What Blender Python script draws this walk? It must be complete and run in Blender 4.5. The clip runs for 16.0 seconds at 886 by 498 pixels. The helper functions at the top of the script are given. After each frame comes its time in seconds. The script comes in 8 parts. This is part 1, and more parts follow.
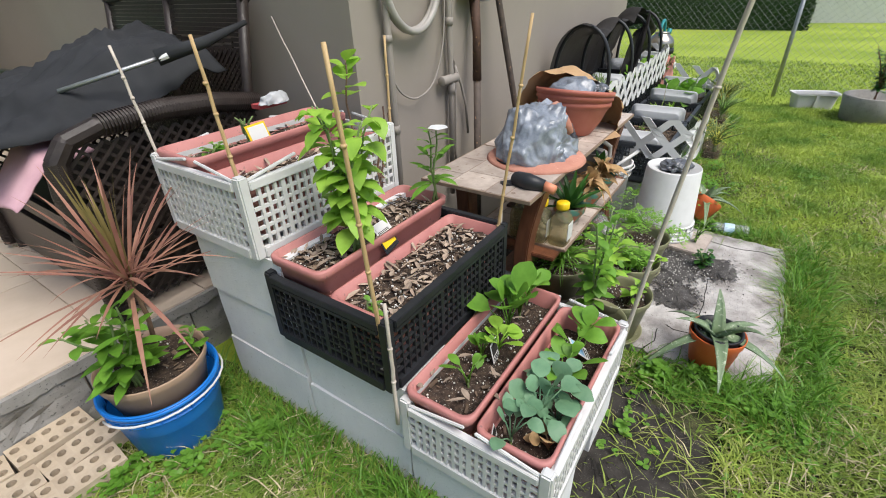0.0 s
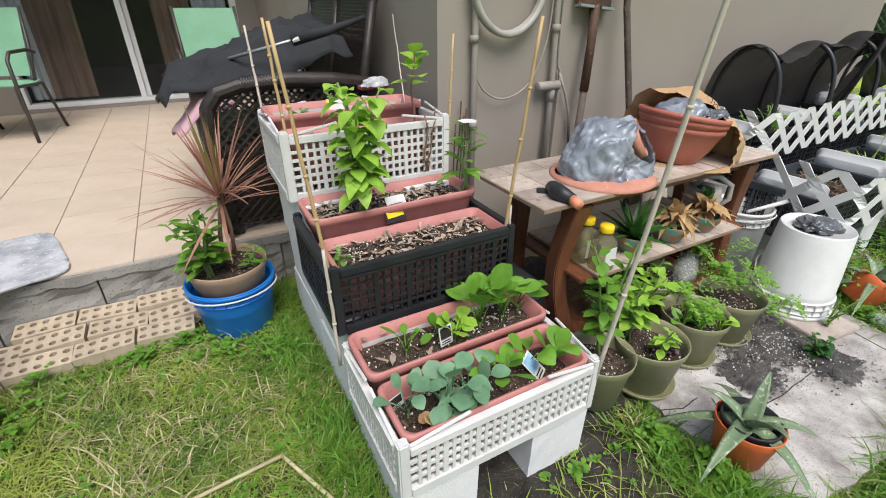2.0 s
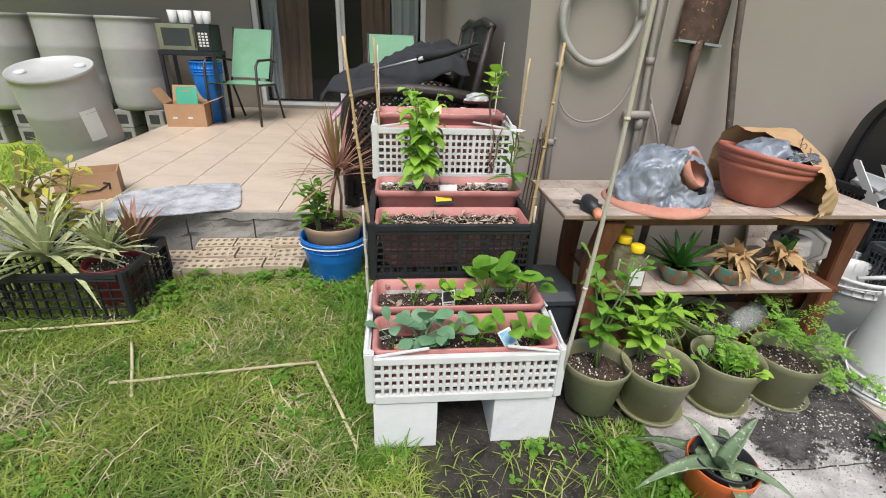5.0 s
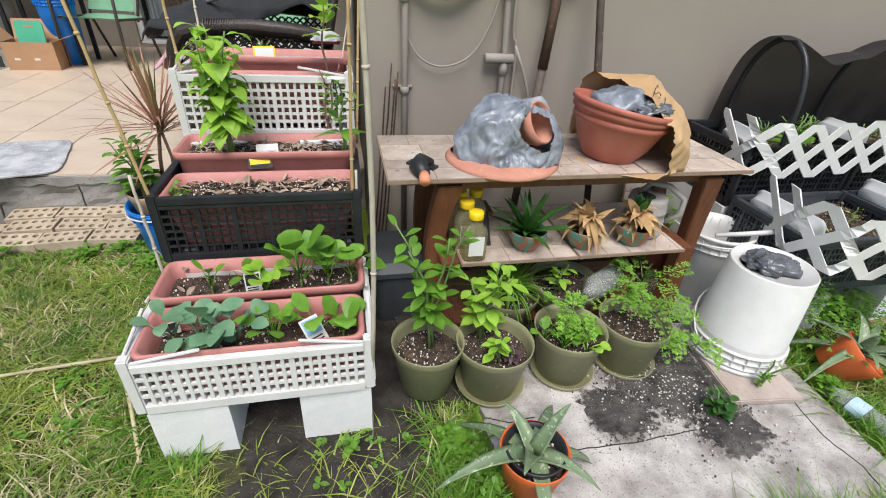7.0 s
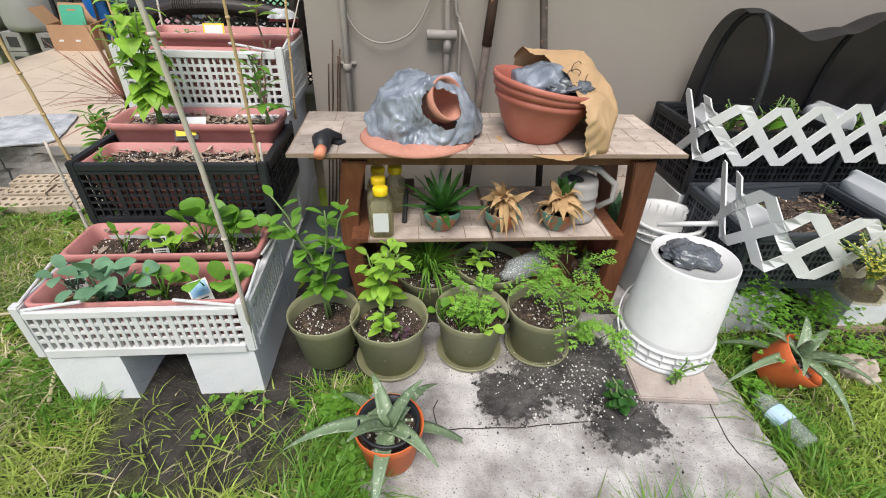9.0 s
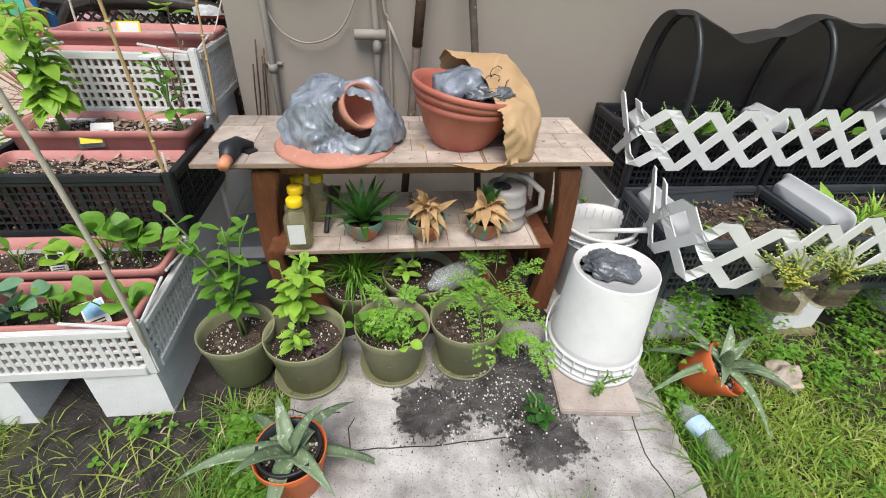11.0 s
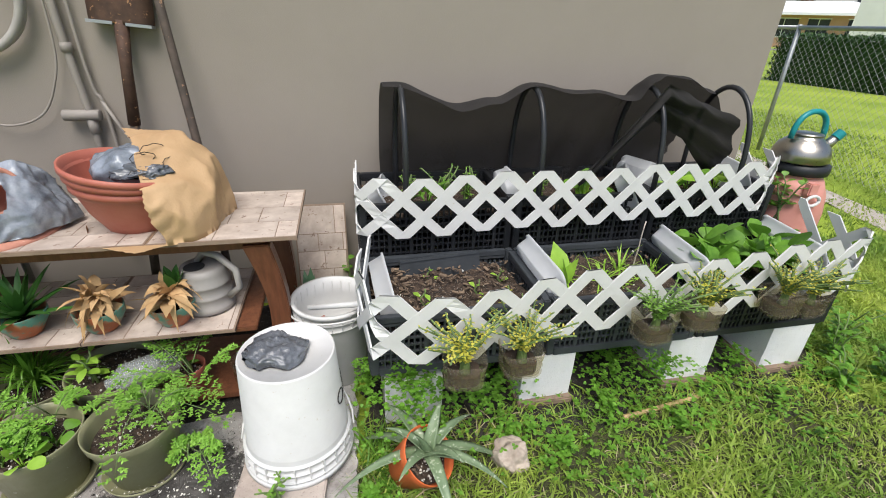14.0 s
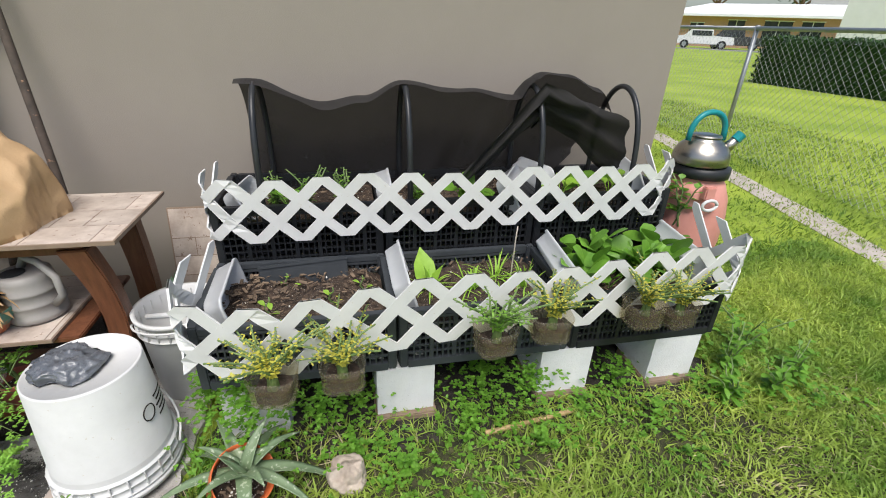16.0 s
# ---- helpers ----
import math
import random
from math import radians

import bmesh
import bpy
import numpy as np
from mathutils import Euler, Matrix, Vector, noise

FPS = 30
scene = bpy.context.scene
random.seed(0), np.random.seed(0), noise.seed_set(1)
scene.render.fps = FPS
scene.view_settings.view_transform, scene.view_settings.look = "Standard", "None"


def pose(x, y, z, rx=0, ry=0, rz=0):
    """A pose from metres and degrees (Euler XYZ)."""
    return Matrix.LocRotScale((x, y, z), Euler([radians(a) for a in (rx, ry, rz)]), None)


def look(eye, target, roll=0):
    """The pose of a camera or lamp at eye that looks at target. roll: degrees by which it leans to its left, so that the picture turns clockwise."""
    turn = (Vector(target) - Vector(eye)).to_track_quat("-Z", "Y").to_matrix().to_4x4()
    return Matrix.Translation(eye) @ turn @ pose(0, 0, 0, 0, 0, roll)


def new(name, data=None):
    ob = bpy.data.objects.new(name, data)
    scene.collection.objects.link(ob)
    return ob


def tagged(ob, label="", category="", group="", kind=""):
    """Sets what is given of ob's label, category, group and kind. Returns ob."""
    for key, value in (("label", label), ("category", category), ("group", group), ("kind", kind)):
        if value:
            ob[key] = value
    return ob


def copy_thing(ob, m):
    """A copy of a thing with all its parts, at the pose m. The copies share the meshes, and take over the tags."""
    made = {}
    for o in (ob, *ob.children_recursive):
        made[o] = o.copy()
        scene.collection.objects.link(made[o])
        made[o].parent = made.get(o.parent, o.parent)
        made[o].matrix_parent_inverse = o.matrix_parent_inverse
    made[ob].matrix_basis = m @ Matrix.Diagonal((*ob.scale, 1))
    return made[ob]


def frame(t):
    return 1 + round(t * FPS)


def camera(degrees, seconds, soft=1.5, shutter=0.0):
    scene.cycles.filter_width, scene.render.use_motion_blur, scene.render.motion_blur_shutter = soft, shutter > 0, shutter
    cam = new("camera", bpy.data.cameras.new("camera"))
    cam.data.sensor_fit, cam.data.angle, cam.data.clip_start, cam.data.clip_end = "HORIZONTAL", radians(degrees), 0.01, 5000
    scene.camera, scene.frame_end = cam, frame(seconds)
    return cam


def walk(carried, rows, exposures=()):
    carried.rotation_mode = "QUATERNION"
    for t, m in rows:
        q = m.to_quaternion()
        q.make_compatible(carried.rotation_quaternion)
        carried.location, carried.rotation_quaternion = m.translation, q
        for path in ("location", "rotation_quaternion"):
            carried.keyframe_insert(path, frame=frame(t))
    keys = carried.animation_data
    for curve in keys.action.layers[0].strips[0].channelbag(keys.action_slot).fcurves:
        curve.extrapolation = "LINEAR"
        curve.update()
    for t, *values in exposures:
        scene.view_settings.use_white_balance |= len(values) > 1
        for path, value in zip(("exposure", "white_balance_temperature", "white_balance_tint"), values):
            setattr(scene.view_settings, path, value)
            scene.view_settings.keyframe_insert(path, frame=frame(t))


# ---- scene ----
cam = camera(88.6, 16.0, soft=1.0)
PATH = [
    (0, (-0.576, -0.149, 1.258), (0.846, 0.839, 0.256), -1.9),
    (0.5, (-0.482, -0.248, 1.24), (0.837, 0.868, 0.233), -1.1),
    (1, (-0.356, -0.341, 1.226), (0.823, 0.922, 0.22), -1.0),
    (1.5, (-0.295, -0.44, 1.231), (0.731, 0.977, 0.261), -0.2),
    (2, (-0.229, -0.614, 1.223), (0.615, 0.927, 0.269), 0.2),
    (2.5, (-0.161, -0.706, 1.215), (0.491, 0.938, 0.281), 0.4),
    (3, (-0.066, -0.702, 1.201), (0.411, 1.015, 0.293), 0.3),
    (3.2, (-0.038, -0.703, 1.204), (0.379, 1.034, 0.305), 0.5),
    (5.3, (0.125, -1.082, 1.205), (0.32, 0.716, 0.35), 2.3),
    (5.5, (0.147, -1.092, 1.198), (0.369, 0.692, 0.322), 2.1),
    (6, (0.239, -1.062, 1.174), (0.54, 0.675, 0.229), 2.3),
    (6.5, (0.393, -0.967, 1.169), (0.765, 0.723, 0.166), 2.9),
    (7, (0.557, -0.883, 1.199), (0.951, 0.774, 0.15), 3.7),
    (7.5, (0.708, -0.905, 1.208), (1.049, 0.756, 0.147), 4.1),
    (8, (0.903, -0.961, 1.212), (1.139, 0.689, 0.108), 3.7),
    (8.5, (0.98, -0.967, 1.207), (1.153, 0.681, 0.087), 3.1),
    (9, (1.035, -0.972, 1.197), (1.198, 0.684, 0.088), 2.3),
    (9.2, (1.049, -0.983, 1.19), (1.229, 0.68, 0.092), 2.1),
    (11.3, (1.319, -0.909, 1.24), (1.55, 0.714, 0.093), 3.2),
    (11.5, (1.376, -0.911, 1.215), (1.609, 0.739, 0.109), 3.3),
    (12, (1.565, -0.973, 1.23), (1.811, 0.722, 0.197), 3.4),
    (12.5, (1.716, -1.004, 1.248), (2.005, 0.696, 0.235), 3.6),
    (13, (1.851, -0.975, 1.254), (2.205, 0.733, 0.274), 3.3),
    (13.5, (1.987, -0.925, 1.24), (2.394, 0.799, 0.311), 2.6),
    (14, (2.127, -0.935, 1.249), (2.521, 0.809, 0.352), 1.9),
    (14.5, (2.299, -0.996, 1.249), (2.668, 0.76, 0.364), 1.7),
    (15, (2.433, -1.027, 1.25), (2.819, 0.717, 0.35), 2.4),
    (15.5, (2.529, -0.996, 1.243), (2.942, 0.74, 0.339), 2.5),
    (16, (2.625, -0.956, 1.242), (3.024, 0.789, 0.35), 2.2),
]
walk(cam, [(t, look(eye, target, roll)) for t, eye, target, roll in PATH])

# ---- light ----
world = bpy.data.worlds.new("world")
scene.world = world
world.use_nodes = True
wn = world.node_tree
sky = wn.nodes.new("ShaderNodeTexSky")
sky.sky_type, sky.sun_disc = "NISHITA", False
sky.sun_elevation, sky.sun_rotation = radians(61), radians(189)
sky.air_density, sky.dust_density, sky.ozone_density = 1.0, 2.4, 1.6
wn.links.new(sky.outputs["Color"], wn.nodes["Background"].inputs["Color"])
wn.nodes["Background"].inputs["Strength"].default_value = 0.098
sun = new("sun", bpy.data.lights.new("sun", "SUN"))
sun.data.energy, sun.data.angle, sun.data.color = 2.55, radians(36), (1.0, 0.965, 0.915)
sun.matrix_world = look((-0.8, -5, 9), (0, 0, 0))
scene.view_settings.exposure = 0.6


# ---- materials ----
def mat(name, c1, c2, rough=0.6, scale=20.0, bump=0.15, fine=160.0, metal=0.0, rand=0.0, spec=0.4, contrast=0.25, translucent=0.0, c3=None, stain=0.0, alpha=1.0, stretch=None):
    """Two-scale procedural surface: broad stains from c1 to c2, fine grain, bump, and a slight change from piece to piece."""
    m = bpy.data.materials.new(name)
    m.use_nodes = True
    t = m.node_tree
    N, L = t.nodes.new, t.links.new
    b = t.nodes["Principled BSDF"]
    co = N("ShaderNodeTexCoord")
    src = co.outputs["Object"]
    if stretch:
        mp = N("ShaderNodeMapping")
        mp.inputs["Scale"].default_value = stretch
        L(src, mp.inputs["Vector"])
        src = mp.outputs["Vector"]
    n1, n2 = N("ShaderNodeTexNoise"), N("ShaderNodeTexNoise")
    for n, s in ((n1, scale), (n2, fine)):
        n.inputs["Scale"].default_value = s
        n.inputs["Detail"].default_value = 6
        n.inputs["Roughness"].default_value = 0.62
        L(src, n.inputs["Vector"])
    ramp = N("ShaderNodeMapRange")
    ramp.inputs["From Min"].default_value, ramp.inputs["From Max"].default_value = 0.5 - contrast, 0.5 + contrast
    L(n1.outputs["Fac"], ramp.inputs["Value"])
    mx = N("ShaderNodeMix")
    mx.data_type = "RGBA"
    mx.inputs[6].default_value, mx.inputs[7].default_value = (*c1, 1), (*c2, 1)
    L(ramp.outputs["Result"], mx.inputs[0])
    col = mx.outputs[2]
    if c3:
        st = N("ShaderNodeMapRange")
        st.inputs["From Min"].default_value, st.inputs["From Max"].default_value = 0.62 - stain, 0.66 - stain * 0.5
        L(n2.outputs["Fac"], st.inputs["Value"])
        m3 = N("ShaderNodeMix")
        m3.data_type = "RGBA"
        m3.inputs[7].default_value = (*c3, 1)
        L(st.outputs["Result"], m3.inputs[0])
        L(col, m3.inputs[6])
        col = m3.outputs[2]
    if rand:
        oi, ge = N("ShaderNodeObjectInfo"), N("ShaderNodeNewGeometry")
        ad = N("ShaderNodeMath")
        ad.operation = "ADD"
        L(oi.outputs["Random"], ad.inputs[0])
        L(ge.outputs["Random Per Island"], ad.inputs[1])
        vr = N("ShaderNodeMapRange")
        vr.inputs["From Max"].default_value = 2.0
        vr.inputs["To Min"].default_value, vr.inputs["To Max"].default_value = 1 - rand, 1 + rand
        L(ad.outputs["Value"], vr.inputs["Value"])
        hs = N("ShaderNodeHueSaturation")
        L(vr.outputs["Result"], hs.inputs["Value"])
        L(col, hs.inputs["Color"])
        col = hs.outputs["Color"]
    L(col, b.inputs["Base Color"])
    b.inputs["Metallic"].default_value = metal
    b.inputs["Specular IOR Level"].default_value = spec
    rr = N("ShaderNodeMapRange")
    rr.inputs["To Min"].default_value, rr.inputs["To Max"].default_value = max(0.03, rough - 0.1), min(1, rough + 0.12)
    L(n2.outputs["Fac"], rr.inputs["Value"])
    L(rr.outputs["Result"], b.inputs["Roughness"])
    if bump:
        bp = N("ShaderNodeBump")
        bp.inputs["Strength"].default_value, bp.inputs["Distance"].default_value = bump, 0.004
        L(n2.outputs["Fac"], bp.inputs["Height"])
        L(bp.outputs["Normal"], b.inputs["Normal"])
    if alpha < 1:
        b.inputs["Alpha"].default_value = alpha
    if translucent:
        tr, ms = N("ShaderNodeBsdfTranslucent"), N("ShaderNodeMixShader")
        L(col, tr.inputs["Color"])
        ms.inputs[0].default_value = translucent
        L(b.outputs[0], ms.inputs[1])
        L(tr.outputs[0], ms.inputs[2])
        L(ms.outputs[0], t.nodes["Material Output"].inputs["Surface"])
    return m


def glass(name, tint, rough=0.05, clear=0.75, through_c=None):
    """Thin clear plastic or a pane: part see-through, part glossy."""
    m = bpy.data.materials.new(name)
    m.use_nodes = True
    t = m.node_tree
    b = t.nodes["Principled BSDF"]
    b.inputs["Base Color"].default_value = (*tint, 1)
    b.inputs["Roughness"].default_value = rough
    tr, ms = t.nodes.new("ShaderNodeBsdfTransparent"), t.nodes.new("ShaderNodeMixShader")
    tr.inputs["Color"].default_value = (*(through_c or [0.5 + 0.5 * c for c in tint]), 1)
    ms.inputs[0].default_value = clear
    t.links.new(b.outputs[0], ms.inputs[1])
    t.links.new(tr.outputs[0], ms.inputs[2])
    t.links.new(ms.outputs[0], t.nodes["Material Output"].inputs["Surface"])
    return m


STUCCO = mat("stucco_paint", (0.262, 0.23, 0.197), (0.304, 0.268, 0.232), 0.75, 1.3, 0.25, 260)
PIPE = mat("painted_pipe", (0.245, 0.22, 0.195), (0.295, 0.265, 0.237), 0.55, 8, 0.1)
HOSE = mat("grey_hose", (0.3, 0.28, 0.26), (0.4, 0.38, 0.35), 0.45, 14, 0.1)
WHITE_FRAME = mat("white_frame_paint", (0.74, 0.75, 0.75), (0.8, 0.8, 0.8), 0.35, 6, 0.03)
TILE = mat("patio_tile", (0.5, 0.405, 0.315), (0.62, 0.515, 0.42), 0.32, 5, 0.04, 60, rand=0.06)
GROUT = mat("grout", (0.42, 0.34, 0.27), (0.5, 0.42, 0.34), 0.9, 9, 0.2)
CONCRETE = mat("grey_concrete", (0.2, 0.19, 0.175), (0.36, 0.345, 0.32), 0.9, 6, 0.5, 120, c3=(0.1, 0.1, 0.09), stain=0.02)
SLAB = mat("old_slab", (0.23, 0.21, 0.195), (0.56, 0.535, 0.51), 0.9, 7, 1.0, 150, c3=(0.15, 0.138, 0.127), stain=0.02, contrast=0.15)
PAVER = mat("pinkish_paver", (0.33, 0.27, 0.235), (0.5, 0.43, 0.38), 0.9, 12, 0.7, 150, c3=(0.22, 0.19, 0.165), stain=-0.01)
BRICK = mat("cored_brick", (0.36, 0.285, 0.2), (0.54, 0.45, 0.34), 0.9, 14, 0.4, rand=0.12)
BLOCK = mat("painted_block", (0.66, 0.665, 0.665), (0.79, 0.79, 0.79), 0.85, 7, 0.7, 190, c3=(0.5, 0.5, 0.48), stain=-0.02, rand=0.05)
SOIL = mat("potting_soil", (0.016, 0.011, 0.008), (0.085, 0.057, 0.04), 0.95, 60, 1.0, 240, c3=(0.42, 0.38, 0.33), stain=0.0, contrast=0.15)
EARTH = mat("bare_earth", (0.013, 0.011, 0.009), (0.055, 0.048, 0.041), 0.95, 14, 1.0, 210, c3=(0.24, 0.23, 0.21), stain=-0.02, contrast=0.18)
CHIP = mat("bark_chip", (0.07, 0.045, 0.03), (0.26, 0.19, 0.13), 0.9, 30, 0.4, rand=0.5)
PERLITE = mat("perlite", (0.62, 0.6, 0.55), (0.75, 0.73, 0.68), 0.9, 50, 0.3)
WHITE_PL = mat("white_plastic", (0.56, 0.56, 0.55), (0.67, 0.67, 0.66), 0.42, 9, 0.05, 90, c3=(0.55, 0.52, 0.47), stain=-0.05)
BLACK_PL = mat("black_plastic", (0.011, 0.012, 0.014), (0.024, 0.026, 0.03), 0.45, 12, 0.1)
GREY_PL = mat("grey_plastic", (0.032, 0.037, 0.043), (0.06, 0.067, 0.075), 0.5, 10, 0.1)
PINK_PL = mat("faded_terracotta_plastic", (0.4, 0.15, 0.135), (0.52, 0.235, 0.21), 0.55, 9, 0.12, 70, c3=(0.3, 0.16, 0.14), stain=-0.03)
TERRA = mat("terracotta_plastic", (0.37, 0.1, 0.068), (0.45, 0.155, 0.112), 0.5, 9, 0.08)
SAUCER = mat("terracotta_clay", (0.42, 0.175, 0.12), (0.53, 0.26, 0.19), 0.8, 16, 0.35, 120, c3=(0.6, 0.36, 0.27), stain=-0.02)
OLIVE = mat("olive_plastic", (0.2, 0.2, 0.11), (0.3, 0.295, 0.175), 0.42, 7, 0.08, 40, c3=(0.42, 0.41, 0.33), stain=-0.04)
ORANGE = mat("orange_pot_plastic", (0.62, 0.115, 0.03), (0.7, 0.18, 0.06), 0.5, 8, 0.1)
BLUE = mat("blue_plastic", (0.008, 0.14, 0.52), (0.015, 0.2, 0.62), 0.35, 9, 0.05)
TAUPE = mat("taupe_plastic", (0.36, 0.24, 0.165), (0.45, 0.31, 0.22), 0.5, 10, 0.1)
BAMBOO = mat("bamboo", (0.42, 0.27, 0.12), (0.6, 0.43, 0.23), 0.55, 6, 0.2, stretch=(30, 30, 3))
OLDCANE = mat("weathered_cane", (0.42, 0.36, 0.3), (0.6, 0.54, 0.47), 0.7, 6, 0.2, stretch=(30, 30, 3))
WOOD = mat("reddish_wood", (0.09, 0.032, 0.016), (0.19, 0.075, 0.036), 0.42, 5, 0.15, 50, stretch=(12, 12, 1.5))
TABLE_TILE = mat("stone_tile", (0.3, 0.235, 0.195), (0.62, 0.54, 0.47), 0.4, 12, 0.1, 40, c3=(0.25, 0.175, 0.135), stain=0.0, rand=0.36)
LEAF = mat("leaf_green", (0.09, 0.24, 0.02), (0.2, 0.4, 0.05), 0.45, 20, 0.1, 90, rand=0.3, translucent=0.3)
LIME = mat("leaf_lime", (0.24, 0.46, 0.04), (0.42, 0.66, 0.1), 0.45, 18, 0.1, 90, rand=0.2, translucent=0.35)
BLUELEAF = mat("leaf_blue_green", (0.1, 0.22, 0.12), (0.2, 0.36, 0.2), 0.5, 18, 0.1, 90, rand=0.2, translucent=0.2)
DARKLEAF = mat("leaf_dark", (0.025, 0.09, 0.016), (0.06, 0.17, 0.03), 0.4, 18, 0.1, 90, rand=0.25, translucent=0.2)
FERN = mat("leaf_fern", (0.15, 0.33, 0.04), (0.28, 0.5, 0.08), 0.5, 18, 0.1, 90, rand=0.3, translucent=0.3)
YELLOWLEAF = mat("leaf_yellow", (0.44, 0.45, 0.05), (0.66, 0.58, 0.12), 0.5, 18, 0.1, 90, rand=0.25, translucent=0.3)
ALOE = mat("aloe_skin", (0.11, 0.17, 0.09), (0.2, 0.27, 0.15), 0.45, 14, 0.15, 75, c3=(0.4, 0.45, 0.33), stain=0.05)
DRYLEAF = mat("dry_leaf", (0.36, 0.2, 0.08), (0.66, 0.46, 0.24), 0.75, 12, 0.3, 80, rand=0.25, translucent=0.15)
REDBLADE = mat("dracaena_blade", (0.33, 0.13, 0.11), (0.46, 0.27, 0.18), 0.45, 8, 0.1, 60, rand=0.35, translucent=0.25)
GREENBLADE = mat("dracaena_heart", (0.2, 0.17, 0.055), (0.34, 0.26, 0.1), 0.45, 8, 0.1, 60, rand=0.3, translucent=0.25)
STEM = mat("green_stem", (0.1, 0.18, 0.05), (0.2, 0.26, 0.1), 0.6, 20, 0.2)
BROWNSTEM = mat("woody_stem", (0.16, 0.09, 0.06), (0.28, 0.18, 0.12), 0.8, 20, 0.4)
WICKER = mat("dark_wicker", (0.018, 0.013, 0.011), (0.042, 0.032, 0.028), 0.4, 30, 0.3)
CLOTH = mat("black_cloth", (0.012, 0.013, 0.015), (0.03, 0.032, 0.036), 0.85, 6, 0.4, 300)
PINKCLOTH = mat("pink_cloth", (0.45, 0.25, 0.3), (0.6, 0.38, 0.43), 0.9, 6, 0.3, 200)
NET = mat("shade_net", (0.01, 0.009, 0.009), (0.024, 0.021, 0.02), 0.8, 5, 0.3, 400, alpha=0.91)
NET_FOLD = mat("gathered_shade_net", (0.009, 0.008, 0.008), (0.02, 0.018, 0.017), 0.8, 5, 0.3, 400, alpha=0.97)
HOOP = mat("black_pipe", (0.014, 0.015, 0.017), (0.03, 0.032, 0.036), 0.35, 9, 0.05)
BARREL = mat("grey_barrel_plastic", (0.3, 0.29, 0.275), (0.39, 0.38, 0.36), 0.45, 3, 0.05, 60, c3=(0.3, 0.29, 0.27), stain=-0.05)
LID_GREY = mat("pale_lid", (0.42, 0.42, 0.41), (0.52, 0.52, 0.5), 0.35, 6, 0.05)
KEG = mat("faded_red_keg", (0.55, 0.22, 0.18), (0.66, 0.32, 0.27), 0.5, 6, 0.08)
STEEL = mat("brushed_steel", (0.36, 0.33, 0.28), (0.48, 0.45, 0.4), 0.3, 8, 0.05, metal=1.0)
TEAL = mat("teal_handle", (0.008, 0.19, 0.21), (0.012, 0.26, 0.28), 0.35, 8, 0.02)
WIRE = mat("fence_wire", (0.3, 0.31, 0.31), (0.42, 0.43, 0.43), 0.7, 12, 0.0)
JOINT = mat("tile_joint", (0.2, 0.14, 0.1), (0.3, 0.22, 0.16), 0.7, 20, 0.2)
GALV = mat("galvanised_steel", (0.3, 0.32, 0.33), (0.42, 0.43, 0.44), 0.45, 12, 0.1, metal=0.7)
RUST = mat("rusty_iron", (0.04, 0.025, 0.018), (0.11, 0.06, 0.04), 0.7, 22, 0.5, 55, c3=(0.4, 0.22, 0.11), stain=0.0, metal=0.2)
DARKWOOD = mat("weathered_handle", (0.05, 0.04, 0.034), (0.12, 0.09, 0.072), 0.7, 20, 0.4, 45, c3=(0.34, 0.2, 0.12), stain=0.0)
# wide pale-to-dark range puts some of the film's highlights into its colour
GREYBAG = mat("grey_plastic_film", (0.15, 0.175, 0.215), (0.38, 0.42, 0.48), 0.2, 14, 1.0, 26, translucent=0.2, spec=0.7, contrast=0.16)
DARKBAG = mat("dark_plastic_film", (0.05, 0.056, 0.065), (0.16, 0.17, 0.19), 0.25, 14, 1.0, 26, spec=0.7)
PAPER = mat("brown_paper", (0.4, 0.25, 0.125), (0.5, 0.335, 0.185), 0.7, 6, 1.0, 16)
CARD = mat("cardboard", (0.38, 0.22, 0.12), (0.46, 0.28, 0.16), 0.85, 6, 0.15)
INK = mat("dark_ink", (0.02, 0.018, 0.016), (0.03, 0.027, 0.024), 0.8, 9, 0)
LABEL = mat("label_paper", (0.6, 0.6, 0.58), (0.68, 0.68, 0.66), 0.6, 9, 0.02)
YELLOW = mat("yellow_plastic", (0.75, 0.5, 0.01), (0.82, 0.58, 0.02), 0.4, 9, 0.03)
MINT = mat("mint_sling_fabric", (0.15, 0.32, 0.2), (0.19, 0.38, 0.25), 0.7, 8, 0.2, 300)
CHAIR_METAL = mat("bronze_metal", (0.05, 0.045, 0.04), (0.08, 0.07, 0.065), 0.45, 12, 0.1, metal=0.4)
CURTAIN_W = mat("white_curtain", (0.58, 0.62, 0.68), (0.7, 0.72, 0.76), 0.9, 6, 0.1)
CURTAIN_B = mat("brown_curtain", (0.2, 0.125, 0.09), (0.3, 0.2, 0.155), 0.9, 6, 0.1)
# near-black colour that stands in for shade indoors and in block hollows
SHADE_DARK = mat("painted_dimness", (0.03, 0.03, 0.03), (0.05, 0.048, 0.045), 0.9, 3, 0.0)
MAT_RUB = mat("grey_rubber_mat", (0.24, 0.25, 0.27), (0.5, 0.51, 0.53), 0.75, 9, 0.5, 60, c3=(0.62, 0.62, 0.61), stain=0.02, contrast=0.14)
PANE = glass("window_glass", (0.06, 0.065, 0.065), 0.03, 0.86, (0.95, 0.97, 0.96))
CLEAR = glass("clear_plastic", (0.7, 0.74, 0.72), 0.12, 0.76)
DIRTYCLEAR = glass("muddy_clear_plastic", (0.42, 0.38, 0.3), 0.07, 0.87, (0.95, 0.92, 0.85))
AMBER = glass("tinted_bottle", (0.35, 0.32, 0.2), 0.08, 0.66, (0.85, 0.82, 0.68))
FROST = mat("frosted_tub", (0.66, 0.68, 0.7), (0.76, 0.77, 0.78), 0.35, 8, 0.05, 60, translucent=0.4)
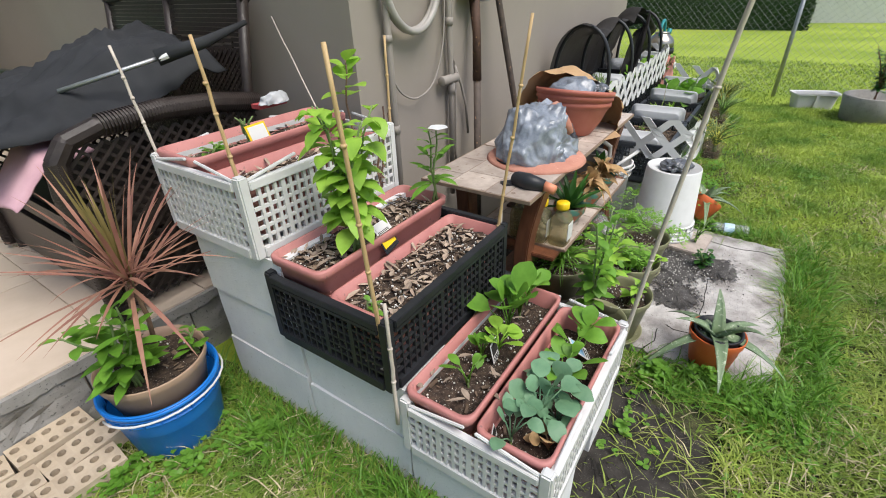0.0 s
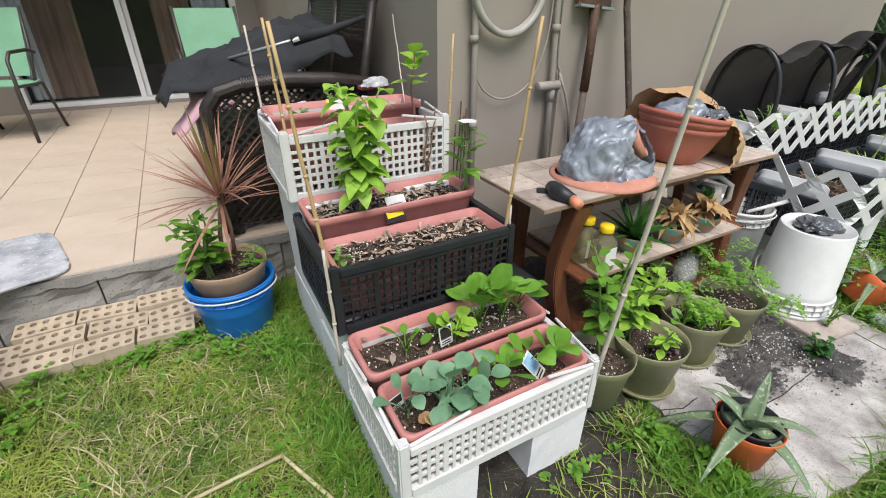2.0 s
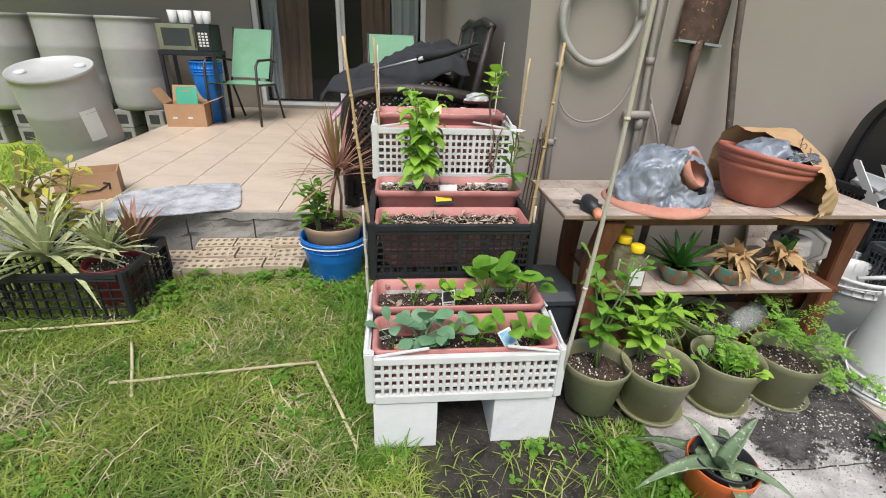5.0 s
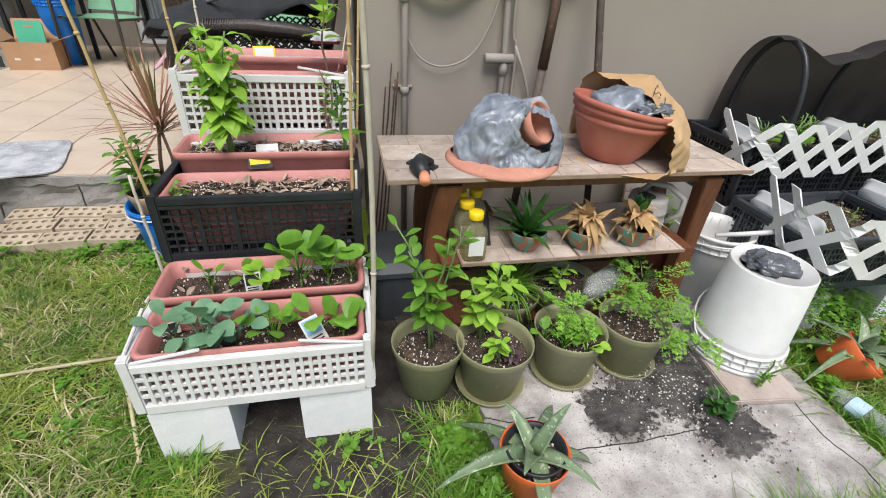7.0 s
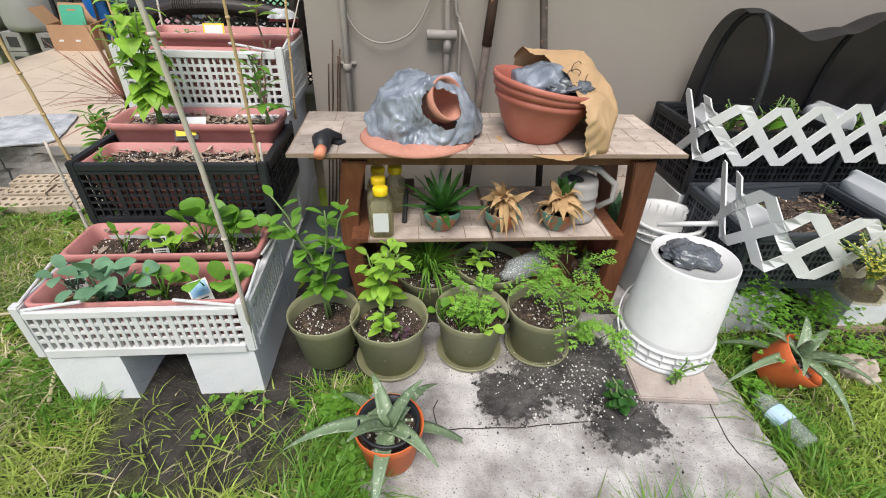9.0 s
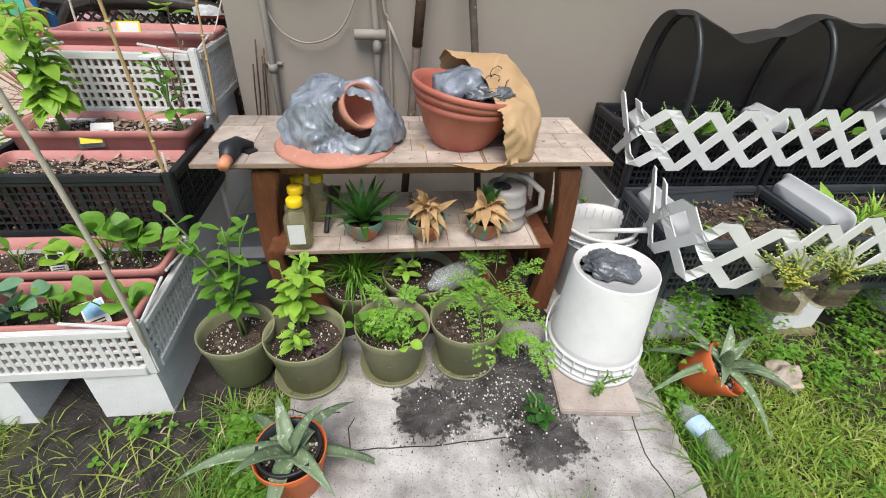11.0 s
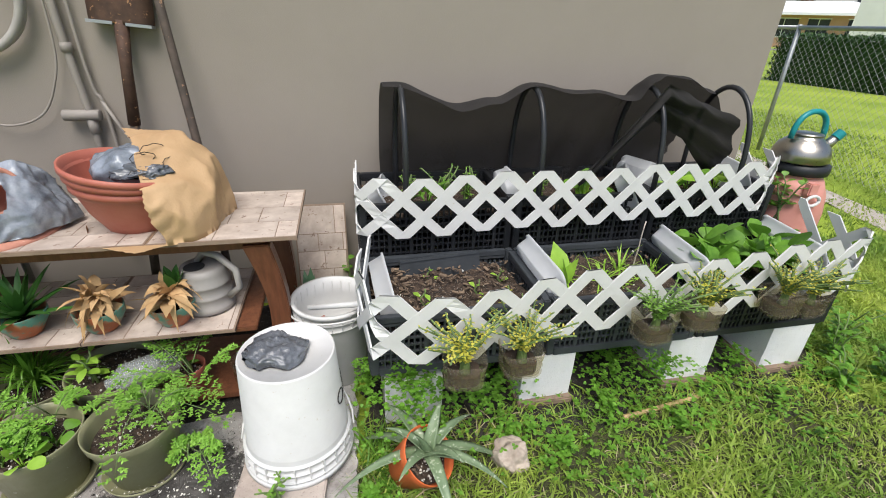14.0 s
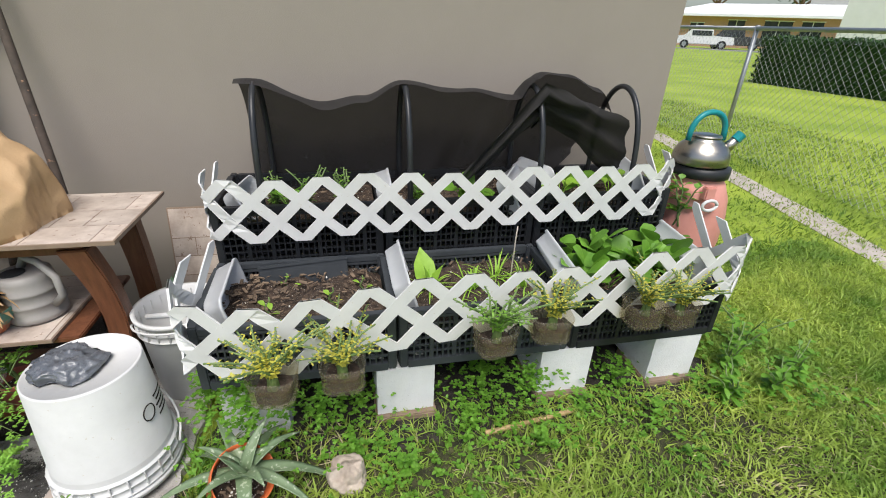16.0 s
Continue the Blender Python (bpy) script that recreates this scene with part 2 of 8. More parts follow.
GLOVE_O = mat("orange_grip", (0.62, 0.22, 0.12), (0.72, 0.3, 0.18), 0.5, 9, 0.05)
CAN = mat("grey_can_plastic", (0.25, 0.235, 0.22), (0.33, 0.31, 0.29), 0.45, 9, 0.06)
STRAW = mat("dry_straw", (0.34, 0.29, 0.16), (0.58, 0.5, 0.32), 0.8, 9, 0.2, rand=0.35)
PETAL = mat("white_petal", (0.78, 0.8, 0.8), (0.85, 0.85, 0.85), 0.5, 9, 0.05, translucent=0.3)
HEDGE_L = mat("hedge_leaf", (0.018, 0.05, 0.012), (0.05, 0.12, 0.025), 0.5, 6, 0.2, 60, rand=0.35, translucent=0.15)
HOUSE_PEACH = mat("peach_stucco", (0.5, 0.29, 0.2), (0.56, 0.34, 0.24), 0.85, 2, 0.1)
HOUSE_WHITE = mat("white_siding", (0.68, 0.68, 0.66), (0.76, 0.76, 0.74), 0.7, 2, 0.1)
HOUSE_GREY = mat("grey_siding", (0.4, 0.4, 0.37), (0.46, 0.46, 0.43), 0.7, 2, 0.1)
ROOF_W = mat("white_roof", (0.72, 0.73, 0.74), (0.8, 0.8, 0.8), 0.7, 1, 0.1)
ASPHALT = mat("road_asphalt", (0.2, 0.2, 0.2), (0.27, 0.27, 0.265), 0.9, 1, 0.3)
WINDOW_D = mat("far_window", (0.03, 0.035, 0.04), (0.05, 0.055, 0.06), 0.15, 2, 0)
CAR_W = mat("white_car_paint", (0.7, 0.7, 0.7), (0.76, 0.76, 0.76), 0.25, 2, 0)
CAR_D = mat("dark_car_paint", (0.04, 0.042, 0.045), (0.06, 0.06, 0.065), 0.3, 2, 0)
LAWN = mat("lawn", (0.16, 0.25, 0.02), (0.35, 0.43, 0.05), 0.95, 0.7, 1.0, 55, c3=(0.09, 0.17, 0.02), stain=0.02, contrast=0.2)
# thatch colour, taken darker to carry the shade deep between blades
SHADED_TURF = mat("shaded_thatch_turf", (0.018, 0.022, 0.009), (0.085, 0.085, 0.035), 0.95, 26, 1.0, 190, c3=(0.022, 0.019, 0.013), stain=0.06, contrast=0.16)
BLADE = mat("grass_blade", (0.07, 0.18, 0.024), (0.41, 0.48, 0.095), 0.5, 2.6, 0, rand=0.5, translucent=0.33, contrast=0.2)
FRESH = mat("fresh_grass_blade", (0.1, 0.22, 0.03), (0.44, 0.52, 0.1), 0.5, 2.2, 0, rand=0.5, translucent=0.4, contrast=0.2)
PATHM = mat("gritty_path", (0.36, 0.31, 0.27), (0.52, 0.47, 0.42), 0.95, 8, 0.8, 60, c3=(0.15, 0.14, 0.12), stain=0)


def thin_dirt():
    """Loose dirt that thins out in grains towards its ragged rim."""
    m = mat("thin_dirt", (0.016, 0.014, 0.013), (0.12, 0.112, 0.105), 0.95, 16, 1.0, 230, c3=(0.3, 0.28, 0.26), stain=-0.02, contrast=0.18)
    t = m.node_tree
    N, L = t.nodes.new, t.links.new
    co, mp, ln, nz = N("ShaderNodeTexCoord"), N("ShaderNodeMapping"), N("ShaderNodeVectorMath"), N("ShaderNodeTexNoise")
    mp.inputs["Location"].default_value, mp.inputs["Scale"].default_value = (-0.5, -0.5, 0.0), (1.0, 1.0, 0.0)
    ln.operation = "LENGTH"
    nz.inputs["Scale"].default_value, nz.inputs["Detail"].default_value, nz.inputs["Roughness"].default_value = 28, 10, 0.75
    L(co.outputs["Generated"], mp.inputs["Vector"])
    L(mp.outputs["Vector"], ln.inputs[0])
    L(co.outputs["Object"], nz.inputs["Vector"])
    k, a = N("ShaderNodeMath"), N("ShaderNodeMath")
    k.operation, k.inputs[1].default_value, k.inputs[2].default_value = "MULTIPLY_ADD", -1.0, 0.36
    L(ln.outputs["Value"], k.inputs[0])
    L(k.outputs["Value"], a.inputs[0])
    L(nz.outputs["Fac"], a.inputs[1])
    r = N("ShaderNodeMapRange")
    r.inputs["From Min"].default_value, r.inputs["From Max"].default_value = 0.5, 0.6
    L(a.outputs["Value"], r.inputs["Value"])
    L(r.outputs["Result"], t.nodes["Principled BSDF"].inputs["Alpha"])
    return m


THINDIRT = thin_dirt()


# ---- mesh tools ----
def thing(name, loc, label, category, group="", kind="", rz=0.0, m=None):
    ob = new(name)
    ob.empty_display_size = 0.05
    ob.matrix_world = m if m is not None else pose(*loc, 0, 0, rz)
    return tagged(ob, label, category, group, kind)


def part(name, bm, material, parent=None, label="", smooth=False, m=None, bevel=0.0):
    """Links a bmesh as one mesh object, under a thing or a part where one is given."""
    if bevel:
        bmesh.ops.bevel(bm, geom=list(bm.edges), offset=bevel, segments=2, affect="EDGES", clamp_overlap=True)
    bmesh.ops.recalc_face_normals(bm, faces=bm.faces)
    me = bpy.data.meshes.new(name)
    bm.to_mesh(me)
    bm.free()
    if smooth:
        me.shade_smooth()
    me.materials.append(material)
    ob = new(name, me)
    if parent:
        ob.parent = parent
    if m is not None:
        ob.matrix_local = m
    return tagged(ob, label)


def share(name, ob, parent, m):
    """Another object on the same mesh."""
    c = new(name, ob.data)
    c.parent = parent
    c.matrix_local = m
    return c


def B():
    return bmesh.new()


def bx(bm, x0, y0, z0, x1, y1, z1, m=None):
    vs = [bm.verts.new((m @ Vector(p)) if m else p) for p in ((x0, y0, z0), (x1, y0, z0), (x1, y1, z0), (x0, y1, z0), (x0, y0, z1), (x1, y0, z1), (x1, y1, z1), (x0, y1, z1))]
    for f in ((0, 3, 2, 1), (4, 5, 6, 7), (0, 1, 5, 4), (1, 2, 6, 5), (2, 3, 7, 6), (3, 0, 4, 7)):
        bm.faces.new([vs[i] for i in f])
    return bm


def rings(bm, loops, closed=True, cap0=False, cap1=False):
    """Bridges a row of vertex loops given as lists of points."""
    rows = [[bm.verts.new(p) for p in lp] for lp in loops]
    n = len(rows[0])
    for a, b in zip(rows, rows[1:]):
        for i in range(n if closed else n - 1):
            j = (i + 1) % n
            bm.faces.new((a[i], a[j], b[j], b[i]))
    if cap0:
        bm.faces.new(rows[0][::-1])
    if cap1:
        bm.faces.new(rows[-1])
    return bm


def lathe(bm, prof, n=32, m=None, cap0=True, cap1=False, wob=0.0):
    m = m or Matrix()
    out = []
    for r, z in prof:
        out.append([m @ Vector((r * math.cos(a) * (1 + wob * noise.noise((math.cos(a) * 2, math.sin(a) * 2, z * 9))), r * math.sin(a) * (1 + wob * noise.noise((math.cos(a) * 2 + 5, math.sin(a) * 2, z * 9))), z)) for a in [2 * math.pi * i / n for i in range(n)]])
    return rings(bm, out, True, cap0, cap1)


def rrect(hx, hy, z, r=0.02, s=4):
    r = min(r, hx * 0.98, hy * 0.98)
    pts = []
    for cx, cy, a0 in ((hx - r, hy - r, 0), (-hx + r, hy - r, 90), (-hx + r, -hy + r, 180), (hx - r, -hy + r, 270)):
        for i in range(s + 1):
            a = radians(a0 + 90 * i / s)
            pts.append(Vector((cx + r * math.cos(a), cy + r * math.sin(a), z)))
    return pts


def tube(bm, pts, r, n=8, caps=True):
    pts = [Vector(p) for p in pts]
    out, up = [], None
    for i, p in enumerate(pts):
        d = (pts[min(i + 1, len(pts) - 1)] - pts[max(i - 1, 0)]).normalized()
        if up is None:
            up = d.orthogonal().normalized()
        up = (up - d * up.dot(d)).normalized()
        v = d.cross(up)
        rr = r[i] if isinstance(r, (list, tuple)) else r
        out.append([p + rr * (math.cos(2 * math.pi * k / n) * up + math.sin(2 * math.pi * k / n) * v) for k in range(n)])
    return rings(bm, out, True, caps, caps)


def leaf(bm, p, d, length, width, droop=0.3, segs=4, fold=0.15, shape=None, up=(0, 0, 1), twist=0.0):
    """A blade from p along d: two halves folded on the midrib, bending down by droop."""
    p, d = Vector(p), Vector(d).normalized()
    side = d.cross(Vector(up))
    if side.length < 0.05:
        side = d.cross(Vector((0.3, 1, 0.1)))
    side.normalize()
    if twist:
        side = Matrix.Rotation(twist, 3, d) @ side
    rows = []
    for i in range(segs + 1):
        f = i / segs
        w = width * 0.5 * (shape(f) if shape else max(0.02, math.sin(math.pi * min(1, f * 0.93 + 0.07)) ** 0.8))
        c = p + d * (length * f * (1 - 0.25 * droop * f)) + Vector((0, 0, -droop * length * f * f * 0.6))
        u = side.cross(d).normalized()
        rows.append([bm.verts.new(c - side * w + u * w * fold), bm.verts.new(c), bm.verts.new(c + side * w + u * w * fold)])
    for a, b in zip(rows, rows[1:]):
        bm.faces.new((a[0], a[1], b[1], b[0]))
        bm.faces.new((a[1], a[2], b[2], b[1]))
    return bm


RND = random.Random(7)


def U(a, b):
    return RND.uniform(a, b)


def aim(az, el):
    a, e = radians(az), radians(el)
    return Vector((math.cos(a) * math.cos(e), math.sin(a) * math.cos(e), math.sin(e)))


# ---- the large structure ----
def slab_box(name, x0, y0, z0, x1, y1, z1, material, label="", category="wall"):
    return tagged(part(name, bx(B(), x0, y0, z0, x1, y1, z1), material), label, category, kind="structure")


bm = B()
xs = [-300, -60, -20, -8, -4, -2, 0, 2, 4, 6, 10, 20, 60, 300]
grid_v = [[bm.verts.new((x, y, 0)) for x in xs] for y in xs]
for j in range(len(xs) - 1):
    for i in range(len(xs) - 1):
        bm.faces.new((grid_v[j][i], grid_v[j][i + 1], grid_v[j + 1][i + 1], grid_v[j + 1][i]))
tagged(part("ground", bm, LAWN), "green lawn of mixed grass and weeds", "lawn", kind="structure")

slab_box("wall_south", 0.655, 1.05, -0.1, 4.14, 1.25, 2.7, STUCCO, "taupe painted stucco house wall, slightly lumpy")
slab_box("wall_return", 0.655, 1.25, -0.1, 0.855, 5.2, 2.7, STUCCO, "taupe painted stucco wall beside the patio")
slab_box("wall_east", 3.94, 1.25, -0.1, 4.14, 9.0, 2.7, STUCCO, "taupe painted stucco side wall")
slab_box("wall_patio_left", -6.5, 5.2, -0.1, -1.62, 5.4, 2.7, STUCCO, "taupe stucco wall behind the barrels")
slab_box("wall_patio_right", 0.46, 5.2, -0.1, 0.855, 5.4, 2.7, STUCCO, "taupe stucco wall beside the sliding door")
slab_box("wall_patio_top", -1.62, 5.2, 2.33, 0.46, 5.4, 2.7, STUCCO, "taupe stucco above the sliding door")
slab_box("wall_patio_base", -1.62, 5.2, -0.1, 0.46, 5.4, 0.3, STUCCO, "taupe stucco under the sliding door")
# room shell behind the door, its dimness painted into the colour
slab_box("wall_room_back", -6.5, 8.8, -0.1, 3.94, 9.0, 2.7, SHADE_DARK, "room back wall coloured near black for indoor dimness")
slab_box("wall_room_left", -6.5, 5.4, -0.1, -6.3, 8.8, 2.7, SHADE_DARK, "room side wall coloured near black for indoor dimness")
slab_box("floor_room", -6.3, 5.4, 0.2, 3.9, 8.8, 0.3, SHADE_DARK, "room floor coloured near black for indoor dimness", "floor")
slab_box("roof", -6.5, 5.2, 2.7, 4.14, 9.0, 2.9, ROOF_W, "flat pale house roof", "roof")
# unseen overhang, added only to darken the patio's back wall
slab_box("added_shade_eave", -6.5, 3.9, 2.5, 0.655, 5.2, 2.62, ROOF_W, "unseen flat overhang added to shade the patio door wall", "roof")
slab_box("roof_wing", 0.655, 1.05, 2.7, 4.14, 5.2, 2.9, ROOF_W, "flat pale house roof wing", "roof")


def sliding_door():
    d = thing("door_1", (-0.58, 5.3, 0.3), "white framed sliding glass door with curtains behind", "sliding door", kind="structure")
    for nm, a in (("frame_side", (-1.04, -0.06, 0, -0.98, 0.06, 2.03)), ("frame_side", (0.98, -0.06, 0, 1.04, 0.06, 2.03)), ("frame_head", (-0.98, -0.06, 1.97, 0.98, 0.06, 2.03)), ("sill", (-0.98, -0.07, 0, 0.98, 0.06, 0.04)),
                  ("stile", (-0.05, -0.045, 0.04, 0.0, 0.0, 1.97)), ("stile", (0.0, 0.004, 0.04, 0.045, 0.045, 1.97))):
        part(nm, bx(B(), *a), WHITE_FRAME, d, bevel=0.004)
    for a in ((-0.98, -0.03, 0.04, -0.05, -0.024, 1.97), (0.045, 0.02, 0.04, 0.98, 0.026, 1.97)):
        g = part("pane", bx(B(), *a), PANE, d)
        g.visible_shadow = False
    for x0, x1, material, ph in ((-0.97, -0.78, CURTAIN_W, 0), (-0.77, -0.38, CURTAIN_B, 1), (0.24, 0.6, CURTAIN_B, 2), (0.62, 0.96, CURTAIN_W, 3)):
        bm = B()
        n = 40
        lo = [[(x0 + (x1 - x0) * (i / n) + (0.06 * (1 - z / 2) * (-1 if x0 < -0.5 and material is CURTAIN_B else 0)), 0.17 + 0.045 * noise.noise((i * 0.22 + ph * 9, 0.25 * z, ph)) + 0.022 * math.sin(i * 0.55 + ph + 1.5 * noise.noise((i * 0.12, z * 0.4, ph))), z) for i in range(n + 1)] for z in (0.05, 0.4, 0.8, 1.2, 1.6, 1.95)]
        rings(bm, lo, closed=False)
        part("curtain", bm, material, d, "gathered hanging curtain", smooth=True)


sliding_door()

# patio: bed, edge blocks and tiles
PT = 0.27
patio = thing("patio", (0, 0, 0), "raised patio of pale peach floor tiles", "patio", kind="structure")
part("patio_bed", bx(B(), -2.25, 1.47, 0.0, 0.65, 5.19, PT - 0.008), GROUT, patio)
bm = B()
x = -2.25
while x < 0.2:
    w = U(0.36, 0.42)
    x1 = min(x + w, 0.64)
    bb = B()
    bx(bb, x + 0.004, 1.44 + U(-0.006, 0.006), 0, x1 - 0.004, 1.47, 0.225)
    bmesh.ops.subdivide_edges(bb, edges=list(bb.edges), cuts=7, use_grid_fill=True)
    for v in bb.verts:
        chip = max(0.0, abs(noise.noise((v.co.x * 7, v.co.z * 9, 3))) - 0.28) * (0.06 if v.co.z > 0.1 else 0.03)
        if v.co.y < 1.46:
            v.co.y += chip + 0.005 * noise.noise(v.co * 40) + 0.004 * noise.noise(v.co * 90)
        if v.co.z > 0.2:
            v.co.z -= 0.012 * abs(noise.noise((v.co.x * 8, 0, 5)))
    part("edge_block", bb, CONCRETE, patio)
    x = x1
lip = bx(B(), -2.25, 1.428, 0.222, 0.64, 1.47, PT - 0.008)
bmesh.ops.subdivide_edges(lip, edges=[e for e in lip.edges if abs(e.verts[0].co.x - e.verts[1].co.x) > 1], cuts=150)
for v in lip.verts:
    if v.co.y < 1.44:
        v.co.y += 0.012 * abs(noise.noise((v.co.x * 9, 1, 1))) + 0.008 * noise.noise((v.co.x * 31, 1, 1))
    if v.co.z < 0.24:
        v.co.z += 0.012 * noise.noise((v.co.x * 11, 4, 1)) + 0.006 * noise.noise((v.co.x * 37, 4, 1))
part("mortar_lip", lip, CONCRETE, patio)


# wall services
def pipe_run(name, pts, r, material, label, category, couplings=()):
    t = thing(name, pts[0], label, category)
    o = Vector(pts[0])
    q = [Vector(p) - o for p in pts]
    run = []
    for i in range(len(q) - 1):
        a, b_, c, d = q[max(0, i - 1)], q[i], q[i + 1], q[min(len(q) - 1, i + 2)]
        for k in range(6 if len(q) > 4 else 1):
            f = k / 6
            run.append(0.5 * (2 * b_ + (c - a) * f + (2 * a - 5 * b_ + 4 * c - d) * f * f + (3 * b_ - a - 3 * c + d) * f ** 3))
    part("tube", tube(B(), run + [q[-1]], r, 12), material, t, smooth=True)
    for c, ax, rr, ln in couplings:
        c = Vector(c) - o
        a = Vector(ax).normalized() * ln / 2
        part("coupling", tube(B(), [c - a, c - a * 0.98, c + a * 0.98, c + a], [rr * 0.92, rr, rr, rr * 0.92], 14), material, t, smooth=True)
    return t


pipe_run("wall_pipe", [(0.81, 1.02, 0.0), (0.805, 1.02, 1.0), (0.79, 1.02, 2.6)], 0.013, PIPE, "taupe painted vertical water pipe on the wall", "pipe", [((0.806, 1.02, 0.77), (0, 0, 1), 0.018, 0.03), ((0.8, 1.02, 1.1), (0, 0, 1), 0.018, 0.025), ((0.8, 1.045, 0.78), (1, 0, 0), 0.008, 0.08)])
pipe_run("wall_pipe", [(1.21, 1.02, 0.35), (1.215, 1.02, 0.9), (1.2, 1.02, 1.2), (1.19, 1.02, 2.6)], 0.013, PIPE, "taupe painted pipe with a tee fitting", "pipe", [((1.19, 1.015, 0.9), (1, 0, 0), 0.02, 0.12), ((1.215, 1.02, 0.86), (0, 0, 1), 0.018, 0.05), ((1.205, 1.02, 1.13), (0, 0, 1), 0.018, 0.03)])
pipe_run("wall_cable", [(1.27, 1.035, 0.5), (1.265, 1.03, 0.92), (1.245, 1.03, 1.0), (1.24, 1.03, 1.3), (1.25, 1.03, 2.6)], 0.006, PIPE, "painted cable along the wall", "cable")
pipe_run("wall_cable", [(0.81, 1.03, 0.98), (0.86, 1.02, 0.9), (0.95, 1.015, 0.865), (1.06, 1.015, 0.9), (1.13, 1.015, 1.0), (1.17, 1.02, 1.15), (1.18, 1.02, 1.5)], 0.004, PIPE, "thin grey cable sagging across the wall", "cable")
pipe_run("wall_cable", [(1.26, 1.03, 0.95), (1.3, 1.02, 0.86), (1.34, 1.02, 0.76), (1.36, 1.02, 0.62)], 0.006, PIPE, "loose painted cable end hanging down", "cable")
hose = thing("garden_hose", (0.95, 1.0, 1.3), "coiled grey garden hose hung on the wall", "hose")
bm = B()
tube(bm, [(0.165 * math.cos(a * math.pi / 20) * (1 + 0.03 * math.sin(a * 0.35)), 0.012 * (a / 40) - 0.006, 0.185 * math.sin(a * math.pi / 20) * (1 + 0.02 * math.cos(a * 0.2))) for a in range(0, 81)], 0.014, 8)
part("coil", bm, HOSE, hose, smooth=True)
part("hook", tube(B(), [(0, 0.05, 0.2), (0, -0.03, 0.2), (0, -0.03, 0.24)], 0.006, 6), GALV, hose)


# ---- concrete blocks under the planters ----
def block_mesh():
    bm = B()
    bx(bm, -0.097, 0, 0, 0.097, 0.39, 0.19)
    bmesh.ops.subdivide_edges(bm, edges=list(bm.edges), cuts=3, use_grid_fill=True)
    for v in bm.verts:
        v.co += Vector([0.0022 * noise.noise(v.co * 30 + Vector((k * 7, 0, 0))) for k in range(3)])
    return bm


first_block = tagged(part("concrete_block", block_mesh(), BLOCK, bevel=0.0), "white-painted concrete block under a planter crate", "concrete block", "planter blocks")
spots = []
for course, y0 in ((1, 0.004), (2, 0.402), (3, 0.8)):
    for k in range(course):
        for xx in (0.121, 0.49):
            spots.append((xx + U(-0.004, 0.004), y0 + U(-0.003, 0.003), (0.212 if course == 3 else 0.192) * k + 0.001))
bed_spots = [(2.3, 0.2, 0.002), (2.78, 0.2, 0.0305), (3.36, 0.2, 0.0305), (3.81, 0.2, 0.0305)] + [(xx, 0.61, zz) for xx in (2.25, 2.78, 3.36, 3.86) for zz in (0.001, 0.194)]
first_block.matrix_world = pose(*spots[0])
for s in spots[1:] + bed_spots:
    copy_thing(first_block, pose(*s, 0, 0, U(-1.5, 1.5)) @ Matrix.Diagonal((1, 1, 1.1 if s in spots[6:] else 1, 1)))


for xx in (2.78, 3.36, 3.81):
    pvr = thing("brown_paver", (xx, 0.19, 0.0), "small brown paver under a bed block", "paver", "bed pavers")
    part("slab_piece", bx(B(), -0.105, -0.012, 0.0, 0.105, 0.2, 0.03), JOINT, pvr, bevel=0.004)


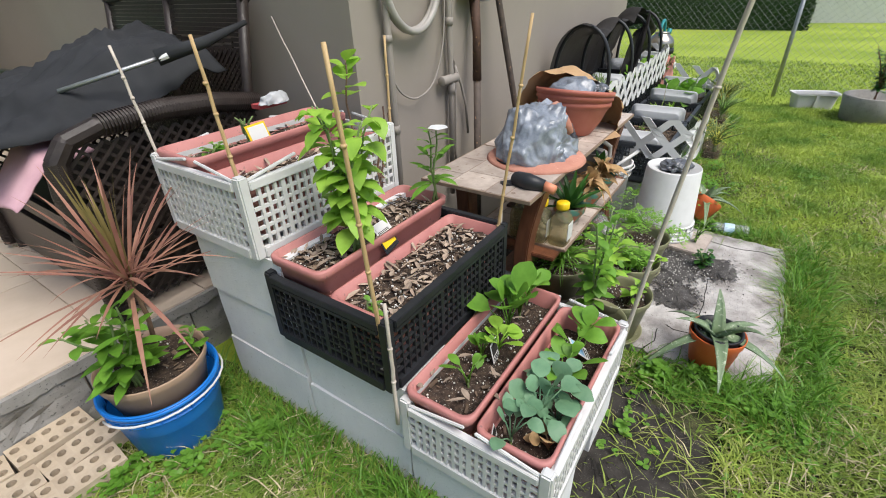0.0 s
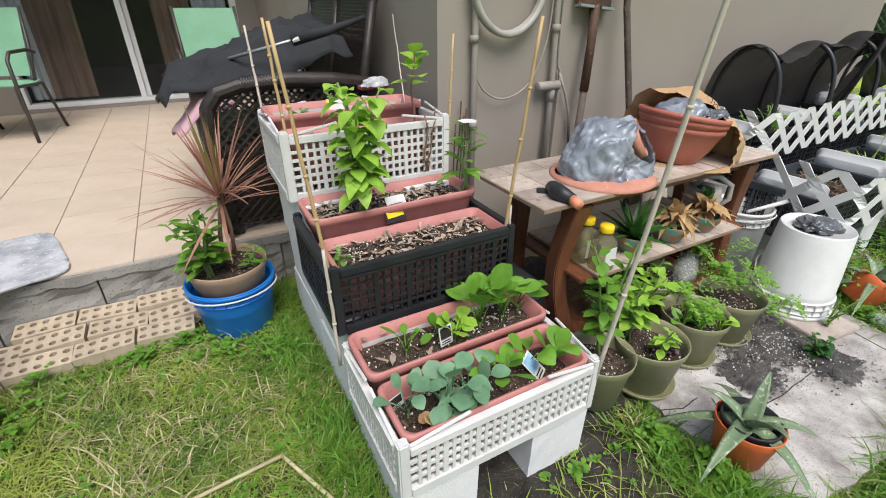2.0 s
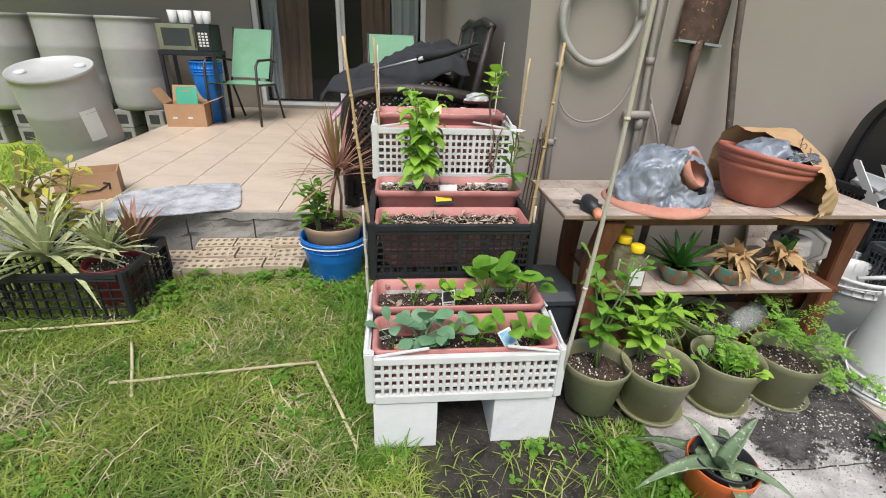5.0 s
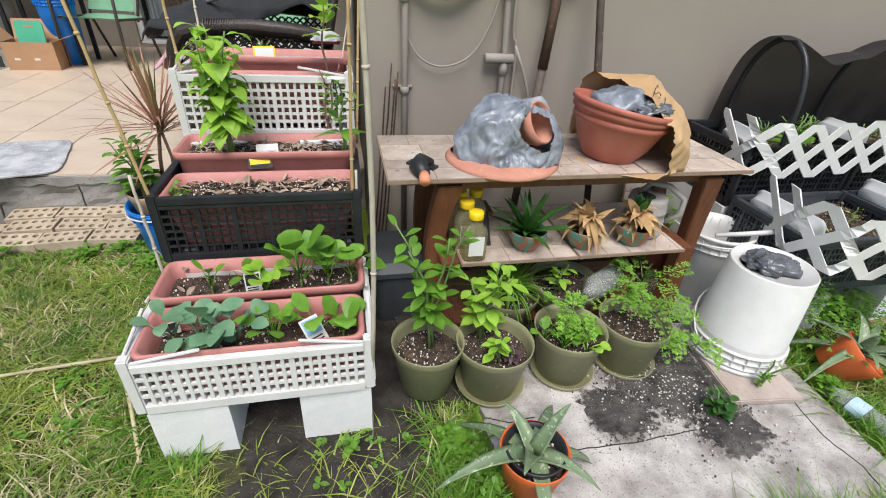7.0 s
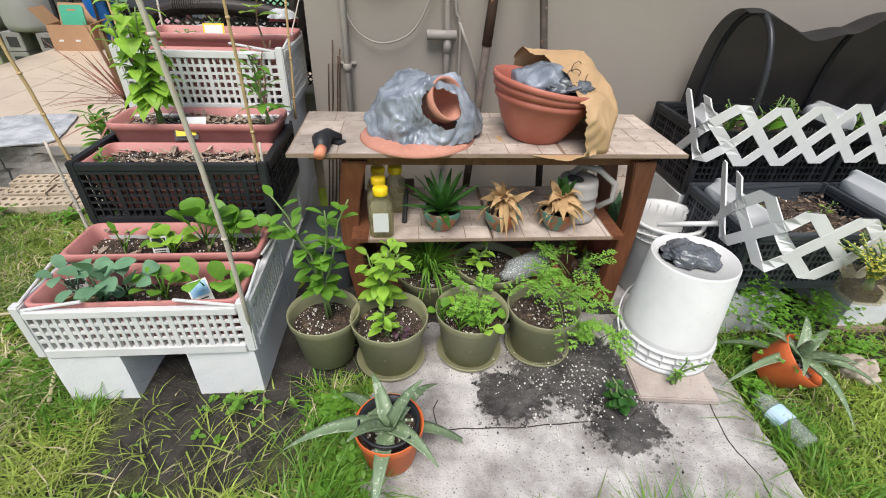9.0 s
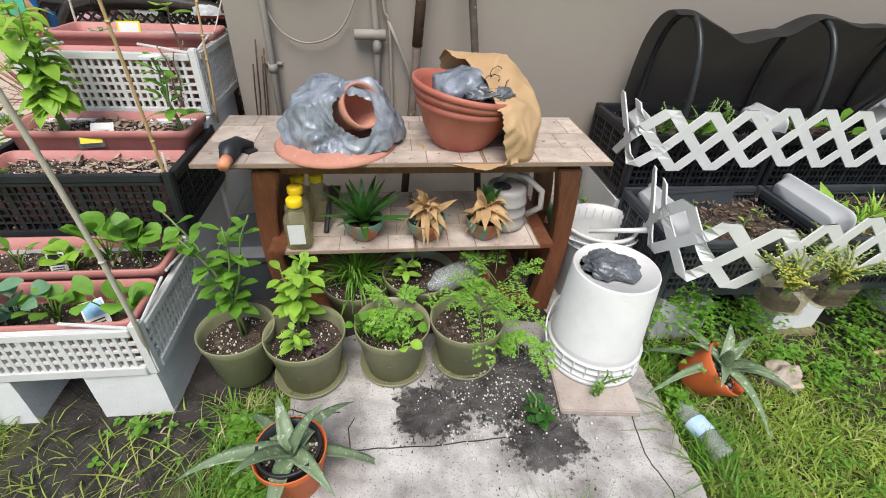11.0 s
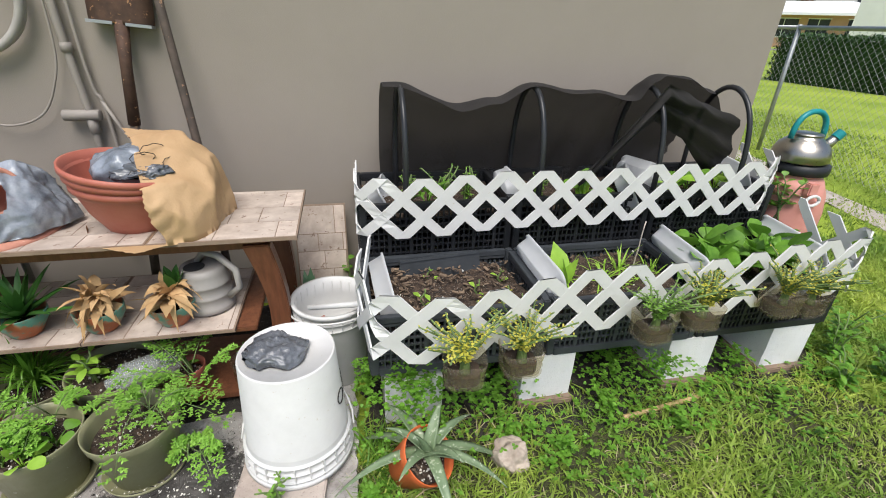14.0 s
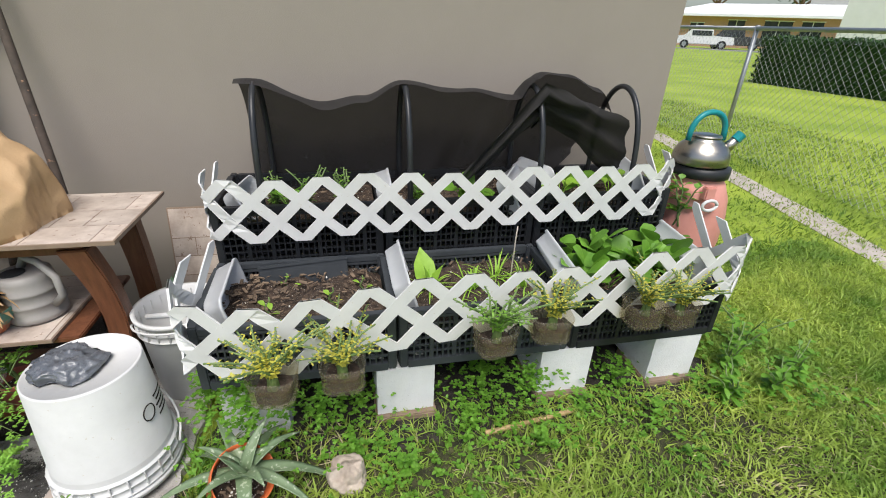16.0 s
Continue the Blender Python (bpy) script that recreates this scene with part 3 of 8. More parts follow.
# ---- crates and planters ----
def crate(name, x0, y0, z0, L, W, H, material, label, cols, rows, group, sides=None, brace=True):
    """A harvest crate: open grid walls, thick rim, corner posts and a slatted base."""
    c = thing(name, (x0 + L / 2, y0 + W / 2, z0), label, "crate", group)
    hx, hy, t = L / 2, W / 2, 0.012
    for sx in (-1, 1):
        for sy in (-1, 1):
            bm = B()
            bx(bm, sx * hx - (0.028 if sx > 0 else 0), sy * hy - (0.028 if sy > 0 else 0), 0, sx * hx + (0.028 if sx < 0 else 0), sy * hy + (0.028 if sy < 0 else 0), H + 0.004)
            part("corner_post", bm, material, c, bevel=0.004)
    for side in range(4):
        long = side < 2
        ln = (hx if long else hy) - 0.028
        s = -1 if side % 2 == 0 else 1
        m = Matrix.Rotation(0 if long else math.pi / 2, 4, "Z")
        off = s * ((hy if long else hx) - 0.006)
        n = cols if long else max(4, round(cols * W / L))
        bm = B()
        lo, hi = 0.03, H - 0.035
        for i in range(1, n):
            xx = -ln + 2 * ln * i / n
            w = (0.0045 if brace else 0.0025) if i % 4 else 0.007
            bx(bm, xx - w, off - 0.005, lo, xx + w, off + 0.005, hi, m)
        for k in range(1, rows):
            z = lo + (hi - lo) * k / rows
            hb = 0.0045 if brace else 0.003
            bx(bm, -ln, off - 0.004, z - hb, ln, off + 0.004, z + hb, m)
        tagged(part("grid_wall", bm, material, c), kind="stuff")
        bm = B()
        part("skirt", bx(B(), -ln, off - 0.009, 0, ln, off + 0.009, lo, m), material, c, bevel=0.002)
        bx(bm, -ln, off - 0.01, hi, ln, off + 0.01, hi + (0.024 if brace else 0.014), m)
        if brace:
            for q in (-1, 1):
                br = B()
                mm = m @ Matrix.Translation((q * ln, off, H - 0.008)) @ Matrix.Rotation(q * 0.16, 4, "Y")
                bx(br, min(0, -q * 0.16), -0.004, -0.005, max(0, -q * 0.16), 0.004, 0.003, mm)
                part("brace", br, material, c, bevel=0.002)
        else:
            bx(bm, -ln, off - 0.012, hi + 0.0142, ln, off + 0.012, H, m)
        part("rim", bm, material, c, bevel=0.002)
    bm = B()
    for i in range(7):
        yy = -hy + 0.03 + (W - 0.06) * i / 6
        bx(bm, -hx + 0.02, yy - 0.008, 0.006, hx - 0.02, yy + 0.008, 0.016)
    for i in range(9):
        xx = -hx + 0.03 + (L - 0.06) * i / 8
        bx(bm, xx - 0.008, -hy + 0.02, 0.004, xx + 0.008, hy - 0.02, 0.014)
    tagged(part("base_grid", bm, material, c), kind="stuff")
    return c


def soil_into(parent, hx, hy, z, chips=60, perl=60, r=0.03, mound=0.01, material=None):
    """A lumpy soil top with bark chips and perlite, clipped to a rounded rectangle."""
    bm = B()
    n, k = 22, 14
    vs = [[bm.verts.new((-hx + 2 * hx * i / n, -hy + 2 * hy * j / k, z + mound * noise.noise((i * 0.35, j * 0.35, z * 50 + hx * 9)) + 0.35 * mound * noise.noise((i * 1.3, j * 1.3, z * 10)))) for i in range(n + 1)] for j in range(k + 1)]
    for j in range(k):
        for i in range(n):
            bm.faces.new((vs[j][i], vs[j][i + 1], vs[j + 1][i + 1], vs[j + 1][i]))
    part("soil", bm, material or SOIL, parent, "dark potting soil", smooth=True)
    scatter(parent, lambda: (U(-hx, hx) * 0.97, U(-hy, hy) * 0.95, z + mound * 0.6), chips, perl)


def chip_mesh(bm, p, s):
    m = Matrix.Translation(p) @ Euler((U(-0.5, 0.5), U(-0.5, 0.5), U(0, 6.3))).to_matrix().to_4x4()
    bx(bm, -s, -s * U(0.2, 0.45), -s * 0.1, s, s * U(0.2, 0.45), s * 0.12, m)


def scatter(parent, spot, chips, perl):
    if chips:
        bm = B()
        for _ in range(chips):
            chip_mesh(bm, spot(), U(0.003, 0.014))
        tagged(part("bark_mulch", bm, CHIP, parent), "loose bark chips", kind="stuff")
    if perl:
        bm = B()
        for _ in range(int(perl * 1.8)):
            p, s = Vector(spot()), 0.0007 + 0.002 * RND.random() ** 2.2
            bx(bm, p.x - s, p.y - s, p.z - s, p.x + s, p.y + s, p.z + s)
        tagged(part("perlite", bm, PERLITE, parent), "white perlite grains", kind="stuff")


def planter(x, y, z, L, W, H, material=None, chips=80, perl=90, tilt=0.0, fill=0.035, label="faded terracotta plastic trough planter with soil"):
    p = thing("trough_planter", (x, y, z), label, "planter", "trough planters", m=pose(x, y, z, tilt, 0, 0))
    hx, hy = L / 2, W / 2
    bm = B()
    sec = [(0.86, 0.72, 0.0), (0.87, 0.74, 0.004), (0.93, 0.86, H * 0.55), (0.955, 0.9, H * 0.58), (0.965, 0.92, H - 0.028), (1.0, 1.0, H - 0.024), (1.005, 1.01, H - 0.004), (0.99, 0.98, H), (0.955, 0.91, H - 0.002), (0.94, 0.88, H * 0.6), (0.9, 0.8, H * 0.3)]
    rings(bm, [[q + Vector((0, 0, 0)) for q in rrect(hx * a, hy * b, zz, 0.028)] for a, b, zz in sec], True, True, True)
    part("trough", bm, material or PINK_PL, p, smooth=True)
    bm = B()
    for sy in (-1, 1):
        for k in (0.3, 0.42):
            bx(bm, -hx * 0.88, sy * hy * (0.80 + 0.1 * k) - 0.0025, H * k + 0.02, hx * 0.88, sy * hy * (0.80 + 0.1 * k) + 0.0025, H * k + 0.028)
    part("rib", bm, material or PINK_PL, p)
    soil_into(p, hx * 0.93, hy * 0.86, H - fill, chips, perl)
    return p


front_crate = crate("white_crate", 0.0, 0.0, 0.196, 0.6, 0.4, 0.18, WHITE_PL, "white plastic harvest crate holding two planters", 24, 4, "planter crates")
mid_crate = crate("black_crate", -0.005, 0.41, 0.389, 0.6, 0.43, 0.215, BLACK_PL, "black plastic harvest crate holding two planters", 22, 6, "planter crates", brace=False)
top_crate = crate("white_crate", -0.005, 0.845, 0.637, 0.6, 0.415, 0.228, WHITE_PL, "tall white plastic harvest crate holding two planters", 22, 6, "planter crates")
PL = [planter(0.3, 0.108, 0.214, 0.555, 0.185, 0.165, chips=14, perl=110, fill=0.075), planter(0.3, 0.3, 0.24, 0.575, 0.19, 0.165, chips=30, perl=110, fill=0.055),
      planter(0.3, 0.522, 0.43, 0.565, 0.205, 0.165, chips=170, perl=200), planter(0.3, 0.73, 0.492, 0.575, 0.2, 0.165, chips=200, perl=160),
      planter(0.3, 0.965, 0.67, 0.55, 0.195, 0.16, chips=150, perl=90), planter(0.3, 1.155, 0.715, 0.585, 0.2, 0.165, chips=130, perl=60, fill=0.05)]


# ---- table ----
def stone_tile(name, x0, y0, x1, y1, z, parent, seed, t=0.012):
    """A ceramic tile printed as small stones: slightly raised stones on a thin body."""
    r = random.Random(seed)
    body = part(name, bx(B(), x0, y0, z, x1, y1, z + t), JOINT, parent, "mottled stone-pattern ceramic tile")
    bm = B()
    y = y0 + 0.004
    while y < y1 - 0.02:
        h = min(r.uniform(0.07, 0.15), y1 - 0.004 - y)
        x = x0 + 0.004
        while x < x1 - 0.01:
            w = min(r.uniform(0.09, 0.2), x1 - 0.004 - x)
            bx(bm, x + 0.0016, y + 0.0016, z + t - 0.001, x + w - 0.0016, y + h - 0.0016, z + t + 0.0012)
            x += w
        y += h
    part("stone", bm, TABLE_TILE, body)


def plant_table():
    t = thing("plant_table", (0, 0, 0), "low wooden table with stone-pattern tile top and shelf", "table", m=pose(1.32, 0.59, 0))
    o = Vector((1.32, 0.59, 0))
    X0, X1, Y0, Y1, Z = 0.672 - o.x, 1.968 - o.x, 0.374 - o.y, 0.805 - o.y, 0.64
    part("top_board", bx(B(), X0 + 0.06, Y0 + 0.03, Z - 0.018, X1 - 0.1, Y1 - 0.02, Z), WOOD, t, bevel=0.003)
    for i, (a, b) in enumerate(((X0, X0 + 0.455), (X0 + 0.457, X0 + 0.876), (X0 + 0.878, X1))):
        stone_tile("tile", a, Y0, b, Y1, Z + (0.001 if i != 1 else 0.0015), t, i + 3)
    part("apron", bx(B(), X0 + 0.16, Y0 + 0.05, Z - 0.045, X1 - 0.12, Y0 + 0.08, Z - 0.019), WOOD, t, bevel=0.003)
    for sx, xx in ((-1, 0.875 - o.x), (1, 1.84 - o.x)):
        for sy, yy in ((-1, 0.42 - o.y), (1, 0.74 - o.y)):
            bm = B()
            lo = []
            for i in range(13):
                f = i / 12
                z = (Z - 0.02) * (1 - f)
                bow = 0.05 * math.sin(math.pi * f) * sx - 0.03 * sx * f
                w = 0.04 - 0.008 * math.sin(math.pi * f)
                yb = yy + sy * (0.03 * f - 0.05 * math.sin(math.pi * f))
                lo.append([(xx + bow + a * w, yb + b * 0.028, z) for a, b in ((-1, -1), (1, -1), (1, 1), (-1, 1))])
            rings(bm, lo, True, True, True)
            part("leg", bm, WOOD, t, bevel=0.004, smooth=False)
    sx0, sx1 = 0.91 - o.x, 1.755 - o.x
    part("shelf_board", bx(B(), sx0 - 0.06, 0.34 - o.y, 0.345, sx1 + 0.06, 0.72 - o.y, 0.362), WOOD, t, bevel=0.003)
    stone_tile("tile", sx0, 0.318 - o.y, sx0 + 0.42, 0.72 - o.y, 0.363, t, 21, 0.01)
    stone_tile("tile", sx0 + 0.423, 0.318 - o.y, sx1, 0.72 - o.y, 0.363, t, 22, 0.01)
    part("bottom_board", bx(B(), sx0, 0.36 - o.y, 0.06, sx1 + 0.02, 0.7 - o.y, 0.08), WOOD, t, bevel=0.003)


plant_table()


# ---- pots and buckets ----
def pot(name, x, y, z, r, h, material, label, taper=0.72, rim=0.007, chips=12, perl=60, fill=0.03, tilt=(0, 0), category="pot", group="", saucer=False, soil=True):
    p = thing(name, (x, y, z), label, category, group, m=pose(x, y, z, tilt[0], tilt[1], 0))
    r0 = r * taper
    ri = r - rim * 0.5
    prof = [(r0 * 0.9, 0.0), (r0, 0.004), (r0 + (ri - r0) * 0.86, h - 0.035), (r * 0.99, h - 0.026), (r * 1.01, h - 0.003), (r * 1.005, h), (r * 0.985, h), (ri - 0.004, h - 0.02), (ri - 0.008, h - 0.04), (r0 + (ri - r0) * 0.4, h * 0.4)]
    part("body", lathe(B(), prof, 36, cap1=True), material, p, smooth=True)
    if soil:
        bm = B()
        rs = r0 + (ri - r0) * (1 - fill / h) - 0.004
        lo = [[(rs * q * math.cos(a), rs * q * math.sin(a), h - fill + 0.008 * noise.noise((q * 4 + x * 9, math.cos(a) * 2, math.sin(a) * 2))) for a in [2 * math.pi * i / 28 for i in range(28)]] for q in (1.0, 0.8, 0.6, 0.4, 0.2, 0.03)]
        rings(bm, lo, True, False, True)
        part("soil", bm, SOIL, p, "dark potting soil", smooth=True)

        def spot():
            a, q = U(0, 6.283), math.sqrt(U(0, 1)) * rs * 0.94
            return (q * math.cos(a), q * math.sin(a), h - fill + 0.005)
        scatter(p, spot, chips, perl)
    if saucer:
        part("saucer", lathe(B(), [(r0, -0.004), (r0 * 1.22, 0.0), (r0 * 1.3, 0.018), (r0 * 1.27, 0.018), (r0 * 1.18, 0.004)], 32, cap1=True), material, p, smooth=True)
    return p


POTS = [pot("olive_pot", px, py, 0.034, pr, 0.19, OLIVE, "olive green plastic nursery pot with soil", group="olive pots", fill=0.05, saucer=i in (1, 2, 3)) for i, (px, py, pr) in enumerate(((0.772, 0.142, 0.113), (0.98, 0.112, 0.122), (1.247, 0.135, 0.119), (1.488, 0.145, 0.12)))]


def bucket(name, x, y, z, r0, r1, h, material, label, flip=False, handle=None, category="bucket"):
    b = thing(name, (x, y, z), label, category, m=pose(x, y, z + (h if flip else 0), 180 if flip else 0, 0, 0))
    prof = [(r0 * 0.96, 0.004), (r0 * 0.97, 0.0), (r0, 0.006), (r0 + (r1 - r0) * 0.78, h * 0.78)]
    for k in range(3):
        zz = h * 0.79 + k * 0.026
        rr = r0 + (r1 - r0) * zz / h
        prof += [(rr + 0.002, zz), (rr + 0.009, zz + 0.001), (rr + 0.009, zz + 0.004), (rr + 0.002, zz + 0.005)]
    prof += [(r1, h - 0.016), (r1 + 0.009, h - 0.014), (r1 + 0.01, h), (r1 - 0.002, h), (r1 - 0.004, h * 0.8), (r0 - 0.004, 0.01)]
    part("body", lathe(B(), prof, 44, cap1=True), material, b, smooth=True)
    bm = B()
    for k in range(24):
        m = Matrix.Rotation(2 * math.pi * k / 24, 4, "Z")
        bx(bm, r1 * 0.965, -0.0015, h * 0.8, r1 + 0.006, 0.0015, h - 0.015, m)
    tagged(part("rib", bm, material, b), kind="stuff")
    if handle is not None:
        a = [(-(r1 + 0.012), 0, h * 0.85)] + [(-(r1 + 0.014) * math.cos(math.pi * i / 14), -math.sin(math.pi * i / 14) * (r1 + 0.02) * handle[0], h * 0.85 + handle[1] * math.sin(math.pi * i / 14)) for i in range(1, 14)] + [((r1 + 0.012), 0, h * 0.85)]
        part("handle", tube(B(), a, 0.0035, 8), WHITE_PL, b, "white wire-and-plastic handle", smooth=True)
    return b


bucket("white_bucket", 1.932, 0.125, 0.055, 0.131, 0.153, 0.37, WHITE_PL, "white plastic bucket standing upside down on the slab", flip=True, handle=(0.9, -0.11))
inv = bpy.data.objects["white_bucket"]
for k in range(5):
    part("printed_line", rings(B(), [[((0.1335 + 0.06 * z_) * math.cos(radians(a)), (0.1335 + 0.06 * z_) * math.sin(radians(a)), z_) for a in range(-18, 8 - 4 * (k % 2), 3)] for z_ in (0.12 + 0.016 * k, 0.127 + 0.016 * k)], closed=False), INK, inv, "black printed line")
part("printed_ring", tube(B(), [(0.1435 * math.cos(radians(18 + 8 * math.cos(q * 0.4))), 0.1435 * math.sin(radians(18 + 8 * math.cos(q * 0.4))), 0.15 + 0.025 * math.sin(q * 0.4)) for q in range(17)], 0.0018, 5), INK, inv, "black printed warning ring")
bucket("white_bucket", 2.045, 0.49, 0.03, 0.115, 0.132, 0.33, WHITE_PL, "white plastic bucket holding some murky water", handle=(0.98, 0.03))
bucket("blue_bucket", -0.235, 1.17, 0.0, 0.13, 0.16, 0.245, BLUE, "bright blue plastic bucket holding a potted plant", handle=(0.98, 0.02))
pot("taupe_pot", -0.235, 1.17, 0.15, 0.15, 0.17, TAUPE, "taupe plastic pot sitting in a blue bucket", taper=0.78, chips=40, perl=20)
pot("orange_pot", 0.985, -0.24, 0.032, 0.09, 0.14, ORANGE, "orange plastic pot with an aloe", taper=0.75)
pot("orange_pot", 2.245, 0.0, 0.03, 0.085, 0.13, ORANGE, "orange pot tipped in the weeds with an aloe", taper=0.75, tilt=(22, 32))

# ---- raised bed ----
BED = []
for i in range(3):
    BED.append(crate("black_crate", 2.16 + 0.6 * i, 0.2, 0.222, 0.59, 0.395, 0.225, GREY_PL if i < 2 else BLACK_PL, "dark grey plastic crate of the raised bed filled with soil", 28, 6, "raised bed crates", brace=False))
for i in range(3):
    BED.append(crate("black_crate", 2.16 + 0.6 * i, 0.61, 0.39 + 0.001, 0.59, 0.395, 0.26, BLACK_PL, "black plastic crate of the upper bed with vegetables", 26, 7, "raised bed crates", brace=False))
for k, c in enumerate(BED):
    soil_into(c, 0.275, 0.18, 0.165 if k < 3 else 0.2, 380 if k == 0 else 80, 10, mound=0.03)


# ---- lattice fence ----
def slat(at, z_of, total, s0, s1, w, H, o, diag):
    """One slanting slat from a top peak down to a bottom point, cut level at both ends."""
    loops = []
    for i in range(11):
        g = i / 10
        s = s0 + (s1 - s0) * g
        z = Vector((0, 0, z_of(s / total) + H * (1 - g))) - o
        ring = []
        for ds, d in ((-w, 1), (w, 1), (w, -1), (-w, -1)):
            p, nrm = at(s + ds)
            ring.append(p + nrm * (0.0028 * d + (0.0003 if diag else -0.0003)) + z)
        loops.append(ring)
    return rings(B(), loops, True, True, True)


def lattice(name, pts, z_of, H, cells, label, group):
    """Folding picket lattice along a ground line pts; z_of gives the height of its lower edge along the way."""
    t = thing(name, (pts[0][0], pts[0][1], 0), label, "lattice fence", group)
    o = Vector((pts[0][0], pts[0][1], 0))
    P = [Vector((*p, 0)) for p in pts]
    acc = [0]
    for a, b in zip(P, P[1:]):
        acc.append(acc[-1] + (b - a).length)

    def at(s):
        s = max(0, min(acc[-1], s))
        for k in range(len(P) - 1):
            if s <= acc[k + 1] or k == len(P) - 2:
                f = (s - acc[k]) / (acc[k + 1] - acc[k])
                d = (P[k + 1] - P[k]).normalized()
                return P[k].lerp(P[k + 1], f), Vector((d.y, -d.x, 0))
    cw = acc[-1] / cells
    for c in range(cells + 1):
        for diag in (0, 1):
            end = c + (1.5 if diag == 0 else -1.5)
            if -0.01 <= end <= cells + 0.01:
                part("slat", slat(at, z_of, acc[-1], c * cw, end * cw, 0.0262, H, o, diag), WHITE_PL, t)
    return t


lattice("lattice_fence", [(2.192, 0.493), (2.13, 0.28), (2.17, 0.1), (2.38, 0.06), (2.9, 0.11), (3.9, 0.15), (4.0, 0.22), (4.0, 0.525)], lambda f: 0.362 + 0.04 * f + 0.01 * math.sin(f * 19), 0.225, 17, "white plastic folding lattice fence along the bed front", "lattice fences")
lattice("lattice_fence", [(2.165, 0.81), (2.15, 0.6), (2.24, 0.56), (3.86, 0.58), (3.97, 0.65), (3.98, 0.885)], lambda f: 0.535 + 0.02 * f + 0.006 * math.sin(f * 23), 0.225, 15, "white plastic folding lattice fence on the upper bed", "lattice fences")


# ---- hoops and shade net ----
tunnel = thing("shade_tunnel", (2.3, 0.8, 0.5), "black hoop tunnel with half-draped dark shade net", "shade tunnel")
HX = (2.335, 2.855, 3.36, 3.76)
for hx_ in HX:
    pts = [(hx_ - 2.3, -0.17 * math.cos(math.pi * i / 20), 0.2 + 0.335 * math.sin(math.pi * i / 20) ** 0.8) for i in range(21)]
    part("hoop", tube(B(), [(hx_ - 2.3, -0.17, 0.0)] + pts + [(hx_ - 2.3, 0.17, 0.0)], 0.011, 10), HOOP, tunnel, smooth=True)
bm = B()
rowsn = []


def ridge(x):
    """Height of the net's front edge against the hoop tops, along the tunnel."""
    keys = [(-0.05, 0.0), (0.03, 0.0), (0.26, -0.085), (0.4, -0.06), (0.54, 0.0), (0.8, -0.025), (1.0, -0.05), (1.04, 0.02), (1.09, 0.045), (1.2, 0.03), (1.34, -0.02), (1.42, -0.12)]
    for (xa, za), (xb, zb) in zip(keys, keys[1:]):
        if x <= xb:
            f = max(0.0, (x - xa) / (xb - xa))
            f = f * f * (3 - 2 * f)
            return za + (zb - za) * f
    return keys[-1][1]


for i in range(81):
    f = i / 80
    xx = -0.03 + 1.43 * f
    row = []
    for k in range(23):
        g = k / 22
        if g < 0.5:
            ang = math.pi * (0.42 + 0.5 * g / 0.5)
            y, z = -0.18 * math.cos(ang), 0.2 + 0.345 * math.sin(ang) ** 0.8
        else:
            q = (g - 0.5) / 0.5
            y, z = 0.178 + 0.02 * math.sin(q * 3), 0.2 + 0.345 * math.sin(math.pi * 0.92) ** 0.8 - 0.36 * q * (1 if xx < 1.1 else max(0.2, 1 - (xx - 1.1) * 2.4))
        nn = noise.noise((xx * 5, g * 3, 1.0)) * 0.02
        fold = 0.02 * math.sin(xx * 34 + g * 9) * max(0, 1 - abs(xx - 1.05 + 0.35 * g) * 5)
        row.append((xx + nn * 0.5 - 0.12 * g * max(0, xx - 1.1), min(0.235, y + nn + fold), z + ridge(xx) * (1 - g) ** 1.1 + 0.01 * noise.noise((xx * 8, g * 5, 4.0))))
    rowsn.append(row)
rings(bm, rowsn, closed=False)
part("net", bm, NET, tunnel, "dark mesh shade cloth draped over the hoops", smooth=True)

bm = B()
rowsn = []
for i in range(41):
    f = i / 40
    # the loose end is gathered in a band that climbs to the third hoop and drops past the last one
    c = Vector((0.72, -0.15, 0.2)).lerp(Vector((1.06, -0.13, 0.56)), min(1, f / 0.5)) if f < 0.5 else Vector((1.06, -0.13, 0.56)).lerp(Vector((1.44, -0.1, 0.42)), (f - 0.5) / 0.5)
    half = 0.05 + 0.06 * f + (0.05 * max(0, f - 0.7) / 0.3)
    d = Vector((0.55, 0, -0.5)) if f < 0.45 else Vector((0.25, 0.1, -0.9))
    row = []
    for k in range(13):
        g = k / 12
        row.append(c + d * (g * half * 2.2) + Vector((0.0, 0.25 * g * g * 0.4 - 0.015 * math.sin(g * 16 + f * 7), 0.012 * noise.noise((f * 9, g * 7, 2)))))
    rowsn.append(row)
rings(bm, rowsn, closed=False)
part("net_fold", bm, NET_FOLD, tunnel, "gathered dark fold of shade cloth", smooth=True)

# ---- keg and kettle ----
keg = thing("plastic_keg", (4.15, 0.71, 0.095), "faded red plastic keg with black lid and white handle", "keg")
part("body", lathe(B(), [(0.12, -0.095), (0.135, -0.085), (0.14, 0.2), (0.152, 0.3), (0.152, 0.42), (0.14, 0.5), (0.115, 0.56), (0.1, 0.58), (0.1, 0.6)], 40, cap1=True), KEG, keg, smooth=True)
part("lid", lathe(B(), [(0.1, 0.585), (0.118, 0.59), (0.12, 0.61), (0.118, 0.632), (0.1, 0.638)], 40, cap1=True), BLACK_PL, keg, "black plastic screw lid", smooth=True)
part("handle", tube(B(), [(-0.045 + 0.035 * math.cos(a), -0.155 - 0.004, 0.5 + 0.022 * math.sin(a)) for a in [math.pi * 2 * i / 16 for i in range(17)]], 0.007, 8), WHITE_PL, keg, "white plastic loop handle", smooth=True)
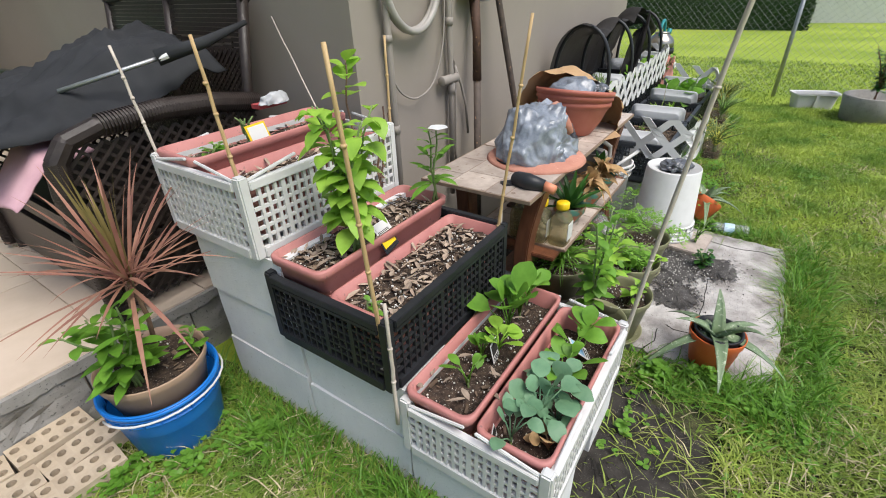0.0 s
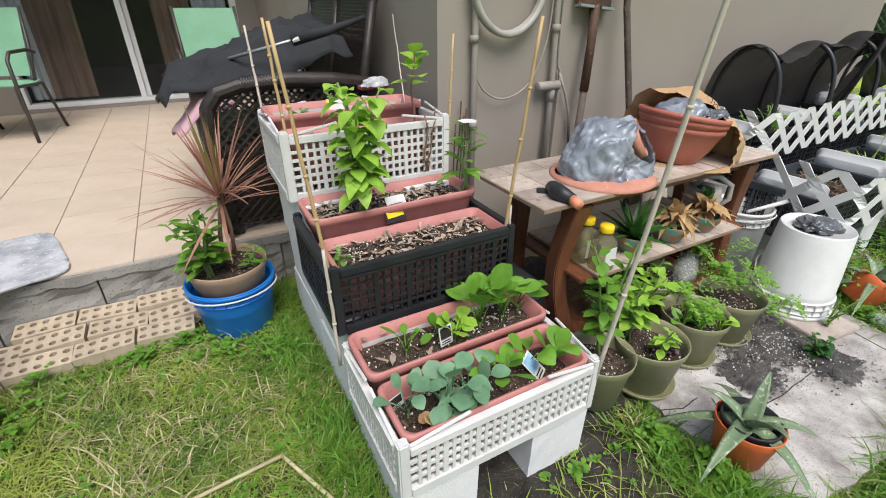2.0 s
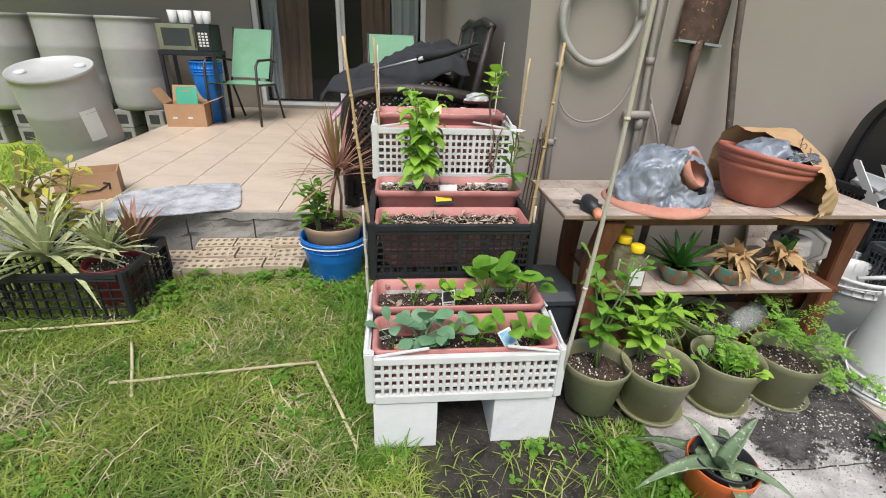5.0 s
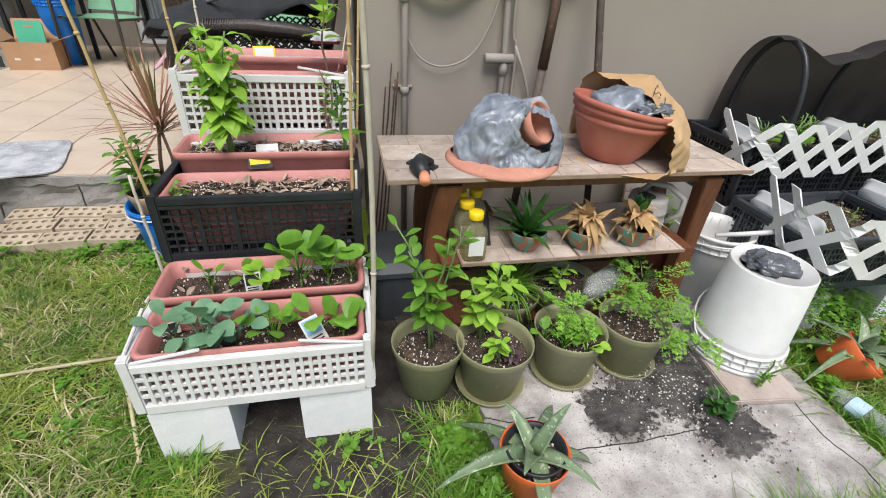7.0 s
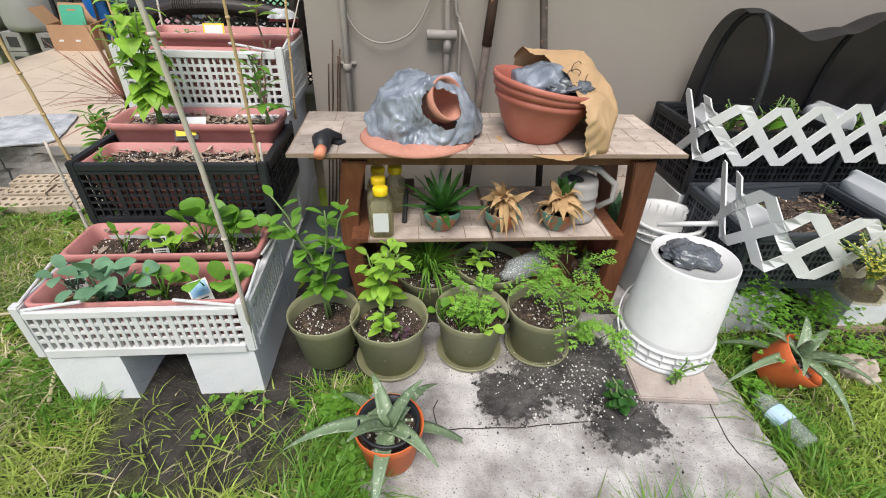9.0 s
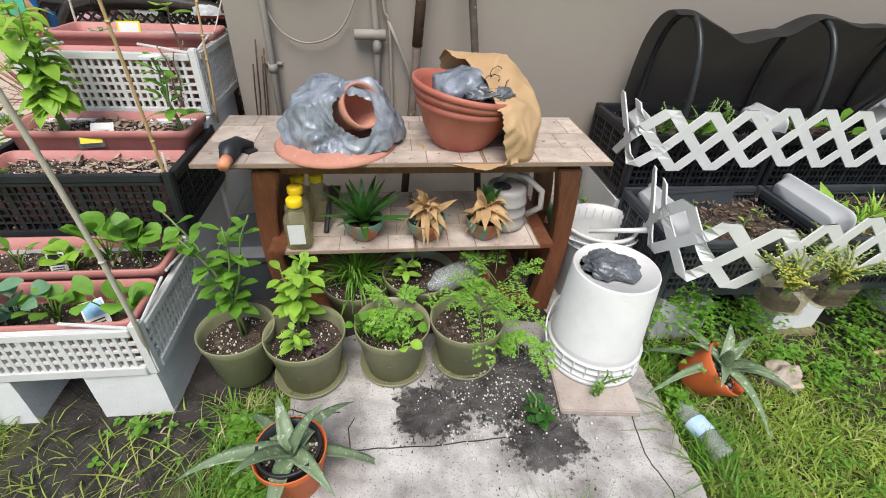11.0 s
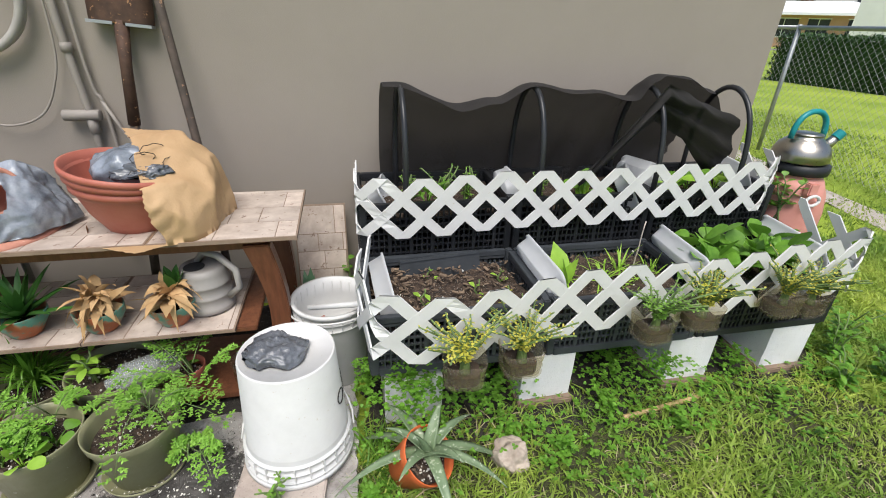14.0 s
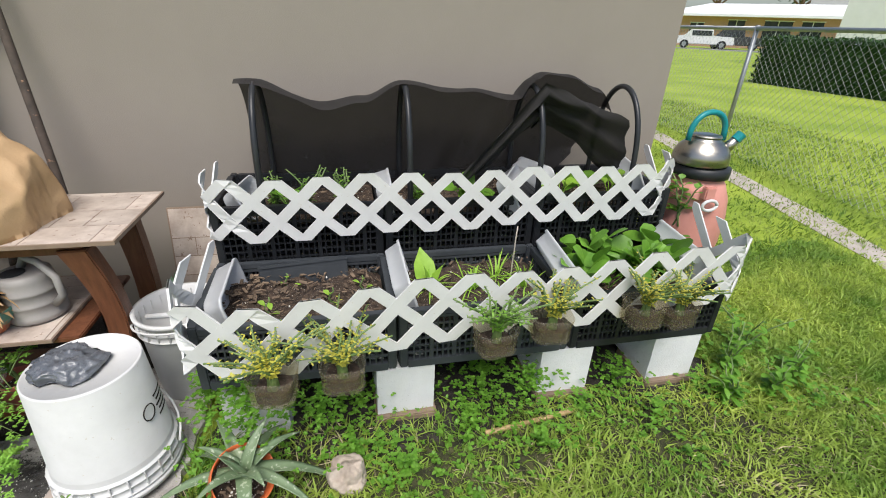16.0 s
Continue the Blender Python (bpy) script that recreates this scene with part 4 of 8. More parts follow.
part("latch", bx(B(), -0.07, -0.15, 0.52, -0.02, -0.118, 0.575), KEG, keg, bevel=0.005)
kettle = thing("kettle", (4.135, 0.71, 0.733), "stainless steel kettle with a teal handle", "kettle")
part("body", lathe(B(), [(0.1, 0.0), (0.115, 0.008), (0.112, 0.045), (0.098, 0.075), (0.07, 0.1), (0.06, 0.108), (0.06, 0.116)], 40, cap1=True), STEEL, kettle, smooth=True)
part("lid", lathe(B(), [(0.062, 0.114), (0.06, 0.122), (0.03, 0.128)], 32, cap1=True), STEEL, kettle, smooth=True)
part("spout", tube(B(), [(0.085, -0.02, 0.06), (0.11, -0.025, 0.085), (0.13, -0.03, 0.115)], [0.028, 0.021, 0.018], 14), STEEL, kettle, smooth=True)
part("whistle", tube(B(), [(0.122, -0.03, 0.105), (0.142, -0.034, 0.132)], 0.021, 12), TEAL, kettle, "teal whistle cap")
part("handle", tube(B(), [(-0.085 * math.cos(math.pi * i / 16), 0, 0.1 + 0.115 * math.sin(math.pi * i / 16) ** 0.7) for i in range(17)], 0.012, 10), TEAL, kettle, "teal loop handle", smooth=True)


# ---- patio things ----
def wicker_strips(bm, corners, nu, nv, w=0.006):
    """Diagonal weave between four corners (a, b along u; a, d along v)."""
    a, b, d = (Vector(c) for c in corners)
    u, v = b - a, d - a
    nrm = u.cross(v).normalized()
    lu, lv = u.length, v.length
    step = lu / nu
    for sgn in (1, -1):
        k = -int(lv / step) - 1
        while k * step < lu + lv:
            s0 = k * step
            pts = []
            for q in (0, 1):
                s, tt = (s0 + q * lv, q * lv) if sgn == 1 else (s0 + lv - q * lv, q * lv)
                pts.append((s, tt))
            (s1, t1), (s2, t2) = pts
            # clip along s
            def clip(s1, t1, s2, t2):
                lo, hi = 0.0, 1.0
                ds = s2 - s1
                for bound, sg in ((0, 1), (lu, -1)):
                    if abs(ds) > 1e-9:
                        f = (bound - s1) / ds
                        if (ds > 0) == (sg > 0):
                            lo = max(lo, f)
                        else:
                            hi = min(hi, f)
                return lo, hi
            lo, hi = clip(s1, t1, s2, t2)
            if hi - lo > 0.02:
                p = a + u / lu * (s1 + (s2 - s1) * lo) + v / lv * (t1 + (t2 - t1) * lo)
                q = a + u / lu * (s1 + (s2 - s1) * hi) + v / lv * (t1 + (t2 - t1) * hi)
                d_ = (q - p).normalized()
                sd = d_.cross(nrm) * w
                o = nrm * 0.003 * sgn
                vs = [bm.verts.new(x) for x in (p - sd + o, p + sd + o, q + sd + o, q - sd + o, p - sd + o - nrm * 0.002, p + sd + o - nrm * 0.002, q + sd + o - nrm * 0.002, q - sd + o - nrm * 0.002)]
                for f in ((0, 1, 2, 3), (7, 6, 5, 4), (0, 4, 5, 1), (2, 6, 7, 3), (1, 5, 6, 2), (3, 7, 4, 0)):
                    bm.faces.new([vs[i] for i in f])
            k += 1
    return bm


def loveseat():
    t = thing("wicker_loveseat", (0.17, 1.49, PT), "dark brown wicker loveseat with an arched open-weave arm", "loveseat", m=pose(0.17, 1.49, PT) @ Matrix.Diagonal((0.96, 0.88, 0.87, 1)))
    for y0 in (0.0, 1.2):
        arch = [(-0.36, y0, 0.03)] + [(-0.36, y0, 0.3), (-0.36, y0, 0.55), (-0.345, y0, 0.66), (-0.3, y0, 0.72), (-0.2, y0, 0.75), (0.0, y0, 0.76), (0.2, y0, 0.745), (0.38, y0, 0.71)]
        arm = part("arm", tube(B(), arch, [0.032] * 6 + [0.04] * 3, 14), WICKER, t, "wrapped wicker arm", smooth=True)
        bm = B()
        wicker_strips(bm, ((-0.34, y0, 0.05), (0.36, y0, 0.05), (-0.34, y0, 0.7)), 15, 14)
        tagged(part("open_weave", bm, WICKER, arm), kind="stuff")
        bm = B()
        for i in range(150):
            f = i / 149 * 7.98
            k = int(f)
            p = Vector(arch[min(k, 8)]).lerp(Vector(arch[min(k + 1, 8)]), f - k)
            d = (Vector(arch[min(k + 1, 8)]) - Vector(arch[min(k, 8)])).normalized() if k < 8 else Vector((1, 0, 0))
            tube(bm, [p - d * 0.0025, p + d * 0.0025], 0.0335 if k < 5 else 0.0415, 10)
        tagged(part("wrapping", bm, WICKER, arm), kind="stuff")
    part("seat", bx(B(), -0.34, 0.03, 0.3, 0.3, 1.17, 0.42), WICKER, t, bevel=0.02)
    part("front_panel", bx(B(), -0.35, 0.03, 0.06, -0.32, 1.17, 0.3), WICKER, t)
    part("side_lining", bx(B(), -0.33, 0.04, 0.06, 0.34, 0.055, 0.3), WICKER, t)
    for y0 in (0.02, 0.6, 1.2):
        part("back_post", tube(B(), [(0.3, y0, 0.3), (0.36, y0, 0.75), (0.43, y0, 1.12)], 0.022, 10), WICKER, t, smooth=True)
    part("back_rail", tube(B(), [(0.43, 0.0, 1.12), (0.435, 0.3, 1.16), (0.43, 0.6, 1.14), (0.435, 0.9, 1.16), (0.43, 1.22, 1.12)], 0.024, 10), WICKER, t, smooth=True)
    for y0, y1 in ((0.04, 0.58), (0.62, 1.18)):
        bm = B()
        wicker_strips(bm, ((0.31, y0, 0.35), (0.31, y1, 0.35), (0.39, y0, 0.92)), 16, 16, 0.007)
        tagged(part("back_weave", bm, WICKER, t), kind="stuff")
        bm = B()
        for k in range(14):
            z = 0.9 + 0.018 * k
            for i in range(8):
                sag = 0.05 * math.sin(math.pi * (i + 0.5) / 8) if k < 4 else 0
                ya, yb = y0 + (y1 - y0) * i / 8, y0 + (y1 - y0) * (i + 1) / 8
                bx(bm, 0.385 + 0.0032 * k, ya, z - sag * (1 - k / 4), 0.392 + 0.0032 * k, yb, z - sag * (1 - k / 4) + 0.016)
        tagged(part("solid_weave", bm, WICKER, t), kind="stuff")
    for xx in (-0.33, 0.3):
        for y0 in (0.03, 1.17):
            part("foot", tube(B(), [(xx, y0, 0.0), (xx, y0, 0.08)], 0.025, 10), WICKER, t)


loveseat()


def drape(name, x0, y0, x1, y1, zf, material, label, category, n=46, m=34, amp=0.02, seed=0.0, thick=0.004):
    """A crumpled sheet over a height function."""
    t = thing(name, ((x0 + x1) / 2, (y0 + y1) / 2, 0), label, category)
    o = Vector(((x0 + x1) / 2, (y0 + y1) / 2, 0))
    bm = B()
    lo = []
    for j in range(m + 1):
        row = []
        for i in range(n + 1):
            x, y = x0 + (x1 - x0) * i / n, y0 + (y1 - y0) * j / m
            x += 0.05 * noise.noise((y * 3, seed, 2)) * (1 if i in (0, n) else 0.4)
            y += 0.05 * noise.noise((x * 3, seed, 7)) * (1 if j in (0, m) else 0.4)
            q = abs(noise.noise((x * 5 + seed, y * 4, 0.5))) + 0.4 * abs(noise.noise((x * 12, y * 10 + seed, 3)))
            q -= 0.5 * max(0, 1 - 3.5 * abs(noise.noise((x * 2.2 + y * 2, y * 5 - x * 2, seed + 9))))
            row.append(Vector((x, y, zf(x, y) - amp * 2.2 * q)) - o)
        lo.append(row)
    rings(bm, lo, closed=False)
    ob = part("sheet", bm, material, t, smooth=True)
    so = ob.modifiers.new("thickness", "SOLIDIFY")
    so.thickness = thick
    return t


def cover_z(x, y):
    g = math.exp(-((x - 0.33) / 0.4) ** 2 - ((y - 1.92) / 0.45) ** 2)
    edge = max(0, -0.27 - x)
    return (0.93 + 0.23 * g) - 1.2 * edge - 0.5 * max(0, 1.66 - y)


drape("black_cover", -0.31, 1.57, 0.5, 2.55, cover_z, CLOTH, "black cloth furniture cover heaped on the wicker loveseat", "cover", n=70, m=60, amp=0.03, seed=1.3)
drape("pink_cloth", -0.31, 1.54, -0.05, 1.84, lambda x, y: 0.88 - 1.1 * max(0, -0.18 - x) - 0.3 * abs(y - 1.67), PINKCLOTH, "pink cloth hanging over the seat front", "cloth", 16, 12, 0.02, 4.0)
umb = thing("folded_umbrella", (0.1, 1.6, 1.05), "folded black umbrella with a thin metal pole on the loveseat", "umbrella")
part("pole", tube(B(), [(-0.13, 0.06, -0.04), (0.13, -0.13, 0.04)], 0.007, 8), GALV, umb, "thin grey metal pole", smooth=True)
part("canopy", tube(B(), [(0.11, -0.11, 0.035), (0.25, -0.17, 0.07), (0.4, -0.2, 0.12)], [0.025, 0.018, 0.008], 10), CLOTH, umb, smooth=True)
part("tip", tube(B(), [(0.11, -0.125, 0.034), (0.135, -0.137, 0.042)], 0.011, 8), WHITE_PL, umb, "white plastic tip")


def sling_chair(x, y, rz, label):
    t = thing("sling_chair", (x, y, PT), label, "chair", "patio chairs", rz=rz)
    for s in (-1, 1):
        part("side_frame", tube(B(), [(s * 0.28, -0.26, 0.0), (s * 0.28, -0.25, 0.4), (s * 0.28, -0.235, 0.58), (s * 0.28, -0.18, 0.63), (s * 0.275, 0.05, 0.63), (s * 0.25, 0.2, 0.6)], 0.013, 8), CHAIR_METAL, t, smooth=True)
        part("back_leg", tube(B(), [(s * 0.26, -0.22, 0.4), (s * 0.25, 0.15, 0.38), (s * 0.24, 0.3, 0.0)], 0.012, 8), CHAIR_METAL, t, smooth=True)
        part("back_rail", tube(B(), [(s * 0.225, 0.1, 0.36), (s * 0.225, 0.2, 0.6), (s * 0.225, 0.28, 0.92)], 0.012, 8), CHAIR_METAL, t, smooth=True)
    bm = B()
    lo = [[(xx, 0.1 + 0.18 * k / 8 + 0.02 * math.sin(math.pi * (xx + 0.22) / 0.44), 0.44 + 0.47 * k / 8) for xx in [-0.215 + 0.43 * i / 10 for i in range(11)]] for k in range(9)]
    rings(bm, lo, closed=False)
    part("back_sling", bm, MINT, t, "mint green woven sling back", smooth=True)
    bm = B()
    rings(bm, [[(xx, -0.24 + 0.38 * k / 6, 0.41 - 0.03 * math.sin(math.pi * k / 6)) for xx in (-0.25, -0.1, 0.1, 0.25)] for k in range(7)], closed=False)
    part("seat_sling", bm, MINT, t, "mint green woven sling seat", smooth=True)


sling_chair(-1.49, 4.2, -15, "metal patio chair with mint green sling by the sliding door")
sling_chair(0.07, 3.55, 4, "metal patio chair with mint green sling behind the loveseat")


def barrel(x, y, z, top_detail, label, lean=0):
    t = thing("plastic_barrel", (x, y, z), label, "barrel", "grey barrels", m=pose(x, y, z, lean, 0, 0))
    prof = [(0.26, 0.0), (0.275, 0.01), (0.285, 0.06), (0.29, 0.25), (0.293, 0.3), (0.289, 0.32), (0.293, 0.34), (0.29, 0.58), (0.294, 0.6), (0.288, 0.62), (0.285, 0.82), (0.282, 0.86), (0.29, 0.865), (0.292, 0.885), (0.286, 0.893), (0.272, 0.888), (0.265, 0.872)]
    part("body", lathe(B(), prof[:-2], 48), BARREL, t, smooth=True)
    part("lid", lathe(B(), prof[-3:], 48, cap0=False, cap1=True), LID_GREY, t, smooth=True)
    if top_detail:
        for a in (30, 205):
            part("bung", lathe(B(), [(0.04, 0.87), (0.04, 0.886), (0.034, 0.892)], 20, Matrix.Translation((0.19 * math.cos(radians(a)), 0.19 * math.sin(radians(a)), 0)), cap1=True), WHITE_PL, t, "white screw bung")
        bm = B()
        rings(bm, [[(0.293 * math.sin(radians(a)), -0.293 * math.cos(radians(a)) - 0.001, zz) for a in (44, 50, 56, 62, 68)] for zz in (0.38, 0.5, 0.63)], closed=False)
        part("label", bm, LABEL, t, "torn white paper label")


barrel(-2.57, 3.22, 0.0, True, "grey plastic drum with two bungs leaning beside the patio", 15)
for bxx, byy, bz in ((-2.64, 4.45, 0.36), (-3.26, 4.48, 0.36), (-3.9, 4.4, 0.35)):
    barrel(bxx, byy, bz, False, "grey plastic rain barrel raised on concrete blocks")
    for q in (-0.16, 0.16):
        for k in (0, 1):
            bl = thing("grey_block", (bxx + q, byy - 0.15, k * (bz / 2)), "grey concrete block under a rain barrel", "concrete block", "barrel blocks")
            bb = B()
            bx(bb, -0.09, -0.1, 0.0, 0.09, 0.3, bz / 2 - 0.002)
            part("body", bb, CONCRETE, bl, bevel=0.006)
            # flat dark plate on the solid block, for the shade inside its hollow
            part("core", bx(B(), -0.05, -0.102, 0.04, 0.05, -0.0985, bz / 2 - 0.045), SHADE_DARK, bl, "near-black plate painting the shade of a hollow core")

mw = thing("microwave", (-1.98, 4.24, 0.965), "black and silver microwave oven on a stand", "microwave", m=pose(-1.98, 4.24, 0.965) @ Matrix.Scale(0.84, 4))
part("case", bx(B(), -0.3, -0.16, 0, 0.3, 0.18, 0.29), BLACK_PL, mw, bevel=0.006)
part("door", bx(B(), -0.295, -0.172, 0.005, 0.13, -0.162, 0.285), STEEL, mw, "silver door with dark window", bevel=0.003)
part("window", bx(B(), -0.24, -0.176, 0.05, 0.07, -0.1725, 0.24), WINDOW_D, mw, "dark glass window")
part("handle", bx(B(), 0.095, -0.2, 0.03, 0.118, -0.176, 0.26), STEEL, mw, bevel=0.004)
part("control_panel", bx(B(), 0.133, -0.171, 0.005, 0.295, -0.162, 0.285), BLACK_PL, mw)
for r_ in range(5):
    for c_ in range(3):
        part("button", bx(B(), 0.16 + 0.04 * c_, -0.174, 0.05 + 0.032 * r_, 0.187 + 0.04 * c_, -0.1715, 0.071 + 0.032 * r_), LABEL, mw)
for i, (cx, cy) in enumerate(((-2.11, 4.24), (-2.03, 4.28), (-1.96, 4.21), (-1.86, 4.25), (-1.78, 4.22))):
    c = thing("cup", (cx, cy, 1.21), "white plastic cup on the microwave", "cup", "cups on the microwave")
    part("body", lathe(B(), [(0.032, 0), (0.034, 0.003), (0.045, 0.115), (0.043, 0.115), (0.03, 0.005)], 20, cap1=True), WHITE_PL, c, smooth=True)
stand = thing("microwave_stand", (-1.98, 4.24, PT), "black metal stand carrying the microwave", "stand")
part("shelf", bx(B(), -0.27, -0.16, 0.65, 0.27, 0.17, 0.694), BLACK_PL, stand, bevel=0.004)
for sx in (-0.25, 0.25):
    for sy in (-0.14, 0.15):
        part("leg", bx(B(), sx - 0.015, sy - 0.015, 0, sx + 0.015, sy + 0.015, 0.65), BLACK_PL, stand)
bucket("blue_bin", -1.86, 4.2, PT, 0.12, 0.145, 0.6, BLUE, "tall blue plastic bin under the microwave stand", category="bin")


def carton(name, x, y, z, L, W, H, rz, label, flaps=True):
    t = thing(name, (x, y, z), label, "box", rz=rz)
    for a in ((-L / 2, -W / 2, 0, L / 2, -W / 2 + 0.005, H), (-L / 2, W / 2 - 0.005, 0, L / 2, W / 2, H), (-L / 2, -W / 2 + 0.005, 0, -L / 2 + 0.005, W / 2 - 0.005, H), (L / 2 - 0.005, -W / 2 + 0.005, 0, L / 2, W / 2 - 0.005, H)):
        part("side", bx(B(), *a), CARD, t)
    part("bottom", bx(B(), -L / 2 + 0.005, -W / 2 + 0.005, 0.001, L / 2 - 0.005, W / 2 - 0.005, 0.006), CARD, t)
    if flaps:
        for s, an in ((-1, 35), (1, 70)):
            part("flap", bx(B(), -W / 2, 0, 0, W / 2, 0.004, 0.16), CARD, t, m=Matrix.Translation((s * (L / 2 - 0.004), 0, H)) @ Matrix.Rotation(math.pi / 2, 4, "Z") @ Matrix.Rotation(radians(an * s), 4, "X"))
        part("flap", bx(B(), -L / 2 + 0.01, 0, 0, L / 2 - 0.01, 0.004, 0.16), CARD, t, m=Matrix.Translation((0, W / 2 - 0.004, H)) @ Matrix.Rotation(radians(-20), 4, "X"))
    return t


bxn = carton("cardboard_box", -2.0, 3.94, PT, 0.37, 0.24, 0.22, 4, "open brown cardboard box with a green tray inside")
for q in (-0.12, 0.02):
    part("mark", bx(B(), q, -0.1212, 0.08, q + 0.04, -0.1202, 0.097), LABEL, bxn, "small printed mark")
tray = thing("green_tray", (-2.0, 3.94, 0.3), "mint green plastic tray standing in the box", "tray", m=pose(-2.0, 3.9, 0.285, -12, 0, 4))
bm = B()
rings(bm, [[(p.x, yy, 0.18 + p.y) for p in rrect(0.1, 0.18, 0, 0.03)] for yy in (0.0, 0.012)], True, True, True)
part("board", bm, mat("mint_plastic", (0.06, 0.36, 0.22), (0.09, 0.42, 0.27), 0.4, 8, 0.03), tray)
part("grip", bx(B(), -0.035, -0.002, 0.31, 0.035, 0.0, 0.325), CARD, tray)
am = carton("shipping_box", -1.69, 1.7, PT, 0.3, 0.2, 0.15, 24, "open brown shipping box with a curved arrow mark", False)
part("printed_arrow", tube(B(), [(-0.1, -0.101, 0.07), (-0.03, -0.101, 0.05), (0.05, -0.101, 0.055), (0.1, -0.101, 0.085)], 0.005, 6), INK, am, "dark printed curved arrow")
part("arrow_head", tube(B(), [(0.075, -0.101, 0.095), (0.104, -0.101, 0.09), (0.1, -0.101, 0.055)], 0.005, 6), INK, am)

rubber = thing("rubber_mat", (-1.35, 1.83, PT), "worn grey rubber door mat overhanging the patio edge", "mat", m=pose(-1.17, 1.6, PT + 0.002, 0, 0, 17))
bm = B()
rim_ = []
for k in range(120):
    a_ = k * math.pi / 60
    c_, s_ = math.cos(a_), math.sin(a_)
    w_ = (abs(c_) ** 9 + abs(s_) ** 9) ** (-1 / 9)
    n_ = 1 + 0.03 * noise.noise((c_ * 2, s_ * 2, 3)) + 0.012 * noise.noise((c_ * 9, s_ * 9, 7))
    rim_.append((0.335 * c_ * w_ * n_, 0.26 * s_ * w_ * n_))
lo = [[(px * sc, py * sc, zz + 0.007 * noise.noise((px * sc * 5, py * sc * 5, 0)) + 0.006) for px, py in rim_] for zz, sc in ((0.0, 1.0), (0.007, 1.0), (0.009, 0.98), (0.009, 0.9), (0.008, 0.7), (0.008, 0.4), (0.008, 0.1))]
rings(bm, lo, True, True, True)
part("sheet", bm, MAT_RUB, rubber)


# ---- plants ----
def stems_and_leaves(name, x, y, z, label, h, stems, leaves_per, ll, lw, material, spread=0.25, stem_mat=None, droop=0.4, start=0.2, category="plant", tip=0.6, seed=0, group="", rot=None):
    """Upright leafy plant: bent stems with leaves in a spiral, each smaller towards the tip."""
    RND.seed(seed * 17 + 3)
    t = thing(name, (x, y, z), label, category, group)
    bs, bl = B(), B()
    single = ll >= 0.045 and stems * leaves_per <= 130
    for s in range(stems):
        az = U(0, 360)
        lean = U(0.2, 1) * spread
        hh = h * U(0.7, 1.0) if s else h
        pts = [Vector((0.012 * math.cos(s * 2.4) * (stems > 1), 0.012 * math.sin(s * 2.4) * (stems > 1), -0.02))]
        for i in range(1, 7):
            f = i / 6
            pts.append(Vector((math.cos(radians(az)) * lean * hh * f * f + 0.008 * math.sin(f * 9 + s), math.sin(radians(az)) * lean * hh * f * f, hh * f)))
        tube(bs, pts, [0.004 * (1 - 0.6 * i / 6) + 0.0008 for i in range(7)], 6)
        for k in range(leaves_per):
            f = start + (1 - start) * (k + U(0, 0.5)) / leaves_per
            q = min(5, int(f * 6))
            p = pts[q].lerp(pts[q + 1], min(1, f * 6 - q))
            sc = 1 - (1 - tip) * f
            d = aim(k * 137.5 + U(-25, 25) + s * 50, U(-5, 45) * (0.5 + f * 0.8))
            pet = p + d * ll * 0.15
            leaf(bl, pet, d, ll * sc * U(0.75, 1.15), lw * sc * U(0.8, 1.15), droop * U(0.6, 1.4), 5, 0.18)
            if single:
                tube(bl, [p, pet + d * 0.004], 0.001, 4)
                part("leaf", bl, material, t, smooth=True)
                bl = B()
    tagged(part("stem", bs, stem_mat or STEM, t, smooth=True), kind="" if stems == 1 else "stuff")
    if single:
        bl.free()
    else:
        tagged(part("foliage", bl, material, t, smooth=True), kind="stuff")
    return t


def round_leaf(f):
    return max(0.05, math.sin(math.pi * f) ** 0.55) if f < 0.99 else 0.1


def seedling(x, y, z, h, n, ll, lw, material, label, seed, petiole=0.5):
    """Young brassica: a short stem, long petioles and rounded blades."""
    RND.seed(seed * 31 + 5)
    t = thing("vegetable_seedling", (x, y, z), label, "seedling", "vegetable seedlings")
    bs, bl = B(), B()
    ll, lw = ll * 1.25, lw * 1.2
    for k in range(n):
        d = aim(k * 137.5 + U(-20, 20), U(25, 75))
        p0 = Vector((0, 0, h * 0.15 * (k % 3)))
        p1 = p0 + d * h * petiole + Vector((0, 0, h * 0.2))
        bl = B()
        tube(bl, [p0, p0.lerp(p1, 0.5) + Vector((0, 0, 0.006)), p1], [0.0028, 0.002, 0.0016], 5)
        dd = (d + Vector((0, 0, U(-0.6, 0.2)))).normalized()
        leaf(bl, p1, dd, ll * U(0.7, 1.1), lw * U(0.75, 1.1), U(0.2, 0.7), 5, 0.12, round_leaf, twist=U(-0.4, 0.4))
        part("leaf", bl, material, t, smooth=True)
    tube(bs, [(0, 0, -0.015), (0.001, 0, 0.0), (0, 0.001, h * 0.32)], [0.004, 0.0035, 0.002], 6)
    part("stem", bs, STEM, t, smooth=True)
    return t


